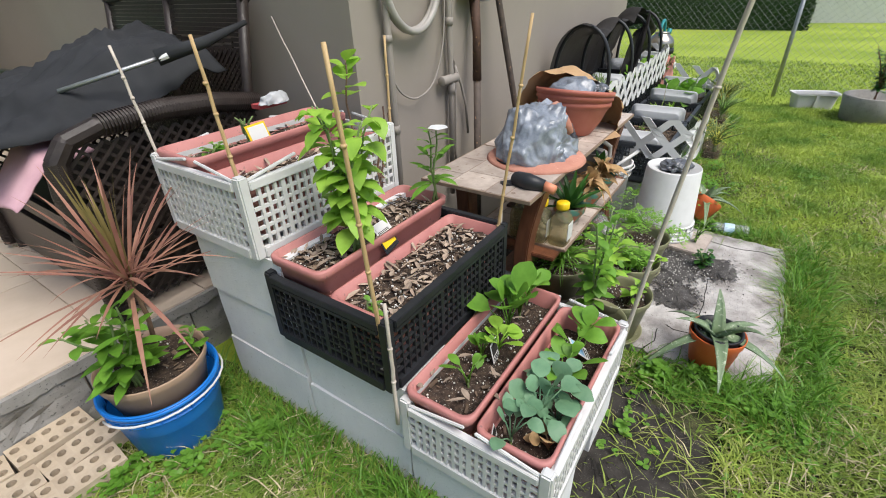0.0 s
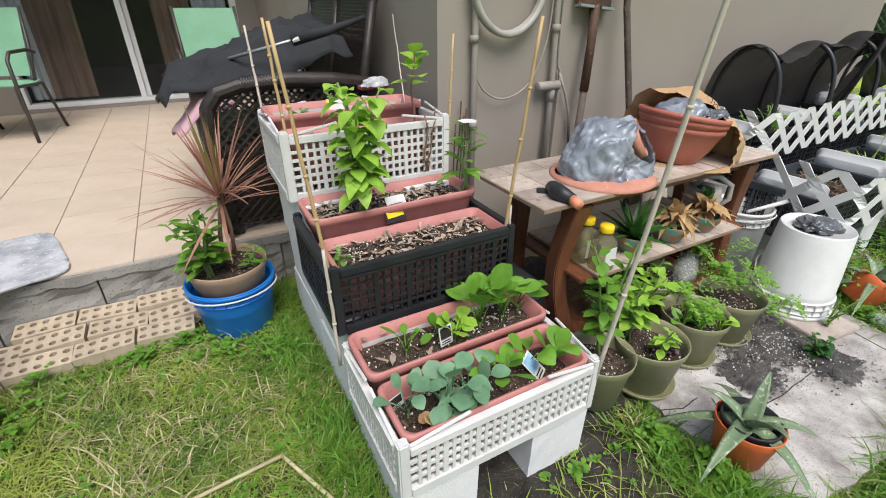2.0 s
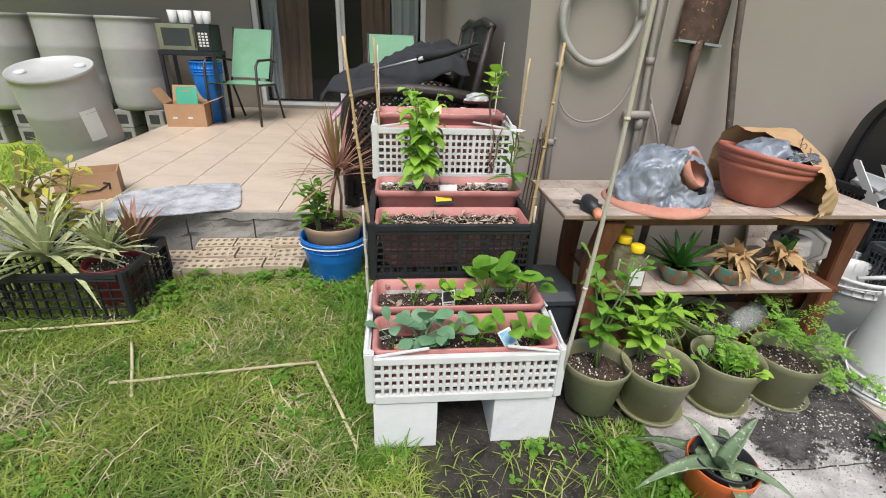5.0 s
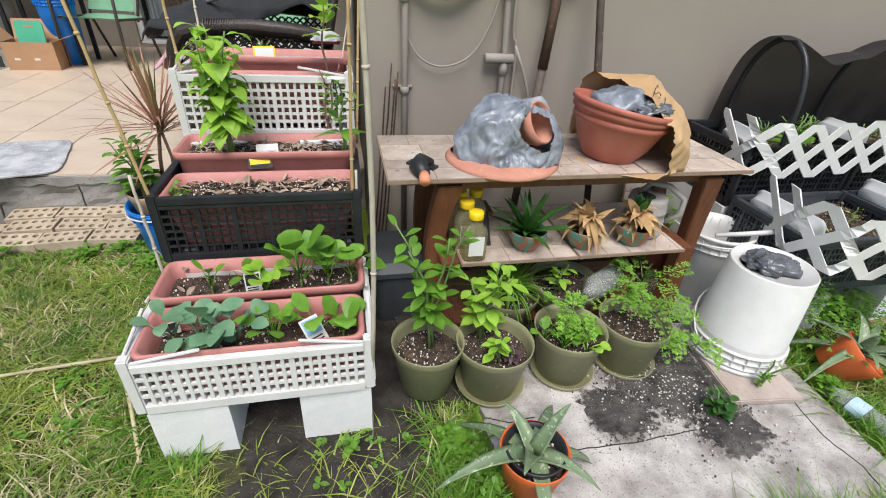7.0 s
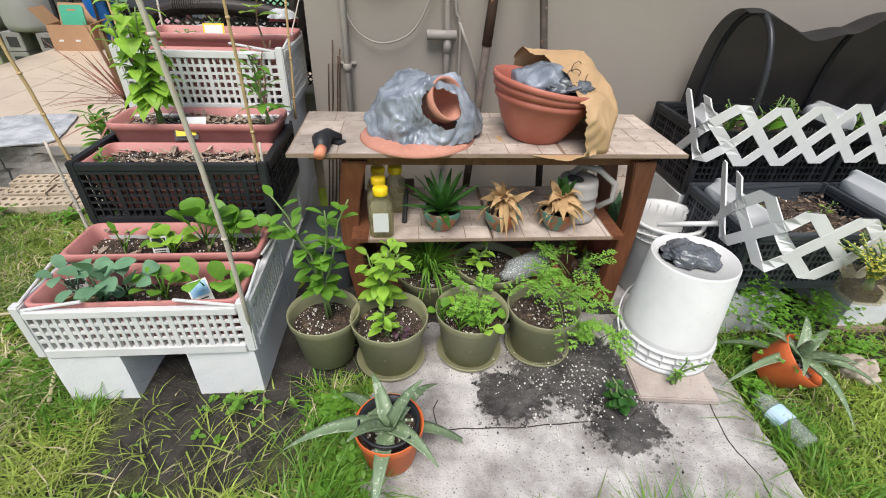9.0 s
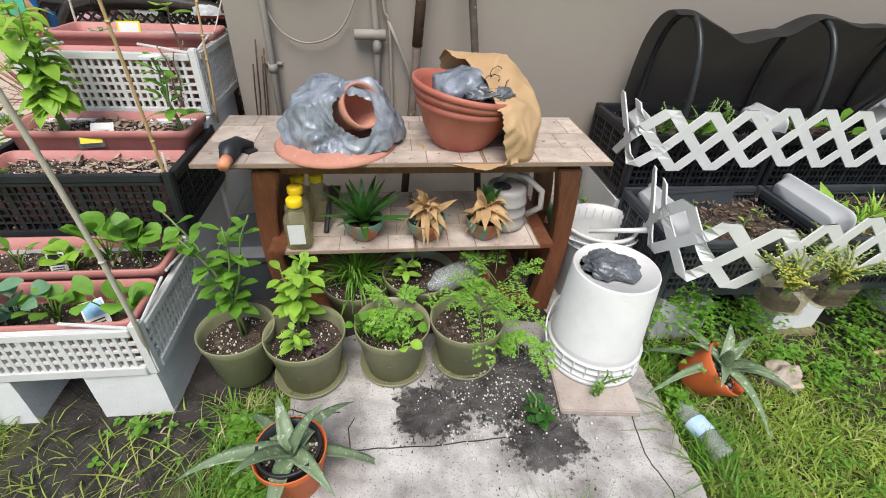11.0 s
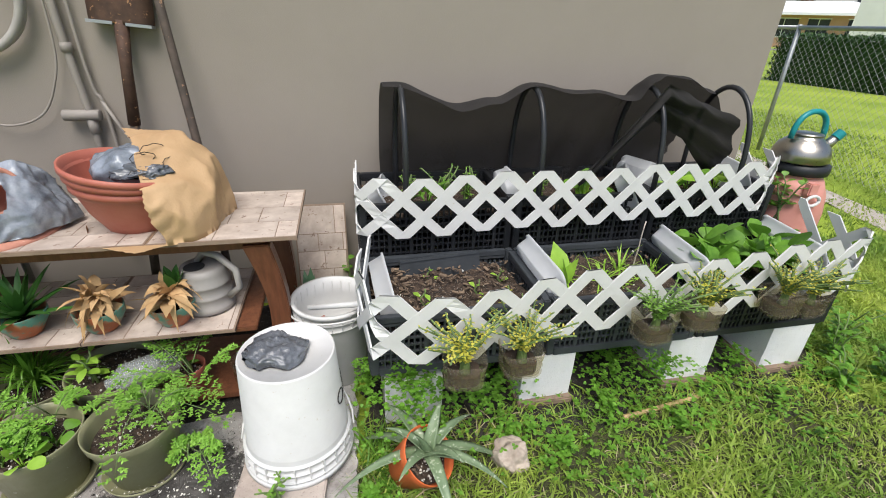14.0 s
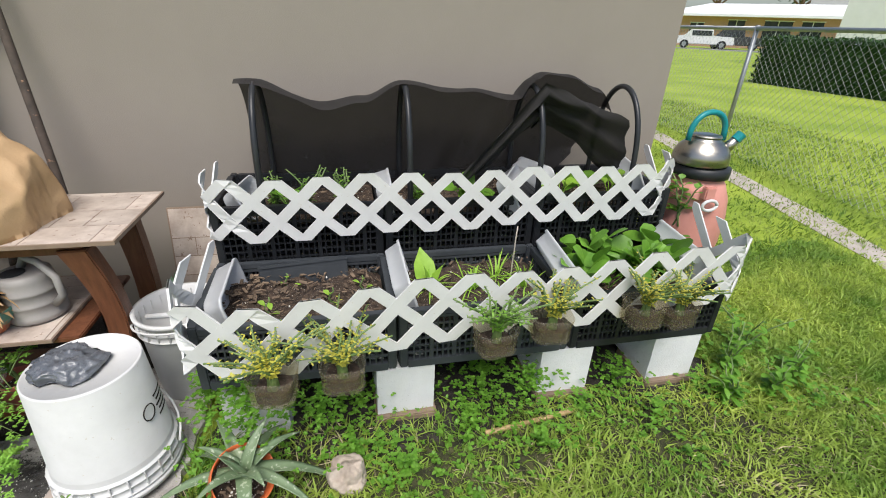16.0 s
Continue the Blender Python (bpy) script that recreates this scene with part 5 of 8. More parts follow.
def feathery(name, x, y, z, h, fronds, label, material, seed, droop=0.7, length=0.25, category="plant"):
    """Fine divided fronds of small leaflets."""
    RND.seed(seed * 13 + 1)
    t = thing(name, (x, y, z), label, category)
    bs, bl = B(), B()
    for k in range(fronds):
        az, el = U(0, 360), U(25, 80)
        d = aim(az, el)
        ln = length * U(0.6, 1.2)
        base = Vector((U(-0.02, 0.02), U(-0.02, 0.02), U(0, h * 0.4)))
        pts = [base + d * ln * f + Vector((0, 0, -droop * ln * f * f)) for f in (0, 0.25, 0.5, 0.75, 1)]
        tube(bs, pts, [0.0018, 0.0015, 0.0012, 0.001, 0.0006], 4)
        for i in range(9):
            f = 0.3 + 0.7 * i / 8
            q = min(3, int(f * 4))
            p = pts[q].lerp(pts[q + 1], f * 4 - q)
            for sgn in (-1, 1):
                sd = aim(az + sgn * U(50, 80), U(-20, 35))
                for j in range(4):
                    pp = p + sd * ln * 0.2 * (j + 1) / 4 * (1.2 - f * 0.6)
                    for r2 in (-1, 0, 1):
                        leaf(bl, pp, aim(az + sgn * 60 + r2 * 50 + U(-20, 20), U(-20, 40)), U(0.008, 0.014), U(0.004, 0.007), 0.2, 2)
    tagged(part("stem", bs, STEM, t, smooth=True), kind="stuff")
    tagged(part("foliage", bl, material, t), kind="stuff")
    return t


def aloe(x, y, z, n, ll, lw, label, seed, els=(15, 65), parent_name="aloe"):
    RND.seed(seed * 11 + 2)
    t = thing(parent_name, (x, y, z), label, "aloe plant", "aloes")
    for k in range(n):
        az, el = k * 137.5 + U(-15, 15), els[0] + (els[1] - els[0]) * (k / max(1, n - 1)) + U(-6, 6)
        d = aim(az, el)
        ln, w = ll * U(0.75, 1.1) * (1 - 0.3 * k / n), lw * U(0.85, 1.1)
        side = d.cross(Vector((0, 0, 1))).normalized()
        loops = []
        for i in range(9):
            f = i / 8
            c = d * ln * f + Vector((0, 0, -0.8 * ln * f * f * (1 - el / 115)))
            ww = w * 0.5 * (1 - f ** 1.6) + 0.0015
            u = side.cross(d).normalized()
            loops.append([c + side * ww * a + u * b * ww for a, b in ((-1, 0.35), (-0.5, 0.02), (0, -0.08), (0.5, 0.02), (1, 0.35), (0.6, -0.3), (0, -0.5), (-0.6, -0.3))])
        part("leaf", rings(B(), loops, True, True, True), ALOE, t, smooth=True)
    return t


def blades(name, x, y, z, n, ll, lw, label, material, seed, els=(20, 85), droop=0.5, category="plant", heart=None, base=0.01):
    """A tuft of long narrow blades."""
    RND.seed(seed * 7 + 9)
    t = thing(name, (x, y, z), label, category)
    b1, b2 = B(), B()
    single = n <= 130 and lw >= 0.009
    for k in range(n):
        el = U(*els)
        inner = heart is not None and el > 74
        if single:
            b1 = b2 = B()
        leaf(b2 if inner else b1, (U(-base, base), U(-base, base), U(-0.02, 0.03)), aim(U(0, 360), el), ll * U(0.7, 1.15), lw * U(0.7, 1.2), droop * U(0.3, 1.3), 7, 0.25, lambda f: max(0.03, min(1, (1 - f) * 2.2) * (0.6 + 0.4 * min(1, f * 5))), twist=U(-1.2, 1.2) if material is DRYLEAF else 0.0)
        if single:
            part("blade", b1, heart if inner else material, t, smooth=True)
    if single:
        return t
    tagged(part("blade_tuft", b1, material, t, smooth=True), kind="stuff")
    if heart is not None:
        part("heart_blades", b2, heart, t, smooth=True)
    return t


# the pot in the blue bucket
dr = blades("dracaena", -0.2, 1.19, 0.565, 72, 0.42, 0.011, "dracaena with thin red-edged blades on woody canes", REDBLADE, 1, (-5, 88), 0.3, "dracaena", GREENBLADE)
part("cane", tube(B(), [(-0.05, 0.0, -0.29), (-0.03, 0.0, -0.13), (0, 0, 0.02)], [0.009, 0.008, 0.008], 8), BROWNSTEM, dr, smooth=True)
part("cane", tube(B(), [(0.0, 0.03, -0.29), (0.012, 0.015, -0.13), (0.0, 0, 0.02)], [0.008, 0.007, 0.006], 8), BROWNSTEM, dr, smooth=True)
stems_and_leaves("leafy_shrub", -0.3, 1.12, 0.28, "young shrub with glossy green leaves in the taupe pot", 0.29, 5, 14, 0.11, 0.042, LEAF, 0.5, seed=2)
stems_and_leaves("leafy_shrub", -0.14, 1.1, 0.28, "small glossy leafed shoot in the taupe pot", 0.12, 2, 7, 0.06, 0.03, LEAF, 0.4, seed=3)

# front crate
for i, (sx, sy, hh, n_, ll, lw, mt) in enumerate(((0.08, 0.13, 0.11, 6, 0.055, 0.035, BLUELEAF), (0.17, 0.1, 0.13, 10, 0.06, 0.042, BLUELEAF), (0.24, 0.1, 0.12, 9, 0.065, 0.045, BLUELEAF), (0.19, 0.06, 0.07, 9, 0.045, 0.04, BLUELEAF),
                                                (0.34, 0.1, 0.1, 8, 0.06, 0.038, LEAF), (0.45, 0.12, 0.09, 5, 0.08, 0.045, LEAF), (0.52, 0.1, 0.08, 4, 0.085, 0.05, LEAF), (0.12, 0.05, 0.05, 7, 0.04, 0.035, DRYLEAF))):
    seedling(sx, sy, 0.308, hh, n_, ll, lw, mt, "young brassica seedling with rounded blue-green leaves" if mt is BLUELEAF else "young leafy vegetable seedling in a trough", i)
for i, (sx, sy, hh, n_, ll, lw, mt) in enumerate(((0.4, 0.3, 0.14, 9, 0.085, 0.06, LEAF), (0.48, 0.3, 0.12, 8, 0.08, 0.055, LEAF), (0.55, 0.31, 0.1, 6, 0.07, 0.05, LEAF), (0.3, 0.28, 0.08, 9, 0.05, 0.035, LIME), (0.26, 0.31, 0.06, 7, 0.04, 0.03, LEAF), (0.15, 0.29, 0.09, 4, 0.05, 0.018, LEAF))):
    seedling(sx, sy, 0.353, hh, n_, ll, lw, mt, "leafy green seedling with broad rounded leaves", i + 20)
stems_and_leaves("basil", 0.185, 0.67, 0.625, "tall lime green basil plant in the middle trough", 0.4, 6, 21, 0.1, 0.054, LIME, 0.34, seed=5, droop=0.8, start=0.25, tip=0.75)
stems_and_leaves("fig_cutting", 0.5, 0.955, 0.8, "thin cutting with a few round green leaves", 0.28, 1, 9, 0.085, 0.08, LIME, 0.05, seed=6, start=0.55, tip=0.8, stem_mat=BROWNSTEM)
fl = stems_and_leaves("periwinkle", 0.55, 0.66, 0.64, "periwinkle with a white flower and dark leaves", 0.24, 2, 12, 0.1, 0.034, LEAF, 0.15, seed=7)
bm = B()
for k in range(5):
    leaf(bm, (-0.01, -0.03, 0.25), aim(k * 72, 12), 0.034, 0.034, 0.2, 4, 0.05, round_leaf)
part("flower", bm, PETAL, fl, "white five-petalled flower")
stems_and_leaves("strawberry_seedling", 0.13, 1.16, 0.825, "small green seedling in the top trough", 0.05, 3, 4, 0.045, 0.035, LEAF, 0.5, seed=8)
stems_and_leaves("thyme_sprig", 0.27, 1.18, 0.825, "thin grey green herb sprig in the top trough", 0.1, 7, 10, 0.014, 0.006, BLUELEAF, 0.4, seed=9)
stems_and_leaves("sprout", 0.05, 0.5, 0.555, "small sprouts in the middle trough", 0.06, 3, 4, 0.035, 0.018, LEAF, 0.5, seed=10)
stems_and_leaves("dried_vine", 0.5, 0.85, 0.62, "dried brown vine hanging on the white crate", 0.27, 4, 16, 0.02, 0.012, mat("withered", (0.09, 0.05, 0.04), (0.16, 0.09, 0.06), 0.9, 20, 0.2), 0.25, seed=11, stem_mat=BROWNSTEM)

# olive pots
stems_and_leaves("leafy_bush", 0.78, 0.16, 0.19, "tall leafy green plant in an olive pot", 0.44, 4, 15, 0.075, 0.04, LEAF, 0.35, seed=12, tip=0.7)
stems_and_leaves("pepper_plant", 0.95, 0.18, 0.19, "bright green leafy pepper plant in an olive pot", 0.26, 4, 14, 0.09, 0.042, LIME, 0.5, seed=13)
stems_and_leaves("pepper_plant", 0.97, 0.06, 0.19, "small lime green shoot in an olive pot", 0.12, 2, 8, 0.06, 0.03, LIME, 0.3, seed=14)
stems_and_leaves("purple_basil", 1.02, 0.06, 0.18, "small purple leafed herb in an olive pot", 0.05, 4, 7, 0.03, 0.022, mat("purple_leaf", (0.06, 0.03, 0.045), (0.13, 0.07, 0.09), 0.5, 18, 0.1, rand=0.2), 0.7, seed=15)
stems_and_leaves("ground_cover", 1.25, 0.11, 0.18, "low bushy seedlings filling an olive pot", 0.07, 12, 6, 0.035, 0.022, LEAF, 1.0, seed=16)
for i, (sx, sy) in enumerate(((1.2, 0.08), (1.27, 0.05), (1.3, 0.13), (1.22, 0.15), (1.15, 0.12))):
    seedling(sx, sy, 0.175, 0.07, 6, 0.04, 0.032, LIME if i % 2 else LEAF, "young seedling with rounded leaves in an olive pot", 210 + i)
feathery("carrot_top", 1.27, 0.2, 0.2, 0.06, 7, "feathery green carrot tops behind a pot", FERN, 17, 0.5, 0.2)
feathery("feathery_herb", 1.53, 0.15, 0.2, 0.14, 11, "feathery trailing herb spilling from an olive pot", FERN, 18, 0.75, 0.24)
feathery("feathery_herb", 1.66, 0.06, 0.12, 0.05, 6, "feathery herb trailing onto the slab", FERN, 19, 0.9, 0.22)
feathery("feathery_herb", 1.62, 0.3, 0.2, 0.2, 6, "feathery herb standing before the table leg", FERN, 41, 0.3, 0.22)
aloe(0.985, -0.24, 0.15, 9, 0.34, 0.048, "spotted aloe in an orange pot on the slab", 20, (2, 62))
aloe(2.305, -0.035, 0.125, 13, 0.32, 0.04, "spotted aloe in the weeds by the raised bed", 21, (8, 66))

# under and on the shelf
pot("olive_pot", 1.12, 0.4, 0.03, 0.12, 0.16, OLIVE, "olive pot with long grass under the shelf", saucer=False)
blades("chive_grass", 1.12, 0.4, 0.18, 190, 0.28, 0.006, "tuft of long grassy leaves under the shelf", LEAF, 22, (20, 88), 0.9)
pot("olive_pot", 1.35, 0.4, 0.03, 0.135, 0.19, OLIVE, "wide olive pot holding a clear plastic bottle")
stems_and_leaves("pepper_plant", 1.3, 0.36, 0.2, "small green shoot in a wide olive pot", 0.12, 2, 7, 0.06, 0.032, LIME, 0.4, seed=23)
jug = thing("plastic_jug", (1.39, 0.37, 0.23), "clear plastic bottle lying in a pot", "bottle", m=pose(1.45, 0.33, 0.235, 90, 0, -60))
part("body", lathe(B(), [(0.02, -0.12), (0.045, -0.1), (0.045, 0.04), (0.02, 0.07), (0.015, 0.09)], 24, cap1=True), CLEAR, jug, smooth=True)
pot("small_terracotta_pot", 1.56, 0.4, 0.081, 0.055, 0.11, TERRA, "small terracotta pot under the shelf", chips=3, perl=10)
stems_and_leaves("small_shoot", 1.56, 0.4, 0.17, "small leafy shoot in a terracotta pot", 0.1, 2, 6, 0.045, 0.025, LEAF, 0.4, seed=24)
pot("jar_pot", 1.73, 0.43, 0.081, 0.045, 0.09, DIRTYCLEAR, "cut plastic jar with soil and a succulent", taper=0.9, chips=3, perl=5)
stems_and_leaves("succulent", 1.73, 0.43, 0.15, "small bushy succulent in a cut jar", 0.08, 7, 9, 0.018, 0.007, LEAF, 0.6, seed=25)
pot("terracotta_pot", 1.95, 0.7, 0.0, 0.11, 0.2, TERRA, "terracotta pot with a spiky plant behind the table", chips=3, perl=10)
blades("snake_plant", 1.95, 0.7, 0.2, 10, 0.14, 0.03, "short spiky blue-green plant in a terracotta pot", BLUELEAF, 26, (50, 85), 0.1)
stems_and_leaves("leafy_weed", 2.12, 0.9, 0.0, "leafy weed growing against the wall", 0.3, 3, 9, 0.07, 0.05, LEAF, 0.3, seed=27)


def painted_pot(x, y, label):
    t = pot("painted_pot", x, y, 0.376, 0.066, 0.075, mat("glazed_pot", (0.09, 0.24, 0.19), (0.4, 0.12, 0.05), 0.4, 22, 0.1, contrast=0.06), label, taper=0.6, perl=4, chips=3)
    return t


painted_pot(1.16, 0.4, "small painted clay pot with a bromeliad")
for k in range(1):
    ag = thing("bromeliad", (1.16, 0.4, 0.43), "dark green spiky bromeliad in a painted pot", "plant")
    RND.seed(77)
    for i in range(24):
        bm = leaf(B(), (0, 0, 0), aim(i * 137.5, 14 + 66 * i / 24), 0.2 * U(0.85, 1.1), 0.036, 0.25, 6, 0.3, lambda f: max(0.03, (1 - f) ** 0.7))
        part("leaf", bm, DARKLEAF, ag, smooth=True)
for x_, lab, sd in ((1.37, "small painted pot with a withered plant", 28), (1.57, "small painted pot with a half withered plant", 29)):
    painted_pot(x_, 0.39, lab)
    blades("withered_plant", x_, 0.39, 0.46, 46, 0.14, 0.03, "withered plant with curled tan leaves", DRYLEAF, sd, (0, 85), 1.0, "plant")
RND.seed(5)
bm = B()
for i in range(7):
    leaf(bm, (0, 0, 0), aim(i * 67, U(45, 85)), 0.13, 0.035, 0.2, 5, 0.2)
lf = thing("green_shoot", (1.58, 0.41, 0.45), "dark green leaves among the withered ones", "plant")
part("foliage", bm, DARKLEAF, lf, smooth=True)

can = thing("watering_can", (1.655, 0.47, 0.378), "grey plastic watering can on the shelf", "watering can", rz=-20)
part("body", lathe(B(), [(0.072, 0), (0.078, 0.004), (0.078, 0.02), (0.074, 0.024), (0.074, 0.05), (0.076, 0.053), (0.076, 0.06), (0.073, 0.063), (0.072, 0.09), (0.0745, 0.093), (0.0745, 0.1), (0.0715, 0.103), (0.07, 0.13), (0.066, 0.15), (0.05, 0.152), (0.035, 0.15)], 36, cap1=True), CAN, can, smooth=True)
# black disc on the closed top, for the dark inside the filling hole
part("hole_disc", lathe(B(), [(0.032, 0.1525), (0.03, 0.1535)], 20, Matrix.Translation((-0.015, -0.02, 0)), cap1=True), BLACK_PL, can, "black disc painting the shade of the filling hole")
part("handle", tube(B(), [(-0.03, 0.02, 0.15), (0.0, 0.015, 0.19), (0.06, 0.0, 0.19), (0.12, -0.01, 0.15), (0.125, -0.012, 0.09), (0.08, -0.005, 0.05)], 0.011, 10), CAN, can, smooth=True)
for i, (bx_, by_) in enumerate(((0.955, 0.36), (0.945, 0.44), (0.94, 0.52), (1.0, 0.53))):
    b_ = thing("plastic_bottle", (bx_, by_, 0.376), "plastic bottle with a bright yellow cap on the shelf", "bottle", "yellow capped bottles")
    bm = B()
    rings(bm, [rrect(w_, w_ * 0.9, z_, 0.018) for w_, z_ in ((0.036, 0), (0.04, 0.005), (0.04, 0.1), (0.036, 0.115), (0.02, 0.135), (0.019, 0.15))], True, True, True)
    part("body", bm, AMBER, b_, smooth=True)
    part("cap", lathe(B(), [(0.024, 0.146), (0.025, 0.15), (0.025, 0.168), (0.022, 0.172)], 20, cap1=True), YELLOW, b_, "bright yellow screw cap", smooth=True)
    if i < 2:
        part("label", bx(B(), -0.025, -0.0385, 0.025, 0.025, -0.0365, 0.095), LABEL, b_, "white printed label")
tools = thing("hand_trowel", (1.03, 0.42, 0.376), "dark hand trowel leaning among the bottles", "trowel")
part("handle", tube(B(), [(0, 0, 0.005), (0.01, 0.1, 0.08)], 0.009, 8), BLACK_PL, tools)
part("blade", bx(B(), -0.02, 0.1, 0.07, 0.04, 0.2, 0.08), RUST, tools)


# ---- on the table top ----
def folds(bm, seed, knots=(), sets=((22, 0.8, 1.02, 0.55), (60, 0.88, 1.0, 0.45), (170, 0.95, 1.0, 0.5), (420, 0.97, 1.0, 0.6))):
    """How far a crumpled sheet reaches in each direction: flat facets meeting in sharp creases, and pleats drawn to knots."""
    r = np.random.RandomState(seed)
    d = np.array([v.co.normalized() for v in bm.verts])
    w = d + 0.08 * np.sin(d[:, [1, 2, 0]] * 7 + seed) + 0.03 * np.sin(d[:, [2, 0, 1]] * 19 + 2 * seed)
    w /= np.linalg.norm(w, axis=1)[:, None]
    q = np.zeros(len(d))
    for count, lo, hi, k in sets:
        n = r.normal(size=(count, 3))
        n /= np.linalg.norm(n, axis=1)[:, None]
        h = r.uniform(lo, hi, count)
        dots = w @ n.T
        f = np.where(dots > 0.2, h / np.maximum(dots, 0.2), 9).min(1)
        q += k * (np.minimum(f, 1.25) - 1)
    for kn, num, amp, reach in knots:
        kn = Vector(kn).normalized()
        e1 = kn.orthogonal().normalized()
        e2 = kn.cross(e1)
        th = np.arccos(np.clip(d @ np.array(kn), -1, 1))
        ph = np.arctan2(d @ np.array(e2), d @ np.array(e1))
        u = ph * num / 6.283 + 0.9 * np.sin(2 * ph + th * 5 + seed) + 0.5 * np.sin(5 * ph - th * 6 + num)
        tri = np.abs((u % 1) - 0.5) * 2
        q += amp * (tri - 0.6) * np.exp(-(th / reach) ** 2) * np.clip(th / 0.2, 0.3, 1) - 1.6 * amp * np.exp(-(th / 0.22) ** 2)
    return 1 + q


def crumple(name, x, y, z, rx, ry, rz_, material, label, category, seed, amp=0.22, hole=None, freq=1.5, flat=True, smooth=True, knots=(((0.4, -0.7, 0.6), 13, 0.09, 0.7), ((-0.5, 0.2, 0.8), 11, 0.07, 0.6))):
    """A crumpled bag: a creased, lumpy shell with a torn hole."""
    t = thing(name, (x, y, z), label, category)
    bm = B()
    bmesh.ops.create_icosphere(bm, subdivisions=6 if rx > 0.15 else 5, radius=1)
    for v, q in zip(list(bm.verts), folds(bm, int(seed), knots)):
        d = v.co.normalized()
        q *= 1 - amp * 1.2 * abs(noise.noise(d * freq + Vector((seed, 0, 0))))
        v.co = Vector((d.x * rx * q, d.y * ry * q, max(-0.0 if flat else -9, d.z) * rz_ * q + (0.0 if d.z > 0 else 0.002)))
    if hole:
        hc, hr = Vector(hole[0]).normalized(), hole[1]
        dead = [v for v in bm.verts if Vector((v.co.x / rx, v.co.y / ry, v.co.z / rz_)).normalized().angle(hc, 9) < hr * (1 + 0.45 * noise.noise(v.co * 11))]
        bmesh.ops.delete(bm, geom=dead, context="VERTS")
    ob = part("film", bm, material, t, smooth=smooth)
    return t


sc = thing("pot_saucer", (1.08, 0.535, 0.649), "large terracotta saucer upside down on the table", "saucer")
part("disc", lathe(B(), [(0.19, 0.0), (0.195, 0.006), (0.185, 0.016), (0.15, 0.026)], 48, cap1=True), SAUCER, sc, smooth=True)
crumple("grey_plastic_bag", 1.095, 0.54, 0.668, 0.205, 0.17, 0.235, GREYBAG, "crumpled grey plastic bag around a clay pot", "bag", 2.0, 0.16, ((0.35, -0.75, 0.6), 0.33), knots=(((-0.1, -0.95, 0.3), 13, 0.13, 0.7), ((0.35, -0.75, 0.6), 7, 0.04, 0.6), ((0.1, 0.3, 1.0), 7, 0.05, 0.7), ((-1, 0.1, 0.2), 7, 0.05, 0.6), ((0.8, 0.3, 0.4), 7, 0.05, 0.6)))
cp = thing("clay_pot", (1.2, 0.5, 0.77), "terracotta pot lying sideways inside a grey bag", "pot", m=pose(1.145, 0.505, 0.775, 62, 0, 40))
part("body", lathe(B(), [(0.045, -0.08), (0.06, 0.0), (0.064, 0.02), (0.07, 0.021), (0.07, 0.055), (0.062, 0.055), (0.055, 0.0), (0.04, -0.07)], 32, cap1=True), SAUCER, cp, smooth=True)
for k, (zz, rr) in enumerate(((0.649, 0.158), (0.676, 0.164), (0.695, 0.168))):
    bw = thing("plant_bowl", (1.49, 0.54, zz), "terracotta plastic hanging bowl nested in a stack", "bowl", "nested bowls", m=pose(1.485 - 0.006 * k, 0.545, zz, 0, 6 + 2 * k, 0))
    part("body", lathe(B(), [(0.07, 0.0), (0.09, 0.004), (rr * 0.8, 0.06), (rr * 0.94, 0.115), (rr, 0.13), (rr * 1.03, 0.132), (rr * 1.03, 0.15), (rr * 0.99, 0.15), (rr * 0.93, 0.12), (rr * 0.75, 0.06), (0.06, 0.012)], 48, cap1=True), TERRA, bw, smooth=True)
crumple("grey_plastic_bag", 1.5, 0.56, 0.8, 0.12, 0.12, 0.11, GREYBAG, "blue-grey plastic bag stuffed in the bowls", "bag", 5.0, 0.12)
crumple("dark_plastic_bag", 1.56, 0.47, 0.83, 0.085, 0.06, 0.04, DARKBAG, "scrap of dark plastic bag on the bowl rim", "bag", 7.0, 0.4, knots=(((0.2, -0.5, 0.8), 11, 0.3, 0.9), ((-0.7, 0.2, 0.5), 9, 0.24, 0.7)))


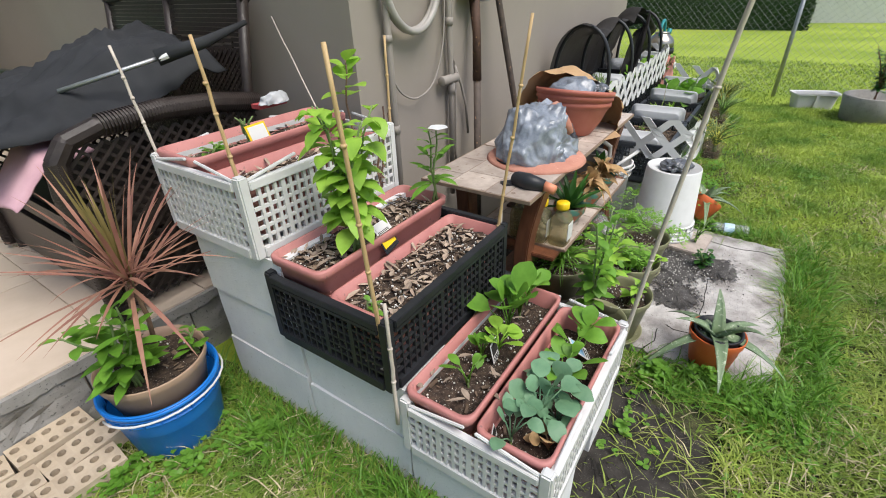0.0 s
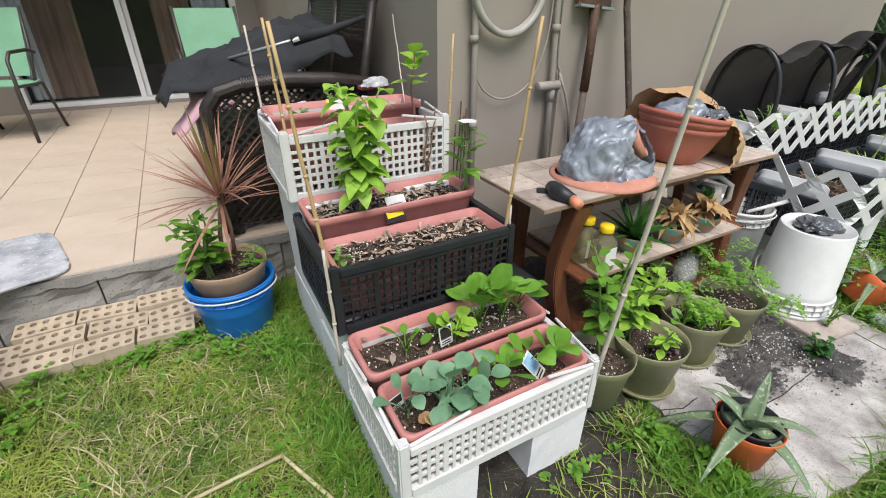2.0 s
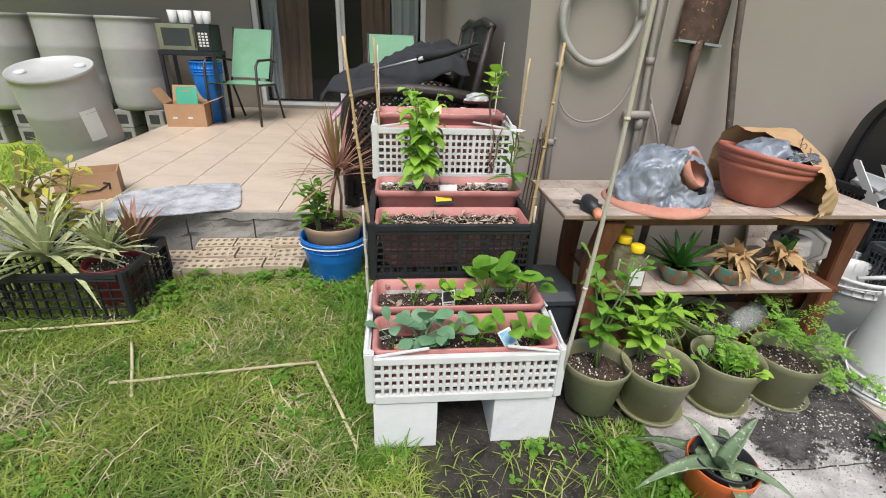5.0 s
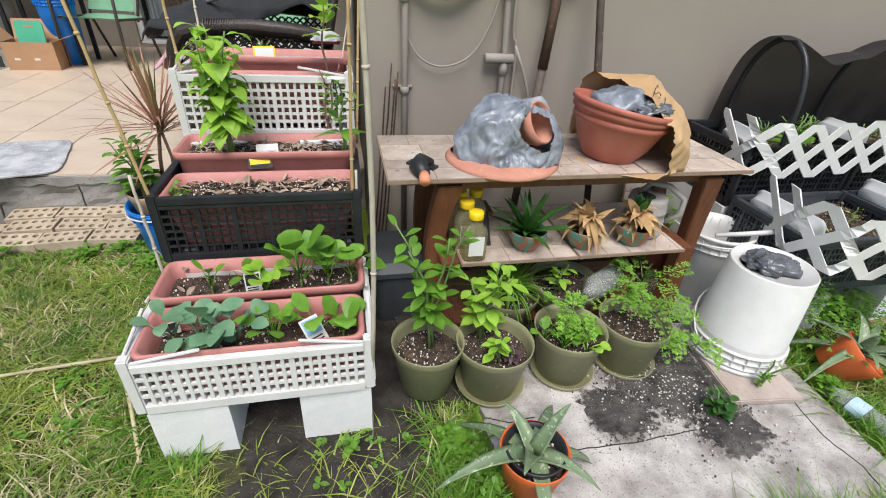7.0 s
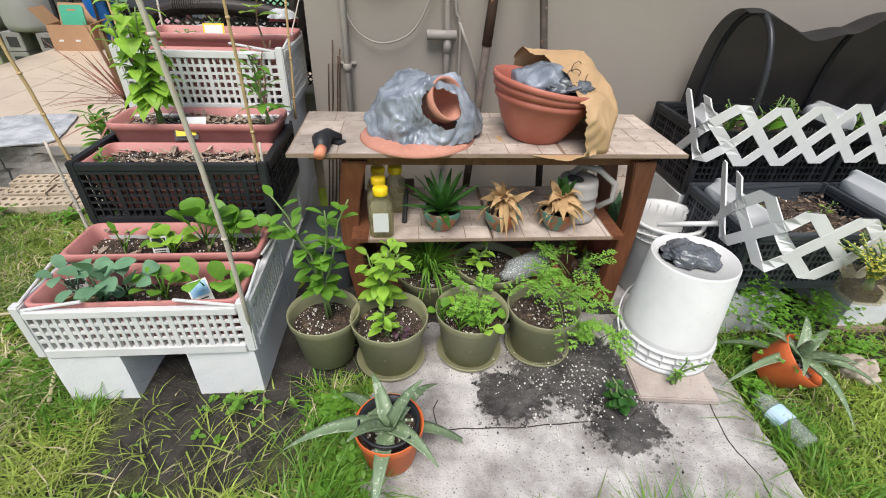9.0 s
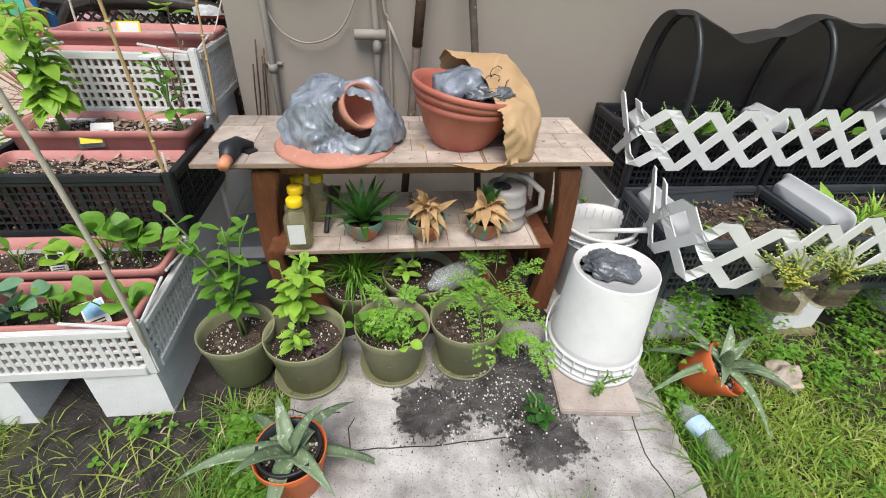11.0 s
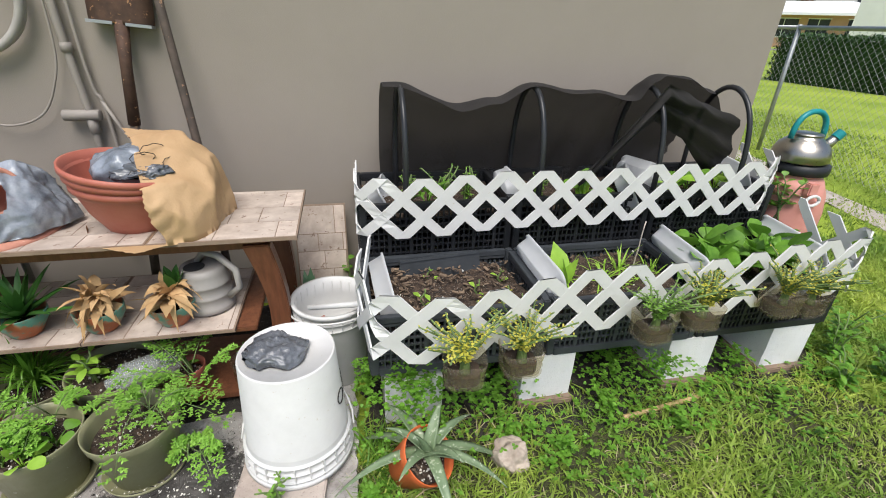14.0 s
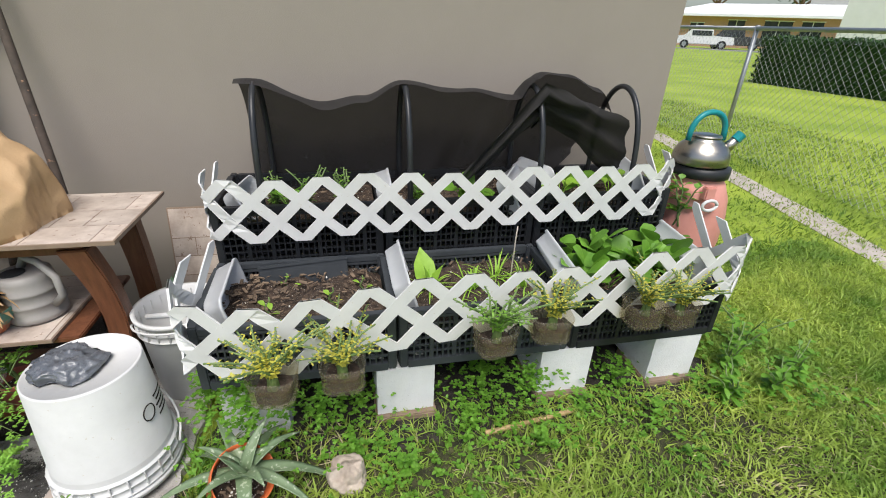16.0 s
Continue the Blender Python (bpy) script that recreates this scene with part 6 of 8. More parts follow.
def paper_bag():
    t = thing("paper_bag", (1.545, 0.575, 0.65), "crumpled brown paper bag draped over the bowls", "paper bag")
    bm = B()
    bmesh.ops.create_icosphere(bm, subdivisions=6, radius=1)
    for v, q in zip(list(bm.verts), folds(bm, 8, (((0.1, -0.9, 0.1), 9, 0.05, 0.5), ((0.9, -0.2, 0.05), 8, 0.04, 0.4)), ((16, 0.86, 1.0, 0.6), (44, 0.9, 1.0, 0.45), (110, 0.95, 1.0, 0.4)))):
        d = v.co.normalized()
        q *= 0.94
        v.co = Vector((d.x * 0.23 * q - 0.02 * max(0, d.z), d.y * 0.25 * q, max(0.0, d.z) ** 0.75 * 0.29 * q))
        if d.z < 0:
            v.co.z = 0.003 * abs(d.z)
    dead = [v for v in bm.verts if 0.85 * v.co.x + 0.33 * v.co.y + 0.12 * v.co.z < -0.012 + 0.022 * noise.noise(v.co * 5) and v.co.z > 0.02]
    bmesh.ops.delete(bm, geom=dead, context="VERTS")
    part("paper", bm, PAPER, t, smooth=True)
    for k, (a, e, r) in enumerate(((-60, 52, 0.02), (-50, 38, 0.016), (-42, 58, 0.022), (-70, 40, 0.014), (-30, 45, 0.018))):
        p = Vector((aim(a, e).x * 0.196 - 0.04, aim(a, e).y * 0.186, aim(a, e).z ** 0.85 * 0.28))
        ring = [p + Matrix.Rotation(radians(a + 90), 3, "Z") @ Vector((r * 1.6 * math.cos(q * 0.45), 0, r * 0.7 * math.sin(q * 0.45) + 0.003 * math.sin(q * 3))) for q in range(15)]
        part("printed_mark", tube(B(), ring, 0.0012, 4), INK, t, "dark printed leaf outline")


paper_bag()
pr = thing("pruning_saw", (0.8, 0.41, 0.65), "black folding pruner with an orange grip end", "pruner", rz=35)
part("grip", tube(B(), [(-0.06, -0.05, 0.014), (-0.035, -0.02, 0.02)], [0.016, 0.017], 12), GLOVE_O, pr, "orange grip end", smooth=True)
part("handle", tube(B(), [(-0.035, -0.02, 0.02), (-0.01, 0.03, 0.026), (0.03, 0.06, 0.024), (0.07, 0.05, 0.014)], [0.02, 0.03, 0.026, 0.012], 12), BLACK_PL, pr, smooth=True)
part("blade", bx(B(), 0.04, 0.0, 0.004, 0.075, 0.1, 0.012), BLACK_PL, pr, m=Matrix.Rotation(0.3, 4, "Z"))
crumple("dark_plastic_bag", 1.9, 0.115, 0.425, 0.095, 0.08, 0.05, DARKBAG, "dark grey plastic bag crumpled on the bucket", "bag", 11.0, 0.3, knots=(((0.0, -0.2, 0.9), 9, 0.2, 1.1), ((-0.8, 0.2, 0.4), 7, 0.12, 0.6)))


# ---- stakes, shovel and poles ----
def stake(p, q, r, material, label, nodes=5, bow=(0, 0, 0)):
    p, q, bow = Vector(p), Vector(q), Vector(bow)
    t = thing("bamboo_stake", p, label, "stake", "plant stakes")
    d = (q - p).normalized()
    part("cane", tube(B(), [d * (q - p).length * i / 8 + bow * 4 * (i / 8) * (1 - i / 8) + Vector((0.003 * noise.noise((i * 0.9, p.x * 9, 0)), 0.003 * noise.noise((i * 0.9, p.y * 9, 5)), 0)) for i in range(9)], [r * (1 - 0.03 * i) for i in range(9)], 8), material, t, smooth=True)
    for k in range(1, nodes):
        kk = (k + U(-0.2, 0.2)) / nodes
        c = d * (q - p).length * kk + bow * 4 * kk * (1 - kk)
        part("node", tube(B(), [c - d * 0.004, c, c + d * 0.004], [r * 0.95, r * 1.28, r * 0.95], 8), material, t, smooth=True)


stake((0.59, 0.012, 0.22), (0.55, -0.17, 1.75), 0.0065, OLDCANE, "long pale cane stuck in the front crate corner", 4, (0.03, 0.02, 0))
stake((0.565, 0.452, 0.42), (0.585, 0.367, 1.195), 0.0055, BAMBOO, "yellow bamboo stake in the black crate corner")
stake((0.015, 0.44, 0.45), (-0.056, 0.42, 1.19), 0.0055, BAMBOO, "yellow bamboo stake in the black crate")
stake((0.015, 1.24, 0.8), (0.01, 1.3, 1.149), 0.005, OLDCANE, "short cane at the top trough")
stake((0.03, 0.89, 0.75), (0.01, 0.9, 1.184), 0.0055, BAMBOO, "bamboo stake at the top crate corner")
stake((0.6, 0.875, 0.6), (0.631, 0.888, 1.129), 0.005, BAMBOO, "bamboo stake behind the middle crate")
stake((0.56, 1.16, 0.85), (0.643, 1.442, 1.178), 0.003, OLDCANE, "thin pale rod leaning to the patio wall", 2)
stake((0.585, 0.425, 0.3), (0.583, 0.43, 0.668), 0.0055, OLDCANE, "short grey cane beside the black crate", 3)
stake((-0.01, 0.4, 0.3), (-0.016, 0.393, 0.683), 0.0055, OLDCANE, "short grey cane beside the front crate", 3)
for i, (a, b_) in enumerate(((0.66, 0.68), (0.69, 0.72), (0.71, 0.73), (0.675, 0.705))):
    stake((a, 0.98, 0.0), (b_ + 0.05, 1.03, 0.78 + 0.03 * i), 0.004, RUST, "rusty thin garden rod leaning on the wall", 2)
stake((3.21, 0.45, 0.3), (3.215, 0.44, 0.6), 0.003, OLDCANE, "thin pale rod in the raised bed", 2)

shovel = thing("shovel", (1.37, 0.98, 0.0), "rusty shovel standing blade up against the wall", "shovel", m=pose(1.3, 0.92, 0.075, -4, 5, 0))
part("handle", tube(B(), [(0, 0, -0.05), (0, 0, 0.85)], 0.017, 10), DARKWOOD, shovel, smooth=True)
part("socket", tube(B(), [(0, 0, 0.8), (0, 0, 1.0), (0, 0.012, 1.15)], [0.021, 0.019, 0.024], 10), RUST, shovel, smooth=True)
bm = B()
rings(bm, [[(x_ * w_ / 2, 0.02 - 0.03 * (1 - x_ * x_), z_) for x_ in (-1, -0.6, -0.2, 0.2, 0.6, 1)] for z_, w_ in ((1.14, 0.2), (1.15, 0.205), (1.3, 0.21), (1.4, 0.19), (1.46, 0.1), (1.48, 0.02))], closed=False)
blade_ = part("blade", bm, RUST, shovel, "rust-brown steel blade", smooth=True)
sm = blade_.modifiers.new("thickness", "SOLIDIFY")
sm.thickness = 0.004
for s in (-1, 1):
    part("step", bx(B(), s * 0.06 - 0.04, -0.01, 1.135, s * 0.06 + 0.04, 0.03, 1.145), GALV, shovel)
pole_ = thing("tool_pole", (1.7, 0.85, 0.0), "weathered dark pole leaning against the wall", "pole")
part("shaft", tube(B(), [(-0.05, -0.06, 0.0), (-0.095, 0.03, 0.7), (-0.15, 0.12, 1.2), (-0.2, 0.185, 1.8)], 0.015, 10), DARKWOOD, pole_, smooth=True)
bd = thing("stone_tile_board", (1.98, 0.98, 0.0), "spare stone-pattern tile leaning on the wall", "tile", m=pose(1.98, 0.95, 0.2, -8, 0, 0))
stone_tile("tile_body", -0.1, -0.2, 0.12, 0.2, 0.0, bd, 44)
bd.matrix_world = pose(1.99, 0.96, 0.32, 78, 0, 0)
sb = thing("storage_tote", (0.73, 0.62, 0.0), "dark grey lidded tote under the table end", "tote")
bm = B()
rings(bm, [rrect(a, b_, z_, 0.03) for a, b_, z_ in ((0.09, 0.13, 0), (0.1, 0.145, 0.22), (0.11, 0.155, 0.23), (0.11, 0.155, 0.25), (0.08, 0.12, 0.275))], True, True, True)
part("body", bm, GREY_PL, sb, smooth=False)

stir = thing("paint_paddle", (2.03, 0.42, 0.362), "white wooden paddle laid across the bucket rim", "paddle")
part("stick", tube(B(), [(-0.06, 0.0, -0.0), (0.08, -0.05, 0.03), (0.17, -0.08, 0.05)], [0.009, 0.01, 0.013], 8), WHITE_PL, stir, smooth=True)
LITTER = mat("leaf_litter", (0.2, 0.14, 0.1), (0.5, 0.4, 0.31), 0.85, 25, 0.3, rand=0.45)
mulch_rnd = random.Random(3)
for p_, n_, hx_, hy_, z_ in ((PL[2], 130, 0.25, 0.08, 0.137), (PL[3], 130, 0.25, 0.08, 0.137), (PL[4], 110, 0.25, 0.08, 0.132), (PL[5], 30, 0.25, 0.08, 0.12), (PL[1], 12, 0.25, 0.08, 0.137)):
    bm = B()
    for _ in range(n_):
        leaf(bm, (mulch_rnd.uniform(-hx_, hx_), mulch_rnd.uniform(-hy_, hy_), z_ + mulch_rnd.uniform(0, 0.008)), aim(mulch_rnd.uniform(0, 360), mulch_rnd.uniform(-12, 25)), mulch_rnd.uniform(0.02, 0.05), mulch_rnd.uniform(0.008, 0.02), mulch_rnd.uniform(-0.3, 0.5), 3, 0.4, up=(0.2, 0.1, 1))
    tagged(part("leaf_litter", bm, LITTER, p_), "dry tan leaf litter", kind="stuff")


# ---- raised bed contents ----
def tub(x, y, z, L, W, H, m, label):
    t = thing("plastic_tub", (x, y, z), label, "tub", "white tubs", m=m)
    bm = B()
    rings(bm, [rrect(L / 2 * a, W / 2 * a, zz, 0.03) for a, zz in ((0.86, 0.0), (0.88, 0.004), (0.97, H - 0.01), (1.03, H - 0.008), (1.03, H), (0.96, H), (0.85, 0.008))], True, True, True)
    part("body", bm, FROST, t, smooth=True)


for tx, ty, tz, tl, tw, tilt, turn, lab in ((2.77, 0.4, 0.41, 0.33, 0.2, 74, 90, "white plastic tub stood on edge between the crates"), (3.36, 0.41, 0.41, 0.33, 0.2, 66, 84, "frosted plastic tub stood on edge among the greens"),
                                        (3.88, 0.42, 0.42, 0.33, 0.2, 62, 82, "frosted plastic tub leaning at the end of the bed"), (2.74, 0.76, 0.63, 0.22, 0.14, 84, 88, "small white tub stood between the upper crates"),
                                        (3.27, 0.72, 0.62, 0.22, 0.17, 60, 60, "frosted tub tilted in the upper bed"), (3.38, 0.8, 0.63, 0.22, 0.17, 80, 110, "frosted tub stood upright in the upper bed"),
                                        (3.82, 0.76, 0.63, 0.24, 0.17, 62, 75, "frosted tub leaning in the upper bed"), (2.23, 0.76, 0.61, 0.2, 0.13, 62, 80, "small white tub leaning in the upper bed"), (2.2, 0.4, 0.4, 0.3, 0.17, 78, 92, "white tub stood at the lower bed corner")):
    tub(0, 0, 0, tl, tw, 0.06, pose(tx, ty, tz, tilt, 0, turn), lab)
pn = thing("grey_board", (2.46, 0.555, 0.33), "grey plastic board at the back of the bed", "board", m=pose(2.46, 0.545, 0.355, -8, -4, 0))
part("sheet", bx(B(), -0.155, 0, 0, 0.155, 0.006, 0.1), GREY_PL, pn, bevel=0.002)
part("ridge", bx(B(), -0.155, -0.004, 0.09, 0.155, -0.001, 0.1), GREY_PL, pn)

RND.seed(90)
for i in range(11):
    seedling(3.43 + 0.042 * i + U(-0.02, 0.02), 0.4 + U(-0.1, 0.12), 0.37, 0.13, 7, 0.1, 0.075, LEAF, "leafy green vegetable with broad dark leaves in the bed", 100 + i)
for i, (gx, gy) in enumerate(((2.9, 0.42), (3.05, 0.4), (3.15, 0.45), (3.24, 0.38))):
    blades("onion_grass", gx, gy, 0.36, 45, 0.2, 0.006, "thin grassy leaves growing in the bed", LIME, 60 + i, (20, 85), 0.9)
blades("broad_leaf", 2.88, 0.38, 0.38, 3, 0.17, 0.07, "upright broad bright green leaves in the bed", LIME, 66, (55, 80), 0.15)
blades("broad_leaf", 3.1, 0.72, 0.58, 4, 0.17, 0.06, "upright broad green leaves in the upper bed", LIME, 67, (50, 80), 0.2)
for i, (gx, gy, hh) in enumerate(((2.36, 0.75, 0.13), (2.48, 0.72, 0.16), (2.6, 0.76, 0.14), (2.9, 0.74, 0.1))):
    stems_and_leaves("herb_clump", gx, gy, 0.59, "bushy green herb clump in the upper bed", hh, 9, 12, 0.03, 0.008, LEAF if i % 2 else FERN, 0.6, seed=70 + i)
for i, (gx, gy) in enumerate(((3.08, 0.68), (3.5, 0.7), (3.62, 0.74), (3.72, 0.7), (2.42, 0.66))):
    seedling(gx, gy, 0.59, 0.1, 7, 0.07, 0.05, LIME if i % 2 else LEAF, "leafy green vegetable in the upper bed", 130 + i)
for i, (gx, gy) in enumerate(((2.35, 0.35), (2.55, 0.38), (2.66, 0.45), (2.4, 0.5))):
    stems_and_leaves("bed_sprout", gx, gy, 0.36, "single young sprout in bare soil", 0.08, 1, 3, 0.05, 0.025, LIME, 0.1, seed=75 + i)
stems_and_leaves("trailing_vine", 4.03, 0.62, 0.5, "green vine trailing from the bed end", 0.2, 4, 9, 0.06, 0.05, LEAF, 0.6, seed=79)


def cut_bottle(x, y, z, i):
    t = thing("cut_bottle_planter", (x, y, z), "cut clear bottle planter hung on the lattice with soil", "planter", "bottle planters", m=pose(x, y, z + 0.01, 0, 0, 8 * (i % 3 - 1)) @ Matrix.Diagonal((0.9, 0.9, 0.82, 1)))
    bm = B()
    prof = [(0.05, 0.0), (0.056, 0.006)] + [(0.059 - 0.005 * (k % 2), 0.02 + 0.014 * k) for k in range(5)] + [(0.062, 0.105), (0.0605, 0.105), (0.0535, 0.012)]
    rings(bm, [rrect(r_ * 1.1, r_ * 0.95, z_, 0.03) for r_, z_ in prof], True, True, True)
    part("body", bm, DIRTYCLEAR, t, smooth=True)
    bm = B()
    rings(bm, [rrect(0.05 + 0.004 * noise.noise((z_ * 90, i, 0)), 0.044, z_, 0.03) for z_ in (0.012, 0.024, 0.036, 0.05)], True, True, True)
    part("soil", bm, SOIL, t)
    stems_and_leaves("sedum", x, y - 0.01, z + 0.07, "yellow-green sedum in a cut bottle planter", 0.14, 24, 22, 0.018, 0.009, YELLOWLEAF if i != 2 else FERN, 1.25, seed=80 + i, group="sedums")


for i, (jx, jz) in enumerate(((2.41, 0.275), (2.585, 0.27), (3.02, 0.315), (3.2, 0.325), (3.52, 0.33), (3.67, 0.3))):
    cut_bottle(jx, 0.005 + 0.022 * i - 0.01 * (i > 3), jz + 0.06, i)


def weed_mass(name, spots, n, ll, lw, material, label, seed, h=0.12):
    """Low clover-like weeds: many small leaves on short stalks over a set of round patches."""
    RND.seed(seed)
    bm = B()
    for _ in range(n):
        cx, cy, r, zz = RND.choice(spots)
        a, q = U(0, 6.283), abs(RND.gauss(0, 0.75)) * r
        p = Vector((cx + q * math.cos(a), cy + q * math.sin(a), zz + U(0.01, h) * max(0.25, 1 - 0.5 * q / r)))
        az = U(0, 360)
        if 0.93 < p.x < 2.1 and p.y > -0.48 or (0.1 < p.x < 0.75 and p.y > -0.32 and RND.random() < 0.8):
            continue  # none on the slab, few on the bare earth
        for k in range(3):
            leaf(bm, p, aim(az + k * 120, U(-5, 40)), ll * U(0.6, 1.2), lw * U(0.7, 1.2), 0.3, 3, 0.12, round_leaf)
    return tagged(part(name, bm, material), label, "weeds", kind="stuff")


weed_mass("bed_weeds", [(2.3, 0.12, 0.14, 0.12), (2.5, 0.14, 0.16, 0.1), (2.62, 0.25, 0.15, 0.02), (3.05, 0.2, 0.17, 0.03), (3.1, 0.3, 0.15, 0.06), (3.58, 0.2, 0.14, 0.02), (2.28, 0.2, 0.1, 0.16), (3.2, 0.14, 0.12, 0.1), (2.15, 0.25, 0.1, 0.12)], 1700, 0.013, 0.01, LEAF, "dense clover-like weeds around the bed blocks", 301, 0.14)
weed_mass("ground_weeds", [(2.3, 0.08, 0.12, 0.0), (2.6, 0.06, 0.13, 0), (3.0, 0.1, 0.16, 0), (3.4, 0.12, 0.17, 0), (3.9, 0.14, 0.2, 0), (4.2, 0.3, 0.35, 0), (4.3, 0.0, 0.3, 0), (2.14, -0.1, 0.06, 0), (2.75, -0.02, 0.12, 0), (3.2, 0.0, 0.14, 0), (3.65, 0.04, 0.14, 0)], 900, 0.018, 0.013, LEAF, "leafy weeds in the lawn before the bed", 302, 0.09)
weed_mass("ground_weeds", [(0.82, -0.08, 0.06, 0), (0.88, -0.25, 0.12, 0), (0.85, -0.45, 0.15, 0), (0.52, -0.06, 0.05, 0), (-0.3, 1.0, 0.12, 0), (-0.2, 1.15, 0.15, 0), (-0.45, 1.1, 0.15, 0), (-0.9, 1.1, 0.2, 0), (-1.0, 0.95, 0.22, 0), (-0.6, 1.08, 0.14, 0), (-0.12, 0.9, 0.12, 0)], 800, 0.026, 0.018, LEAF, "leafy weeds in the grass at the planters", 303, 0.08)
weed_mass("lawn_weeds", [(U(-2.5, 2), U(-0.9, 0.9), 0.2, 0) for _ in range(40)] + [(U(2.2, 5), U(-1.6, -0.1), 0.22, 0) for _ in range(14)], 3600, 0.017, 0.012, LEAF, "scattered small weeds in the lawn", 304, 0.05)
for i, (wx, wy, wh) in enumerate(((4.08, 0.2, 0.2), (4.16, 0.05, 0.16), (4.25, 0.3, 0.22), (4.1, 0.42, 0.2), (4.32, 0.12, 0.15), (3.98, 0.06, 0.14))):
    stems_and_leaves("broad_weed", wx, wy, 0.0, "leafy broad weed growing at the bed end", wh, 5, 9, 0.06, 0.03, LEAF, 0.8, seed=310 + i, group="broad weeds")
stems_and_leaves("slab_weed", 1.68, -0.13, 0.03, "dark leafed weed sprawling over the dirt", 0.1, 6, 6, 0.045, 0.035, DARKLEAF, 1.0, seed=97)
stems_and_leaves("slab_weed", 1.88, -0.06, 0.04, "thin weed rising beside the bucket", 0.17, 3, 10, 0.025, 0.012, FERN, 0.5, seed=98)

# ---- left corner ----
lc = crate("black_crate", -1.66, 0.76, 0.0, 0.6, 0.4, 0.24, BLACK_PL, "black plastic crate with spiky plants beside the patio", 12, 4, "corner crates", brace=False)
pot("red_pot", -1.2, 0.94, 0.02, 0.12, 0.2, mat("dark_red_plastic", (0.2, 0.02, 0.03), (0.28, 0.04, 0.05), 0.45, 9, 0.1), "dark red plastic pot in the black crate")
VARIEG = mat("variegated_blade", (0.34, 0.4, 0.15), (0.66, 0.66, 0.42), 0.5, 60, 0.05, 90, rand=0.3, translucent=0.2, stretch=(1, 1, 0.3))
blades("striped_dracaena", -1.21, 0.94, 0.26, 60, 0.26, 0.02, "pale striped spiky plant in the black crate", VARIEG, 31, (10, 85), 0.4)
blades("striped_dracaena", -1.46, 0.92, 0.24, 64, 0.58, 0.026, "pale striped spiky plant with long arching blades", VARIEG, 32, (10, 75), 0.6)
blades("reddish_dracaena", -1.13, 1.02, 0.27, 24, 0.24, 0.022, "spiky plant with reddish upright blades", REDBLADE, 33, (40, 88), 0.2, "plant", GREENBLADE)
cr_ = stems_and_leaves("croton", -1.56, 1.22, 0.12, "croton with yellow and green leaves", 0.52, 4, 18, 0.15, 0.05, YELLOWLEAF, 0.35, seed=34, start=0.3)
blades("bromeliad_clump", -1.72, 1.24, 0.35, 16, 0.5, 0.05, "tall strappy yellow-green leaves in the corner", GREENBLADE, 35, (35, 85), 0.8)

# ---- small things on the ground ----
pb = thing("water_bottle", (2.13, -0.2, 0.035), "empty clear plastic water bottle lying in the grass", "bottle", m=pose(2.165, -0.185, 0.034, 90, 0, 12))
part("body", lathe(B(), [(0.03, -0.1), (0.034, -0.09)] + [(0.034 - 0.002 * (k % 2), -0.085 + 0.012 * k) for k in range(13)] + [(0.03, 0.075), (0.013, 0.1), (0.013, 0.115)], 24, pose(0, 0, 0, 180, 0, 0), cap1=True), CLEAR, pb, smooth=True)
part("label", lathe(B(), [(0.0348, -0.02), (0.0348, 0.03)], 24, cap0=False), mat("blue_label", (0.3, 0.5, 0.68), (0.6, 0.7, 0.78), 0.4, 20, 0.02), pb, "pale blue wrapper")
rk = thing("rock", (2.58, -0.02, 0.0), "rough pale coral rock in the grass", "rock")
bm = B()
bmesh.ops.create_icosphere(bm, subdivisions=5, radius=1)
for v in bm.verts:
    d = v.co.normalized()
    v.co = (1 + 0.05 * noise.noise(d * 5)) * Vector((d.x * 0.06, d.y * 0.055, d.z * 0.05 + 0.03)) * (1 + 0.3 * noise.noise(d * 1.5))
part("stone", bm, mat("coral_rock", (0.3, 0.24, 0.19), (0.58, 0.5, 0.42), 0.9, 18, 0.8, 60), rk)


def twig(p, q, r, material, label):
    t = thing("dry_stick", p, label, "stick")
    p, q = Vector(p), Vector(q)
    part("stem", tube(B(), [(q - p) * i / 6 + Vector((0, 0.012 * noise.noise((i, p.x, 0)), 0.004 * noise.noise((i, p.y, 3)))) for i in range(7)], r, 7), material, t, smooth=True)


twig((3.03, 0.07, 0.015), (3.37, 0.11, 0.015), 0.009, BAMBOO, "dry split cane lying in the weeds")
twig((-0.82, 0.245, 0.03), (-0.975, 0.563, 0.035), 0.006, STRAW, "dry straw-coloured cane on the lawn")
twig((-0.93, 0.32, 0.035), (-0.217, 0.397, 0.04), 0.006, STRAW, "long dry cane lying on the lawn")
twig((-0.22, 0.4, 0.04), (-0.031, -0.01, 0.03), 0.006, STRAW, "dry cane bent across the lawn")
twig((-1.56, 0.66, 0.03), (-1.02, 0.72, 0.03), 0.006, STRAW, "dry cane beside the black crate")


def card(x, y, z, w, h, m, colours, label):
    t = thing("plant_tag", (x, y, z), label, "plant tag", "plant tags", m=m)
    part("sheet", bx(B(), -w / 2, 0, 0, w / 2, 0.0015, h), colours[0], t)
    part("picture", bx(B(), -w * 0.42, -0.0012, h * 0.35, w * 0.42, -0.0003, h * 0.92), colours[1], t)
    for k in range(2):
        part("text_bar", bx(B(), -w * 0.38, -0.001, h * (0.08 + 0.12 * k), w * 0.3, -0.0002, h * (0.13 + 0.12 * k)), INK, t)


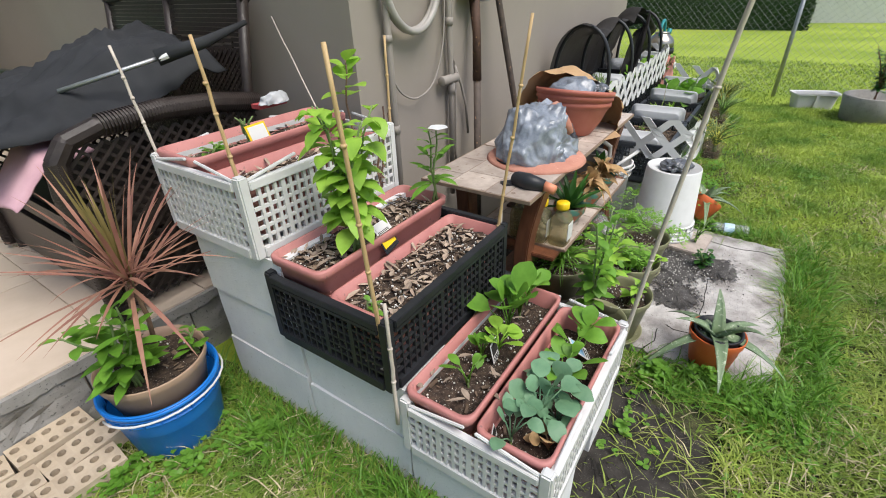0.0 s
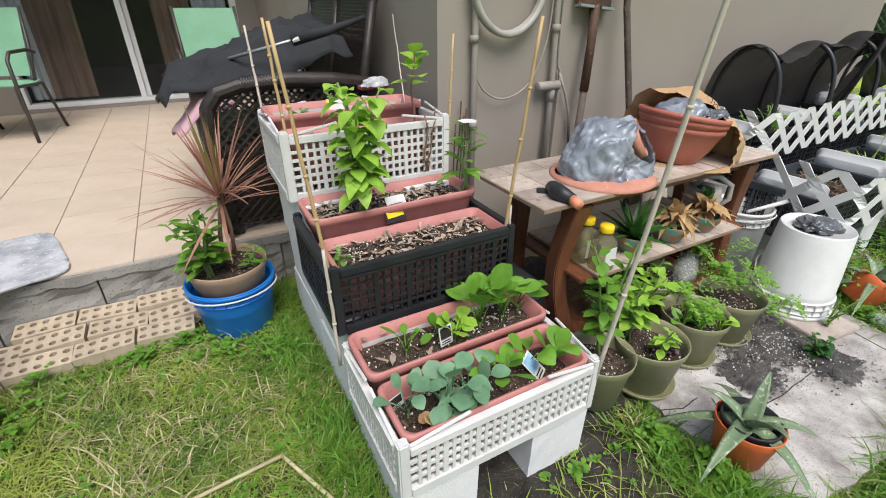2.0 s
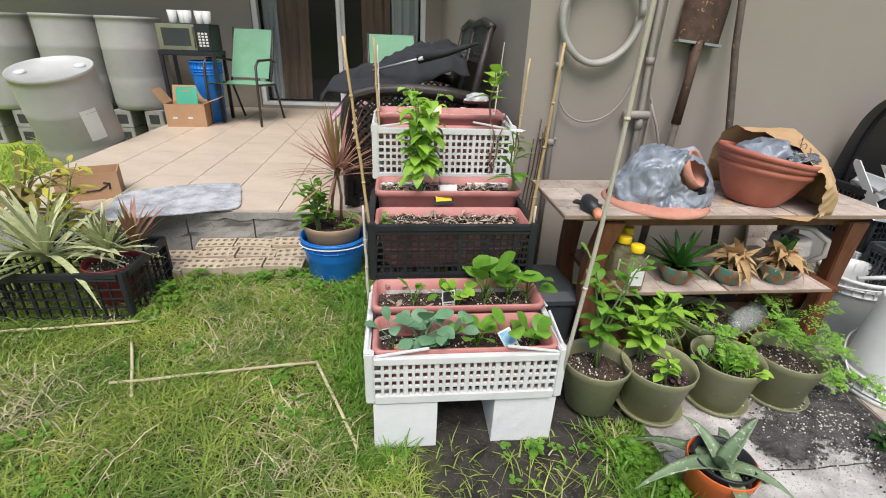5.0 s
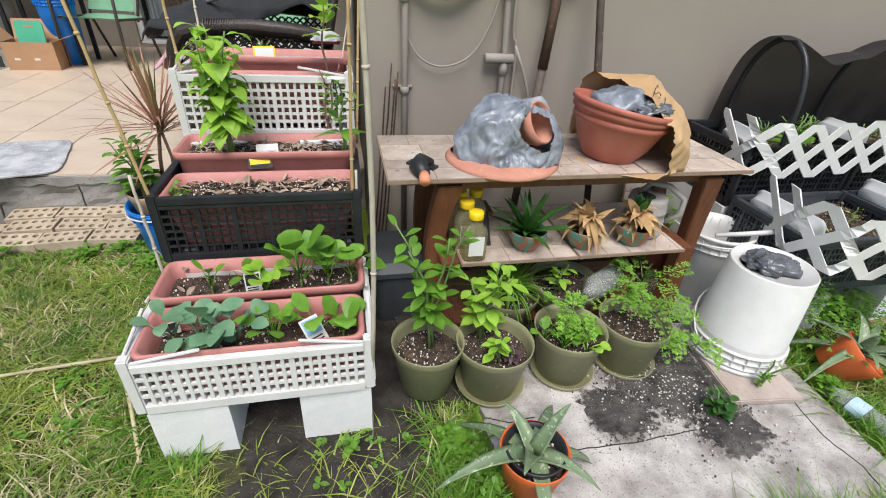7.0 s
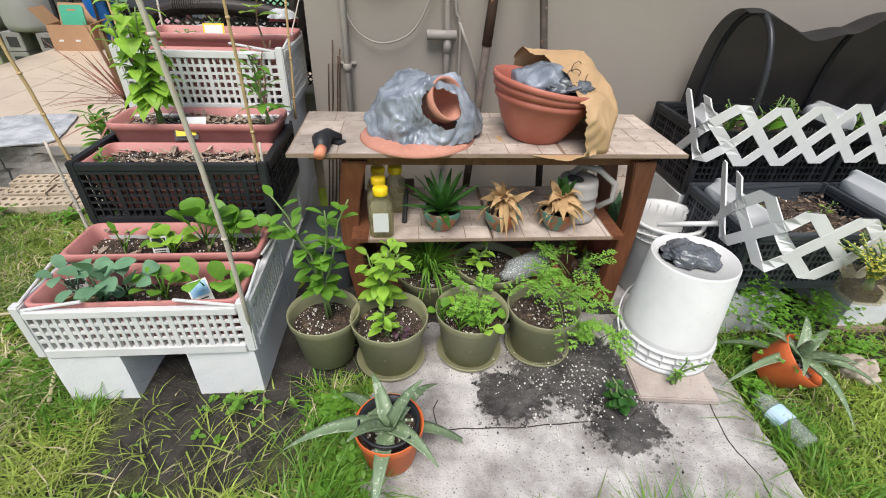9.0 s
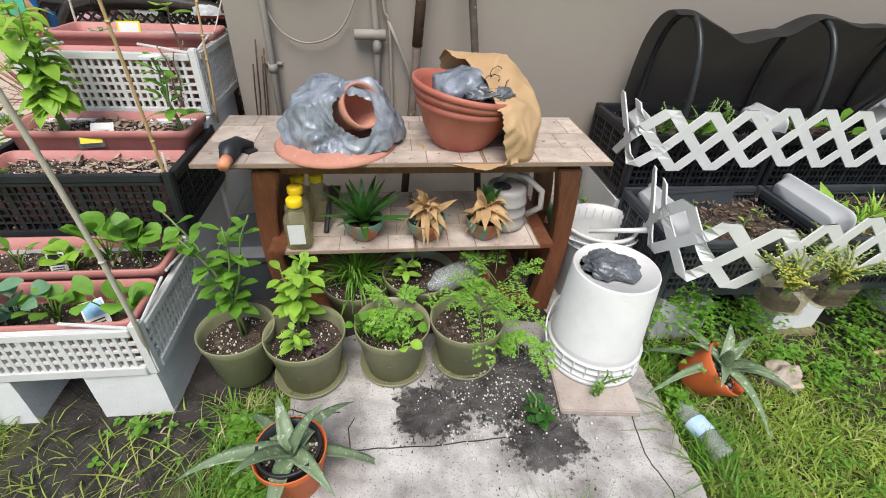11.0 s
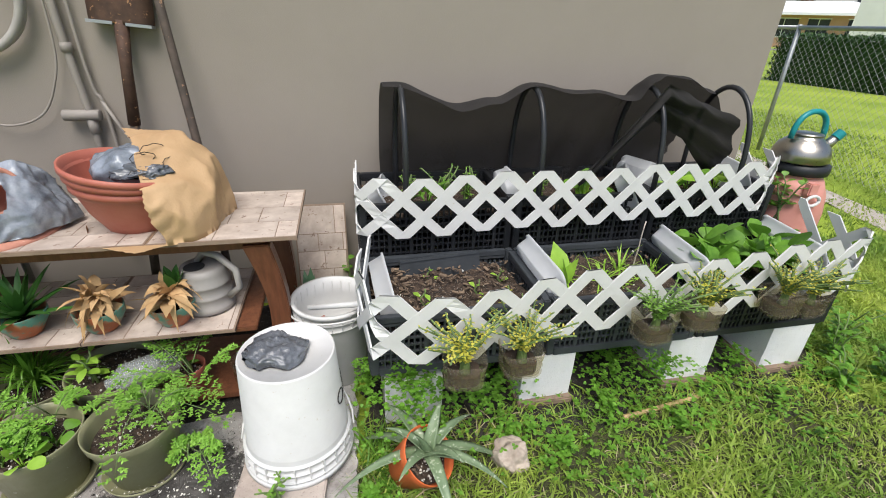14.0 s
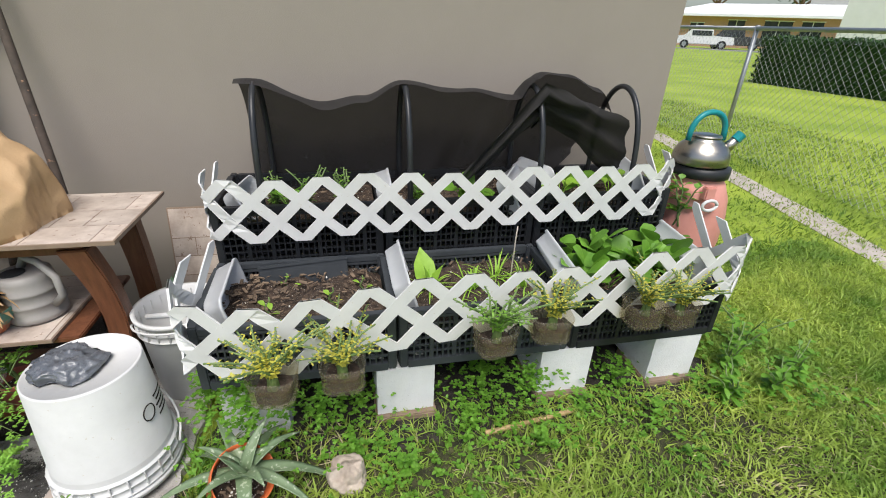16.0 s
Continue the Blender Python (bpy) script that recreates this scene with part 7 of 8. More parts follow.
BLUEINK = mat("blue_print", (0.05, 0.25, 0.5), (0.4, 0.6, 0.7), 0.5, 40, 0)
card(0, 0, 0, 0.055, 0.075, pose(0.46, 0.07, 0.322, -50, 0, 35), (LABEL, BLUEINK), "white and blue seed packet stuck in the soil")
card(0, 0, 0, 0.045, 0.06, pose(0.27, 0.27, 0.36, -12, 0, 10), (LABEL, INK), "small printed plant tag in the trough")
card(0, 0, 0, 0.08, 0.075, pose(0.27, 1.11, 0.835, -20, 0, 8), (YELLOW, LABEL), "yellow seed packet with lettering on the trough")
card(0, 0, 0, 0.075, 0.03, pose(0.25, 0.905, 0.79, -35, 0, 3), (LABEL, LABEL), "white strip tag in the top trough")
card(0, 0, 0, 0.075, 0.04, pose(0.28, 0.62, 0.605, -30, 0, 12), (BLACK_PL, YELLOW), "dark plant tag with a yellow stripe")
card(0, 0, 0, 0.07, 0.035, pose(0.3, 0.665, 0.637, -35, 0, 5), (LABEL, LABEL), "white plant tag in the middle trough")
card(0, 0, 0, 0.06, 0.03, pose(3.0, 0.64, 0.61, -10, 0, 5), (LABEL, INK), "small plant tag on the upper crate")
card(0, 0, 0, 0.06, 0.035, pose(0.06, 0.16, 0.315, -15, 0, 20), (LABEL, INK), "small white tag in the front trough")
wr = thing("plastic_wrapper", (0.5, 1.35, 0.86), "crinkled clear and red plastic wrapper by the trough", "wrapper")
crumple("clear_wrapper", 0.5, 1.33, 0.905, 0.07, 0.035, 0.045, FROST, "crinkled pale plastic wrapper behind the trough", "wrapper", 9.0, 0.3)
part("film", bx(B(), -0.06, -0.01, 0.03, 0.06, 0.04, 0.045), mat("red_print", (0.35, 0.04, 0.05), (0.5, 0.1, 0.1), 0.4, 30, 0.1), wr)

# ---- slab and dirt ----
bm = B()
RND.seed(12)
outline = [(0.94, 0.4), (0.93, 0.1), (0.92, -0.2), (0.9, -0.42), (1.2, -0.46), (1.6, -0.47), (2.0, -0.46), (2.07, -0.45), (2.09, -0.2), (2.1, 0.05), (2.11, 0.3), (2.1, 0.6), (1.5, 0.62), (0.94, 0.6)]
fine_out = []
for (xa, ya), (xb, yb) in zip(outline, outline[1:] + outline[:1]):
    for k in range(8):
        fine_out.append((xa + (xb - xa) * k / 8 + U(-0.008, 0.008), ya + (yb - ya) * k / 8 + U(-0.008, 0.008)))
rings(bm, [[(x_, y_, z_) for x_, y_ in fine_out] for z_ in (-0.02, 0.028)], True, False, True)
tagged(part("slab", bm, SLAB), "cracked weathered concrete slab stained grey and white", "concrete slab", kind="structure")


def patch(name, pts, z, material, label, category, jag=0.02):
    """A ragged low heap inside a rough outline, thinning out into crumbs."""
    bm = B()
    f_ = []
    n = len(pts)
    for i in range(n):
        (xa, ya), (xb, yb) = pts[i], pts[(i + 1) % n]
        for k in range(16):
            x_, y_ = xa + (xb - xa) * k / 16, ya + (yb - ya) * k / 16
            w_ = 2.2 * jag * noise.noise((x_ * 9, y_ * 9, z)) + jag * noise.noise((x_ * 31, y_ * 31, 1 + z)) + 0.5 * jag * noise.noise((x_ * 90, y_ * 90, 2))
            ang = math.atan2(yb - ya, xb - xa) - math.pi / 2
            f_.append((x_ + w_ * math.cos(ang), y_ + w_ * math.sin(ang)))
    cx, cy = sum(p[0] for p in f_) / len(f_), sum(p[1] for p in f_) / len(f_)
    rings(bm, [[(cx + (p[0] - cx) * s_, cy + (p[1] - cy) * s_, z + dz + (0.004 * noise.noise((p[0] * 40 * s_, p[1] * 40, dz)) if s_ < 1 else 0)) for p in f_] for s_, dz in ((1.0, -0.005), (0.96, -0.001), (0.85, 0.002), (0.65, 0.004), (0.4, 0.004), (0.15, 0.004))], True, False, True)
    tagged(part(name, bm, material), label, category, kind="structure")
    bm = B()
    for _ in range(250 if material is THINDIRT else 900):
        p = RND.choice(f_)
        s_, q = 0.0004 + 0.002 * RND.random() ** 3, U(0.2, 1.1)
        x_, y_ = cx + (p[0] - cx) * q + U(-0.03, 0.03), cy + (p[1] - cy) * q + U(-0.03, 0.03)
        bx(bm, x_ - s_, y_ - s_, z - 0.004, x_ + s_ * U(0.5, 1), y_ + s_ * U(0.5, 1), z - 0.002 + s_)
    tagged(part("dirt_crumbs", bm, EARTH if material is THINDIRT else material), "loose dark crumbs of earth", "dirt", kind="stuff")


# thatch sheets with the shade under the grass put into their colour
patch("turf", [(-2.6, -1.3), (-1.5, -1.6), (0.2, -1.4), (0.9, -1.5), (0.9, -0.1), (0.6, 0.2), (0.0, 0.4), (0.0, 1.5), (-2.6, 1.5)], 0.004, SHADED_TURF, "thatchy worn turf, darkened for shade under the grass", "turf", 0.15)
patch("turf", [(0.7, -1.3), (2.1, -1.5), (2.1, -0.5), (0.7, -0.5)], 0.003, SHADED_TURF, "thatchy turf before the slab, darkened for shade between blades", "turf", 0.1)
patch("turf", [(2.12, -1.3), (3.2, -1.7), (4.2, -1.2), (4.6, 0.1), (3.0, 0.2), (2.12, 0.1)], 0.004, SHADED_TURF, "thatchy turf before the raised bed, darkened for shade between blades", "turf", 0.15)
patch("dirt_patch", [(1.32, -0.18), (1.8, -0.2), (1.83, 0.26), (1.6, 0.32), (1.34, 0.18)], 0.034, THINDIRT, "dark gritty dirt spread over the slab", "dirt", 0.05)
patch("dirt_patch", [(1.2, -0.16), (1.46, -0.2), (1.52, 0.04), (1.26, 0.06)], 0.033, THINDIRT, "thin smear of dark dirt on the slab", "dirt", 0.03)
patch("dirt_patch", [(1.52, -0.3), (1.82, -0.28), (1.84, -0.06), (1.54, -0.08)], 0.033, THINDIRT, "thin smear of dark dirt beside the paver", "dirt", 0.03)
patch("dirt_under_table", [(0.7, 0.26), (1.85, 0.3), (1.85, 1.0), (0.7, 1.0)], 0.033, EARTH, "dark dirt under the table", "dirt")
patch("dirt_front", [(0.18, -0.3), (0.6, -0.34), (0.78, -0.1), (0.76, 0.4), (0.0, 0.4), (0.14, 0.0)], 0.006, EARTH, "bare dark earth before the crate blocks", "dirt", 0.04)
patch("dirt_bed", [(2.15, 0.08), (2.9, 0.02), (4.05, 0.12), (4.05, 1.0), (2.12, 1.0)], 0.006, EARTH, "bare dark earth under the raised bed", "dirt", 0.04)
patch("dirt_side", [(0.6, 0.02), (0.92, 0.02), (0.95, 1.0), (0.6, 1.0)], 0.007, EARTH, "bare dark earth beside the blocks", "dirt", 0.02)
pv = thing("paving_tile", (1.89, 0.01, 0.03), "loose pinkish paving tile on the slab", "paving tile", rz=-6)
part("tile", bx(B(), -0.125, -0.13, 0, 0.125, 0.13, 0.024), PAVER, pv, bevel=0.004)
for pts_ in ([(1.12, -0.17), (1.35, -0.175), (1.62, -0.165), (1.8, -0.17)], [(1.12, -0.17), (1.11, -0.1), (1.13, -0.06)], [(1.98, -0.12), (1.96, -0.25), (1.985, -0.36), (1.97, -0.45)], [(0.93, -0.02), (1.0, -0.05), (1.1, -0.04)]):
    cr2 = thing("slab_crack", (pts_[0][0], pts_[0][1], 0.0285), "dark crack line in the concrete slab", "crack")
    fine = []
    for (xa, ya), (xb, yb) in zip(pts_, pts_[1:]):
        fine += [(xa + (xb - xa) * k / 6 - pts_[0][0] + 0.004 * noise.noise((k * 2, xa * 9, 0)), ya + (yb - ya) * k / 6 - pts_[0][1] + 0.004 * noise.noise((k * 2, ya * 9, 4)), 0) for k in range(6)]
    part("line", tube(B(), fine, 0.0018, 5), EARTH, cr2)
bm = B()
RND.seed(45)
for _ in range(1300):
    x_, y_, s_ = 1.58 + RND.gauss(0, 0.13), 0.0 + RND.gauss(0, 0.11), 0.0004 + 0.002 * RND.random() ** 4
    if 1.0 < x_ < 2.05 and -0.4 < y_ < 0.28:
        bx(bm, x_ - s_, y_ - s_, 0.032, x_ + s_, y_ + s_, 0.0375 + s_)
tagged(part("grit", bm, PERLITE), "fine pale grit scattered on the dirt", "grit", kind="stuff")
liner = thing("pot_liner", (0.985, -0.24, 0.05), "black nursery pot inside the orange pot", "pot")
part("ring", lathe(B(), [(0.066, 0.07), (0.077, 0.12), (0.08, 0.128), (0.08, 0.133), (0.073, 0.133), (0.068, 0.08)], 32, cap0=False), BLACK_PL, liner, smooth=True)

# ---- background ----
FENCE = [(6.0, -2.2), (6.3, -0.27), (6.9, 3.5), (7.85, 9.3), (8.7, 14.4)]
fence = thing("chain_link_fence", (6.3, -0.27, 0), "galvanised chain-link fence along the yard", "fence")
FO = Vector((6.3, -0.27, 0))
FH = 1.3
for (xa, ya), (xb, yb) in zip(FENCE, FENCE[1:]):
    a, b_ = Vector((xa, ya, 0)) - FO, Vector((xb, yb, 0)) - FO
    part("post", tube(B(), [a, a + Vector((0, 0, FH + 0.03))], 0.022, 12), GALV, fence, smooth=True)
    part("rail", tube(B(), [a + Vector((0, 0, FH)), b_ + Vector((0, 0, FH))], 0.021, 12), GALV, fence, smooth=True)
    ln = (b_ - a).length
    bm = B()
    n_ = int(ln / 0.075)
    for k in range(-int(FH / 0.075), n_):
        for sg in (1, -1):
            s0, s1, z0, z1 = k * 0.075, k * 0.075 + FH, 0.03, FH
            if s0 < 0:
                z0, s0 = z0 - s0, 0
            if s1 > ln:
                z1, s1 = z1 - (s1 - ln), ln
            if s1 - s0 < 0.05:
                continue
            if sg < 0:
                s0, s1 = ln - s0, ln - s1
            p, q = a.lerp(b_, s0 / ln) + Vector((0, 0, z0)), a.lerp(b_, s1 / ln) + Vector((0, 0, z1))
            tube(bm, [p, q], 0.0014, 3, False)
    tagged(part("wire_mesh", bm, WIRE, fence), kind="stuff")
bm = B()
lo = []
for i in range(40):
    f = i / 39
    a = Vector((5.25, -1.9, 0)).lerp(Vector((8.1, 10.5, 0)), f)
    sd = Vector((0.975, -0.22, 0))
    w1, w2 = 0.12 + 0.05 * noise.noise((i * 0.5, 0, 0)), 0.14 + 0.05 * noise.noise((i * 0.5, 4, 0))
    lo.append([a - sd * w1 + Vector((0, 0, 0.006)), a + Vector((0, 0, 0.012)), a + sd * w2 + Vector((0, 0, 0.006))])
rings(bm, lo[8:], closed=False)
tagged(part("gravel_strip", bm, PATHM), "narrow gritty strip under the fence", "path", kind="structure")


def leaf_box(name, a, b_, w, h, n, ll, material, label, category, seed):
    """A clipped hedge along a line: a dark core and thousands of leaves over its faces."""
    RND.seed(seed)
    a, b_ = Vector((*a, 0)), Vector((*b_, 0))
    t = thing(name, a, label, category)
    d = (b_ - a).normalized()
    sd = Vector((-d.y, d.x, 0))
    ln = (b_ - a).length
    core = B()
    rings(core, [[d * s + sd * w * 0.45 * q[0] + Vector((0, 0, q[1])) for q in ((-1, 0), (-1, h * 0.96), (1, h * 0.96), (1, 0))] for s in (0.05, ln - 0.05)], True, True, True)
    part("core", core, HEDGE_L, t)
    bm = B()
    for _ in range(n):
        s = U(0, ln)
        f = U(0, 1)
        r = RND.random()
        if r < 0.45:
            p = d * s + sd * w * 0.5 * (1 if r < 0.22 else -1) + Vector((0, 0, h * f))
        elif r < 0.85:
            p = d * s + sd * w * (f - 0.5) + Vector((0, 0, h))
        else:
            p = d * (0 if r < 0.92 else ln) + sd * w * (f - 0.5) + Vector((0, 0, h * RND.random()))
        p += Vector((U(-1, 1), U(-1, 1), U(-1, 1))) * 0.06 + Vector((0, 0, 0.04 * noise.noise((s, f, 0))))
        leaf(bm, p, aim(U(0, 360), U(-20, 70)), ll * U(0.6, 1.3), ll * 0.6, 0.2, 2, 0.1)
    tagged(part("foliage", bm, material, t), kind="stuff")


leaf_box("hedge", (14.9, 10.9), (15.9, -0.6), 1.3, 1.15, 26000, 0.09, HEDGE_L, "long clipped dark green hedge beyond the fence", "hedge", 501)


def house(name, x, y, rz, L, W, H, roof_h, wall, roof, label, windows, eave=0.5):
    t = thing(name, (x, y, 0), label, "house", rz=rz)
    part("wall", bx(B(), -L / 2, -W / 2, 0, L / 2, W / 2, H), wall, t)
    bm = B()
    ex, ey = L / 2 + eave, W / 2 + eave
    rings(bm, [[(-ex, -ey, H), (ex, -ey, H), (ex, ey, H), (-ex, ey, H)], [(-ex, -ey, H + 0.2), (ex, -ey, H + 0.2), (ex, ey, H + 0.2), (-ex, ey, H + 0.2)], [(-ex + W / 2, -0.05, H + roof_h), (ex - W / 2, -0.05, H + roof_h), (ex - W / 2, 0.05, H + roof_h), (-ex + W / 2, 0.05, H + roof_h)]], True, True, True)
    part("roof", bm, roof, t)
    for wx, wz, ww, wh in windows:
        w_ = part("window", bx(B(), wx - ww / 2, -W / 2 - 0.03, wz, wx + ww / 2, -W / 2 - 0.002, wz + wh), WINDOW_D, t, "dark window")
        for a_ in ((wx - ww / 2 - 0.08, wz - 0.08, wx + ww / 2 + 0.08, wz - 0.0), (wx - ww / 2 - 0.08, wz + wh, wx + ww / 2 + 0.08, wz + wh + 0.08), (wx - 0.03, wz, wx + 0.03, wz + wh)):
            part("frame", bx(B(), a_[0], -W / 2 - 0.06, a_[1], a_[2], -W / 2 - 0.001, a_[3]), HOUSE_WHITE, w_)
    return t


def facing(px, py):
    return math.degrees(math.atan2(py + 0.9, px - 2.6)) - 90


house("bungalow", 45, 42, facing(45, 42), 17, 8, 2.7, 1.3, HOUSE_PEACH, ROOF_W, "low peach bungalow with a white roof across the street", [(-6, 1.0, 1.2, 1.1), (-2.6, 0.9, 1.4, 1.5), (0.8, 0.9, 2.2, 1.5), (3.4, 0.9, 1.6, 1.5), (6, 0.4, 1.0, 2.0)], 1.2)
house("grey_house", 58, 40, facing(58, 40), 14, 9, 6.0, 2.0, HOUSE_GREY, ROOF_W, "two-storey pale grey house behind the bungalow", [(-3, 4.0, 1.3, 1.6), (3, 4.0, 1.3, 1.6)])
house("white_house", 25.9, 10.0, facing(25.9, 10.0), 12, 6, 5.5, 1.6, HOUSE_WHITE, ROOF_W, "white sided neighbouring house behind the hedge", [(4.2, 1.2, 1.2, 1.2)])
house("white_shed", 20.5, -3.8, -80, 7, 4, 2.4, 0.8, HOUSE_WHITE, ROOF_W, "white sided outbuilding beyond the fence", [])
slab_box("road", 20, 30.5, -0.05, 60, 33.5, 0.02, ASPHALT, "pale asphalt street", "road").matrix_world = Matrix.Translation((38, 30, 0)) @ Matrix.Rotation(radians(facing(40, 36)), 4, "Z") @ Matrix.Translation((-40, -32, 0))


def car(name, x, y, rz, paint, label, truck=False):
    t = thing(name, (x, y, 0), label, "truck" if truck else "car", rz=rz)
    bm = B()
    prof = [(-2.3, 0.35), (-2.35, 0.9), (-1.5, 1.0), (-0.9, 1.5 if not truck else 1.8), (0.5, 1.5 if not truck else 1.8), (1.0 if not truck else 0.6, 1.0), (2.2, 0.95), (2.3, 0.35)]
    rings(bm, [[(a, yy, z_) for a, z_ in prof] for yy in (-0.85, 0.85)], True, True, True)
    part("body", bm, paint, t, bevel=0.05)
    part("side_window", bx(B(), -1.0, -0.87, 1.02, 0.5, -0.855, 1.4), WINDOW_D, t)
    for a in (-1.45, 1.4):
        for s in (-0.8, 0.8):
            w_ = part("wheel", tube(B(), [(a, s - 0.1, 0.34), (a, s + 0.1, 0.34)], 0.34, 18), BLACK_PL, t)
            part("rim", tube(B(), [(a, s - 0.12, 0.34), (a, s + 0.12, 0.34)], 0.18, 14), GALV, w_)


car("pickup_truck", 33.5, 36.5, facing(33.5, 36.5), CAR_W, "white pickup truck parked across the street", True)
car("dark_truck", 36.2, 36.0, facing(36, 36), CAR_D, "dark truck parked beside the pickup", True)
car("grey_car", 46.0, 31.5, facing(46, 31.5), CAR_W, "pale parked car by the bungalow")

cn = thing("white_trough", (5.75, -0.62, 0), "white plastic trough at the fence", "planter", rz=-72)
bm = B()
rings(bm, [rrect(a, b_, z_, 0.04) for a, b_, z_ in ((0.18, 0.07, 0), (0.2, 0.085, 0.15), (0.215, 0.1, 0.155), (0.215, 0.1, 0.175), (0.19, 0.075, 0.17), (0.17, 0.06, 0.05))], True, True, True)
part("body", bm, WHITE_PL, cn, smooth=False)
part("divider", bx(B(), -0.012, -0.1, 0.0, 0.012, -0.075, 0.17), WHITE_PL, cn)
cpn = thing("concrete_planter", (5.4, -1.08, 0), "round grey concrete planter with a shrub", "planter")
part("body", lathe(B(), [(0.22, 0), (0.24, 0.01), (0.27, 0.24), (0.26, 0.25), (0.24, 0.24), (0.22, 0.15)], 36, cap1=True, wob=0.02), CONCRETE, cpn, smooth=True)
stems_and_leaves("yard_shrub", 5.42, -1.06, 0.18, "dark green shrub in the concrete planter", 0.65, 14, 26, 0.07, 0.035, DARKLEAF, 0.45, seed=95, stem_mat=BROWNSTEM)


def far_tree(x, y, h, seed):
    RND.seed(seed)
    t = thing("tree", (x, y, 0), "leafy green tree behind the houses", "tree", "far trees")
    bs = B()
    tube(bs, [(0, 0, 0), (0.1, 0.1, h * 0.3), (0.2, 0, h * 0.55)], [0.3, 0.22, 0.14], 8)
    for k in range(5):
        d = aim(k * 72 + U(-20, 20), 40)
        tube(bs, [(0.1, 0.05, h * 0.35), Vector((0.1, 0.05, h * 0.35)) + d * h * 0.35], [0.12, 0.04], 6)
    part("trunk", bs, BROWNSTEM, t)
    bm = B()
    for k in range(22):
        c = Vector((U(-1, 1), U(-1, 1), 0)) * h * 0.3 + Vector((0, 0, h * U(0.5, 1.0)))
        for _ in range(90):
            p = c + Vector((RND.gauss(0, 1), RND.gauss(0, 1), RND.gauss(0, 0.7))) * h * 0.08
            leaf(bm, p, aim(U(0, 360), U(-30, 50)), 0.5, 0.3, 0.3, 2)
    tagged(part("crown", bm, HEDGE_L, t), kind="stuff")


for i, (tx, ty) in enumerate(((44, 60), (52, 58), (62, 55), (70, 48), (36, 62), (80, 40))):
    far_tree(tx, ty, U(9, 13), 600 + i)


# ---- bricks and patio tiles ----
def brick_mesh():
    """A cored brick lying flat with ten holes through it."""
    bm = B()
    nx, ny = 5, 2
    L_, W_, H_ = 0.2, 0.095, 0.06
    cw, ch = L_ / nx, W_ / ny
    for i in range(nx):
        for j in range(ny):
            cx, cy = -L_ / 2 + cw * (i + 0.5), -W_ / 2 + ch * (j + 0.5)
            sq, ci = [], []
            for k in range(8):
                a = math.pi * 2 * k / 8
                ux, uy = math.cos(a), math.sin(a)
                mx_ = max(abs(ux), abs(uy))
                sq.append(bm.verts.new((cx + ux / mx_ * cw / 2, cy + uy / mx_ * ch / 2, H_)))
                ci.append(bm.verts.new((cx + ux * 0.0125, cy + uy * 0.0125, H_)))
            lo_ = [bm.verts.new((v.co.x, v.co.y, H_ - 0.05)) for v in ci]
            for k in range(8):
                j2 = (k + 1) % 8
                bm.faces.new((sq[k], sq[j2], ci[j2], ci[k]))
                bm.faces.new((ci[k], ci[j2], lo_[j2], lo_[k]))
            bm.faces.new(lo_)
    for f in ((-L_ / 2, -W_ / 2, L_ / 2, -W_ / 2), (L_ / 2, -W_ / 2, L_ / 2, W_ / 2), (L_ / 2, W_ / 2, -L_ / 2, W_ / 2), (-L_ / 2, W_ / 2, -L_ / 2, -W_ / 2)):
        bm.faces.new([bm.verts.new(p) for p in ((f[0], f[1], 0), (f[2], f[3], 0), (f[2], f[3], H_), (f[0], f[1], H_))])
    return bm


RND.seed(21)
step_ = thing("brick_step", (-0.81, 1.29, 0.0), "step of pale cored bricks laid flat in two rows", "step")
first = None
for row in range(3):
    for k in range(4):
        x_, y_ = -0.31 + 0.205 * k + (0.04 if row == 1 else 0), -0.1 + 0.1 * row
        if row == 2 and k == 0:
            continue
        m_ = pose(x_, y_, 0.016 + 0.014 * row - 0.012 * (k == 0) + U(-0.004, 0.004), 5 + U(-2, 2), U(-3, 2), U(-4, 4))
        if first is None:
            first = part("brick", brick_mesh(), BRICK, step_, m=m_)
        else:
            share("brick", first, step_, m_)

tile_first = None
TS = 0.335
for i in range(9):
    for j in range(12):
        x0, y0 = -2.25 + TS * i, 1.445 + TS * j
        x1, y1 = min(x0 + TS, 0.648), min(y0 + TS, 5.195)
        if x1 - x0 < 0.03 or y1 - y0 < 0.03:
            continue
        full = x1 - x0 > TS - 0.001 and y1 - y0 > TS - 0.001
        if full and tile_first is not None:
            share("tile", tile_first, patio, Matrix.Translation((x0, y0, PT - 0.0095 + U(-0.0006, 0.0006))))
        else:
            bm = B()
            bx(bm, 0.002, 0.002, 0, x1 - x0 - 0.002, y1 - y0 - 0.002, 0.01)
            ob = part("tile", bm, TILE, patio, m=Matrix.Translation((x0, y0, PT - 0.0095)), bevel=0.0015)
            if full and tile_first is None:
                tile_first = ob


# ---- grass ----
def wave(x, y, f, p):
    """A smooth uneven field between -1 and 1."""
    return (np.sin(x * f + p + 1.7 * np.sin(y * f * 0.7 + p)) + np.sin(y * f * 1.13 + 2.1 * p + 1.3 * np.sin(x * f * 0.6)) + np.sin((x + y) * f * 0.83 + 3 * p)) / 3


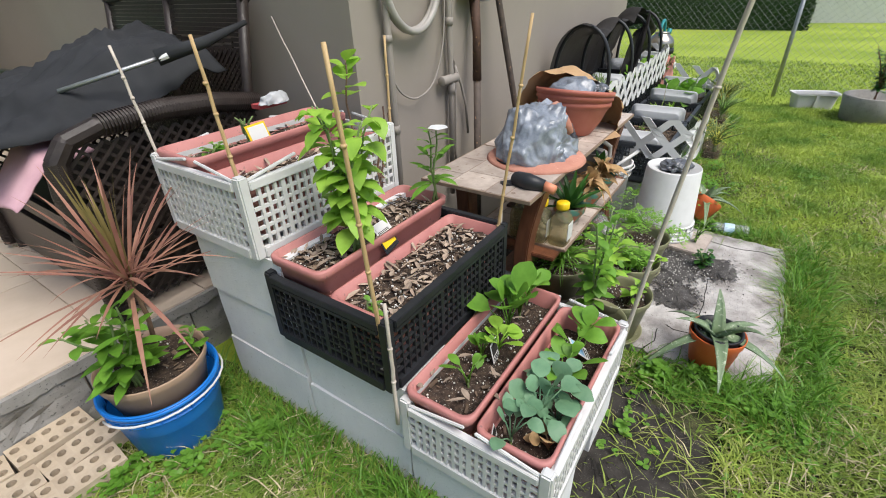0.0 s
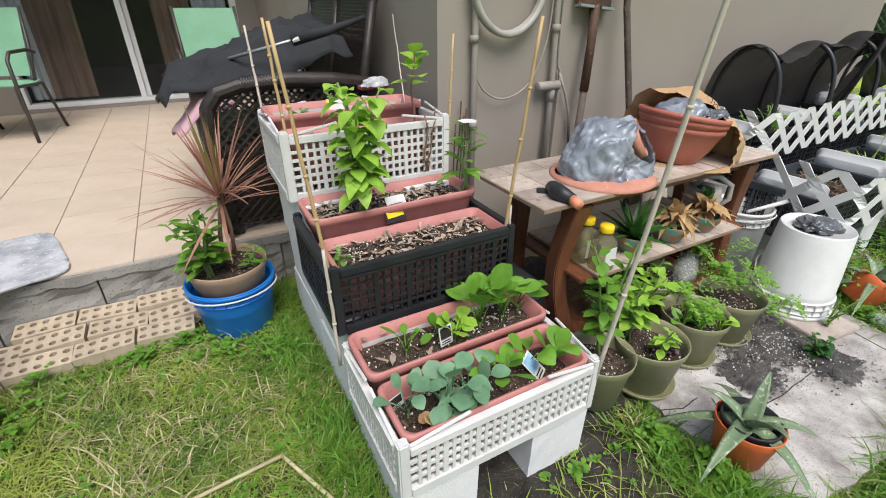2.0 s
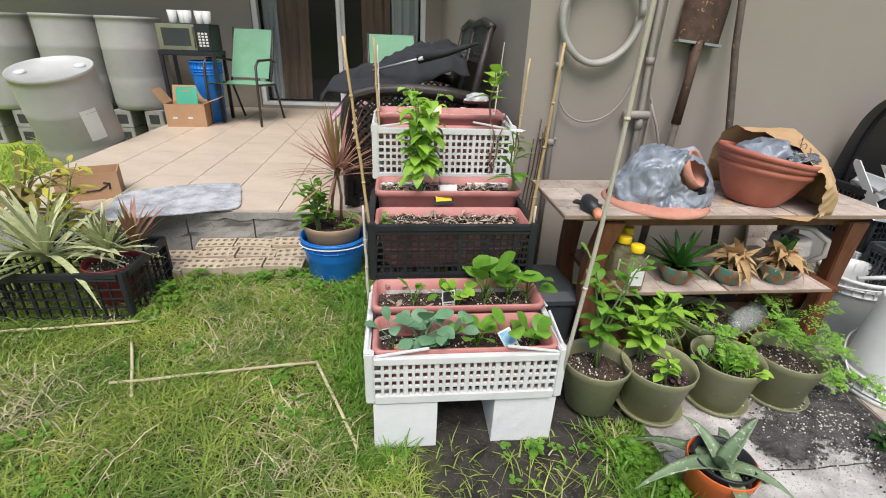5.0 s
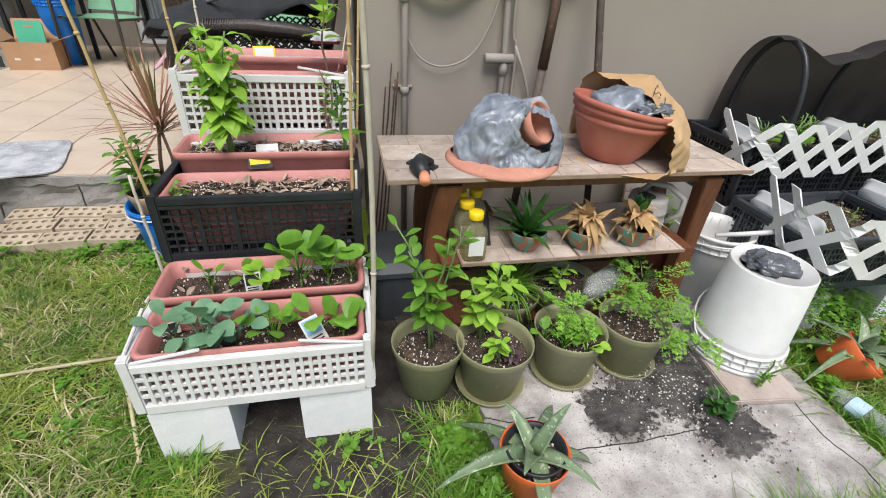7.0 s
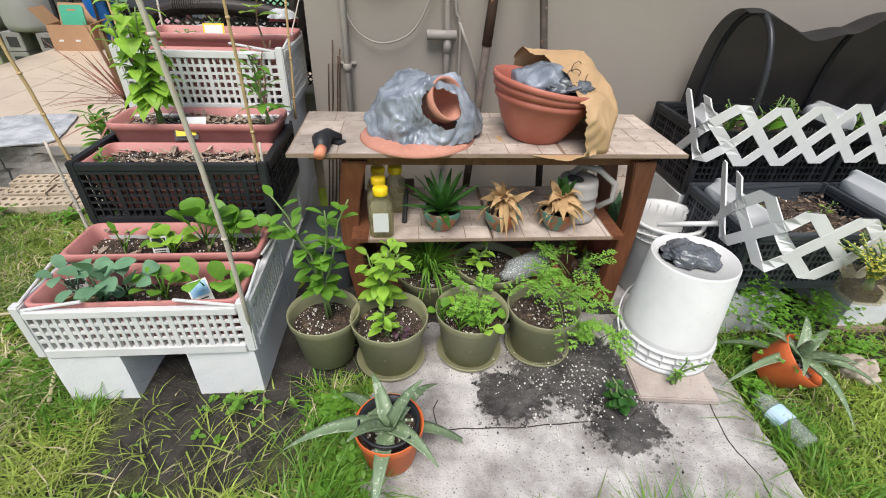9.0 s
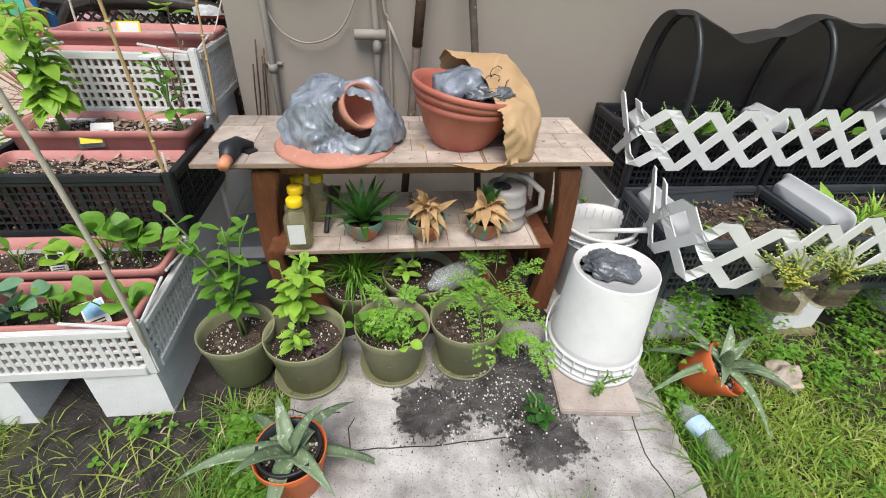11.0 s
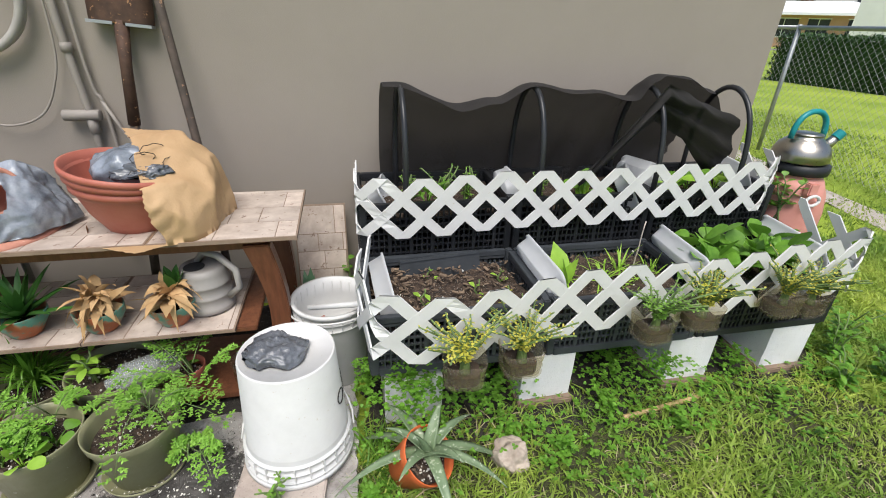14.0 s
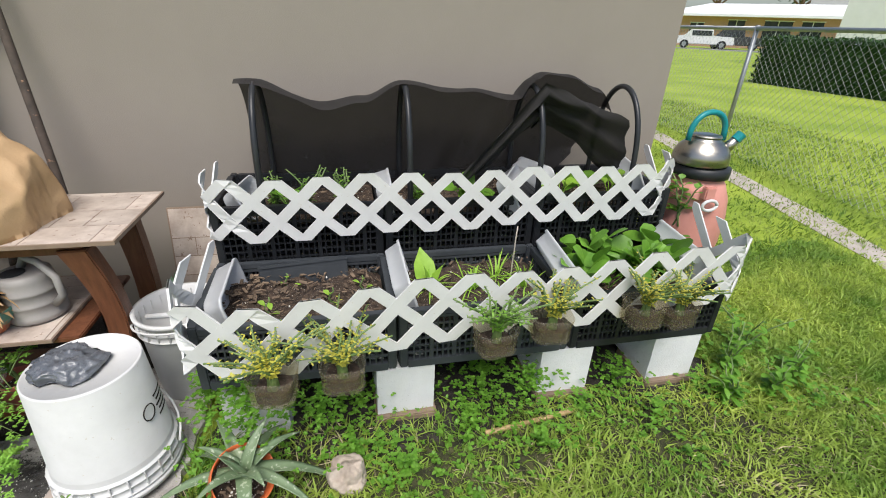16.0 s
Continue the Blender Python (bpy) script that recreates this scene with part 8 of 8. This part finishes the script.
def grass(name, n, box, hmin, hmax, material, label, seed, keep, wid=0.0022, lean0=0.25, lean1=1.7, comb=1.1):
    """Bent blades of two quads and a tip each in combed tufts, written straight into one mesh."""
    r = np.random.RandomState(seed)
    x, y = r.uniform(box[0], box[2], n), r.uniform(box[1], box[3], n)
    edge = np.minimum(np.minimum(x - box[0], box[2] - x), np.minimum(y - box[1], box[3] - y))
    k = np.array([keep(a, b) for a, b in zip(x, y)]) * np.clip(edge / 0.35, 0.05, 1)
    k = r.uniform(0, 1, n) < k
    x, y = x[k], y[k]
    n = len(x)
    # blades gather into tufts
    x += 0.012 * wave(x, y, 70, seed) + r.normal(0, 0.002, n)
    y += 0.012 * wave(y, x, 64, seed + 2) + r.normal(0, 0.002, n)
    h = r.uniform(hmin, hmax, n) * r.uniform(0.6, 1.0, n) * (1 + 0.45 * wave(x, y, 9, seed + 1))
    az = 5 * wave(x, y, 11, seed + 3) + r.normal(0, comb, n)
    lean, saz = r.uniform(lean0, lean1, n), r.uniform(0, 6.283, n)
    w = wid * r.uniform(0.5, 1.5, n)
    v = np.zeros((n, 5, 3))
    for i, (f, ww) in enumerate(((0, 1), (0, -1), (0.55, 0.8), (0.55, -0.8), (1, 0))):
        bend = lean * h * f ** 1.5
        v[:, i, 0] = x + np.cos(az) * bend + np.cos(saz) * w * ww
        v[:, i, 1] = y + np.sin(az) * bend + np.sin(saz) * w * ww
        v[:, i, 2] = h * f * np.maximum(0.12, 1 - 0.42 * lean * f) + 0.004
    v[:, :2, 2] = 0
    base = np.arange(n)[:, None] * 5
    quads, tris = base + np.array([0, 1, 3, 2]), base + np.array([2, 3, 4])
    me = bpy.data.meshes.new(name)
    me.vertices.add(n * 5)
    me.vertices.foreach_set("co", v.reshape(-1))
    idx = np.concatenate([quads.reshape(-1), tris.reshape(-1)])
    me.loops.add(len(idx))
    me.loops.foreach_set("vertex_index", idx.astype(np.int32))
    starts = np.concatenate([np.arange(n) * 4, n * 4 + np.arange(n) * 3])
    me.polygons.add(2 * n)
    me.polygons.foreach_set("loop_start", starts.astype(np.int32))
    me.update(calc_edges=True)
    me.materials.append(material)
    return tagged(new(name, me), label, "grass", kind="stuff")


def lawn_here(x, y):
    if 0.9 < x < 2.1 and y > -0.45 or (0.0 < x < 0.65 and y > 0.0) or (x > 2.12 and x < 4.05 and y > 0.2) or y > 1.48 or (0.6 < x < 0.95 and y > 0.05) or (-1.35 < x < -0.4 and y > 1.2):
        return 0.0
    d = 0.9 + 0.5 * noise.noise((x * 1.6, y * 1.6, 0.0)) + 0.6 * noise.noise((x * 7, y * 7, 3.0))
    if 0.16 < x < 0.78 and y > -0.34:
        return 0.05 + 0.2 * max(0.0, noise.noise((x * 9, y * 9, 6)))
    if 2.1 < x < 4.0 and y > -0.45:
        d *= 0.28 + 0.72 * min(1.0, max(0.0, (0.05 - y) / 0.5))
    return max(0.2, min(1, d))


def lawn_right(x, y):
    if y > 0.9 and x < 4.2:
        return 0.0
    return max(0.2, 0.7 + 0.6 * noise.noise((x * 1.1, y * 1.1, 5)))


def straw_here(x, y):
    return lawn_here(x, y) * max(0.06, min(1.0, 0.25 + 1.9 * noise.noise((x * 2.3, y * 2.3, 9))))


grass("lawn_grass", 185000, (-2.8, -1.7, 2.4, 1.8), 0.025, 0.085, BLADE, "tufted green lawn grass around the planters", 1, lawn_here, 0.0023, comb=1.7)
grass("matted_grass", 105000, (-2.6, -1.5, 2.2, 1.5), 0.05, 0.12, BLADE, "matted green blades lying flat in the lawn", 7, lawn_here, 0.0022, 1.3, 2.3, 2.4)
grass("lawn_grass", 330000, (1.8, -2.3, 5.8, 1.3), 0.025, 0.075, FRESH, "coarse green lawn grass before the raised bed", 2, lawn_here, 0.0031, comb=1.7)
grass("lawn_grass", 110000, (4.05, -2.5, 9.5, 7.5), 0.02, 0.06, FRESH, "short green lawn grass beyond the house corner", 3, lawn_right, 0.004)
grass("dry_grass", 90000, (-2.6, -1.5, 3.0, 1.4), 0.035, 0.11, STRAW, "dry straw blades lying in the lawn", 4, straw_here, 0.002, 0.7, 1.9, 1.8)
grass("straw_litter", 2400, (-2.2, -1.2, 0.6, 1.3), 0.06, 0.13, STRAW, "long dry straw stems lying on the lawn", 8, lawn_here, 0.0022, 1.6, 2.4, 2.6)
grass("dry_grass", 30000, (2.1, -2.0, 5.0, 0.3), 0.02, 0.07, STRAW, "dry straw blades in the lawn", 5, straw_here, 0.0018, 1.1, 2.3, 1.8)
grass("edge_grass", 5000, (-3.8, 1.6, -2.26, 4.4), 0.06, 0.22, BLADE, "rank grass beside the patio", 6, lambda x, y: 1.0, 0.004)


def rank_here(x, y):
    at_pots = 0.74 < x < 0.93 and -0.6 < y < 0.02
    at_blocks = -0.16 < x < -0.01 and -0.05 < y < 1.3 or -0.12 < y < -0.01 and -0.05 < x < 0.12
    at_slab = 0.85 < x < 2.2 and -0.62 < y < -0.48 or 2.11 < x < 2.2 and -0.5 < y < 0.1
    return 0.9 if at_blocks or at_slab else 0.7 if at_pots else 0.0


grass("rank_grass", 90000, (-0.6, -1.0, 2.6, 1.65), 0.06, 0.17, LEAF, "longer dark green grass along the blocks and slab", 11, rank_here, 0.0025, 0.3, 1.9)
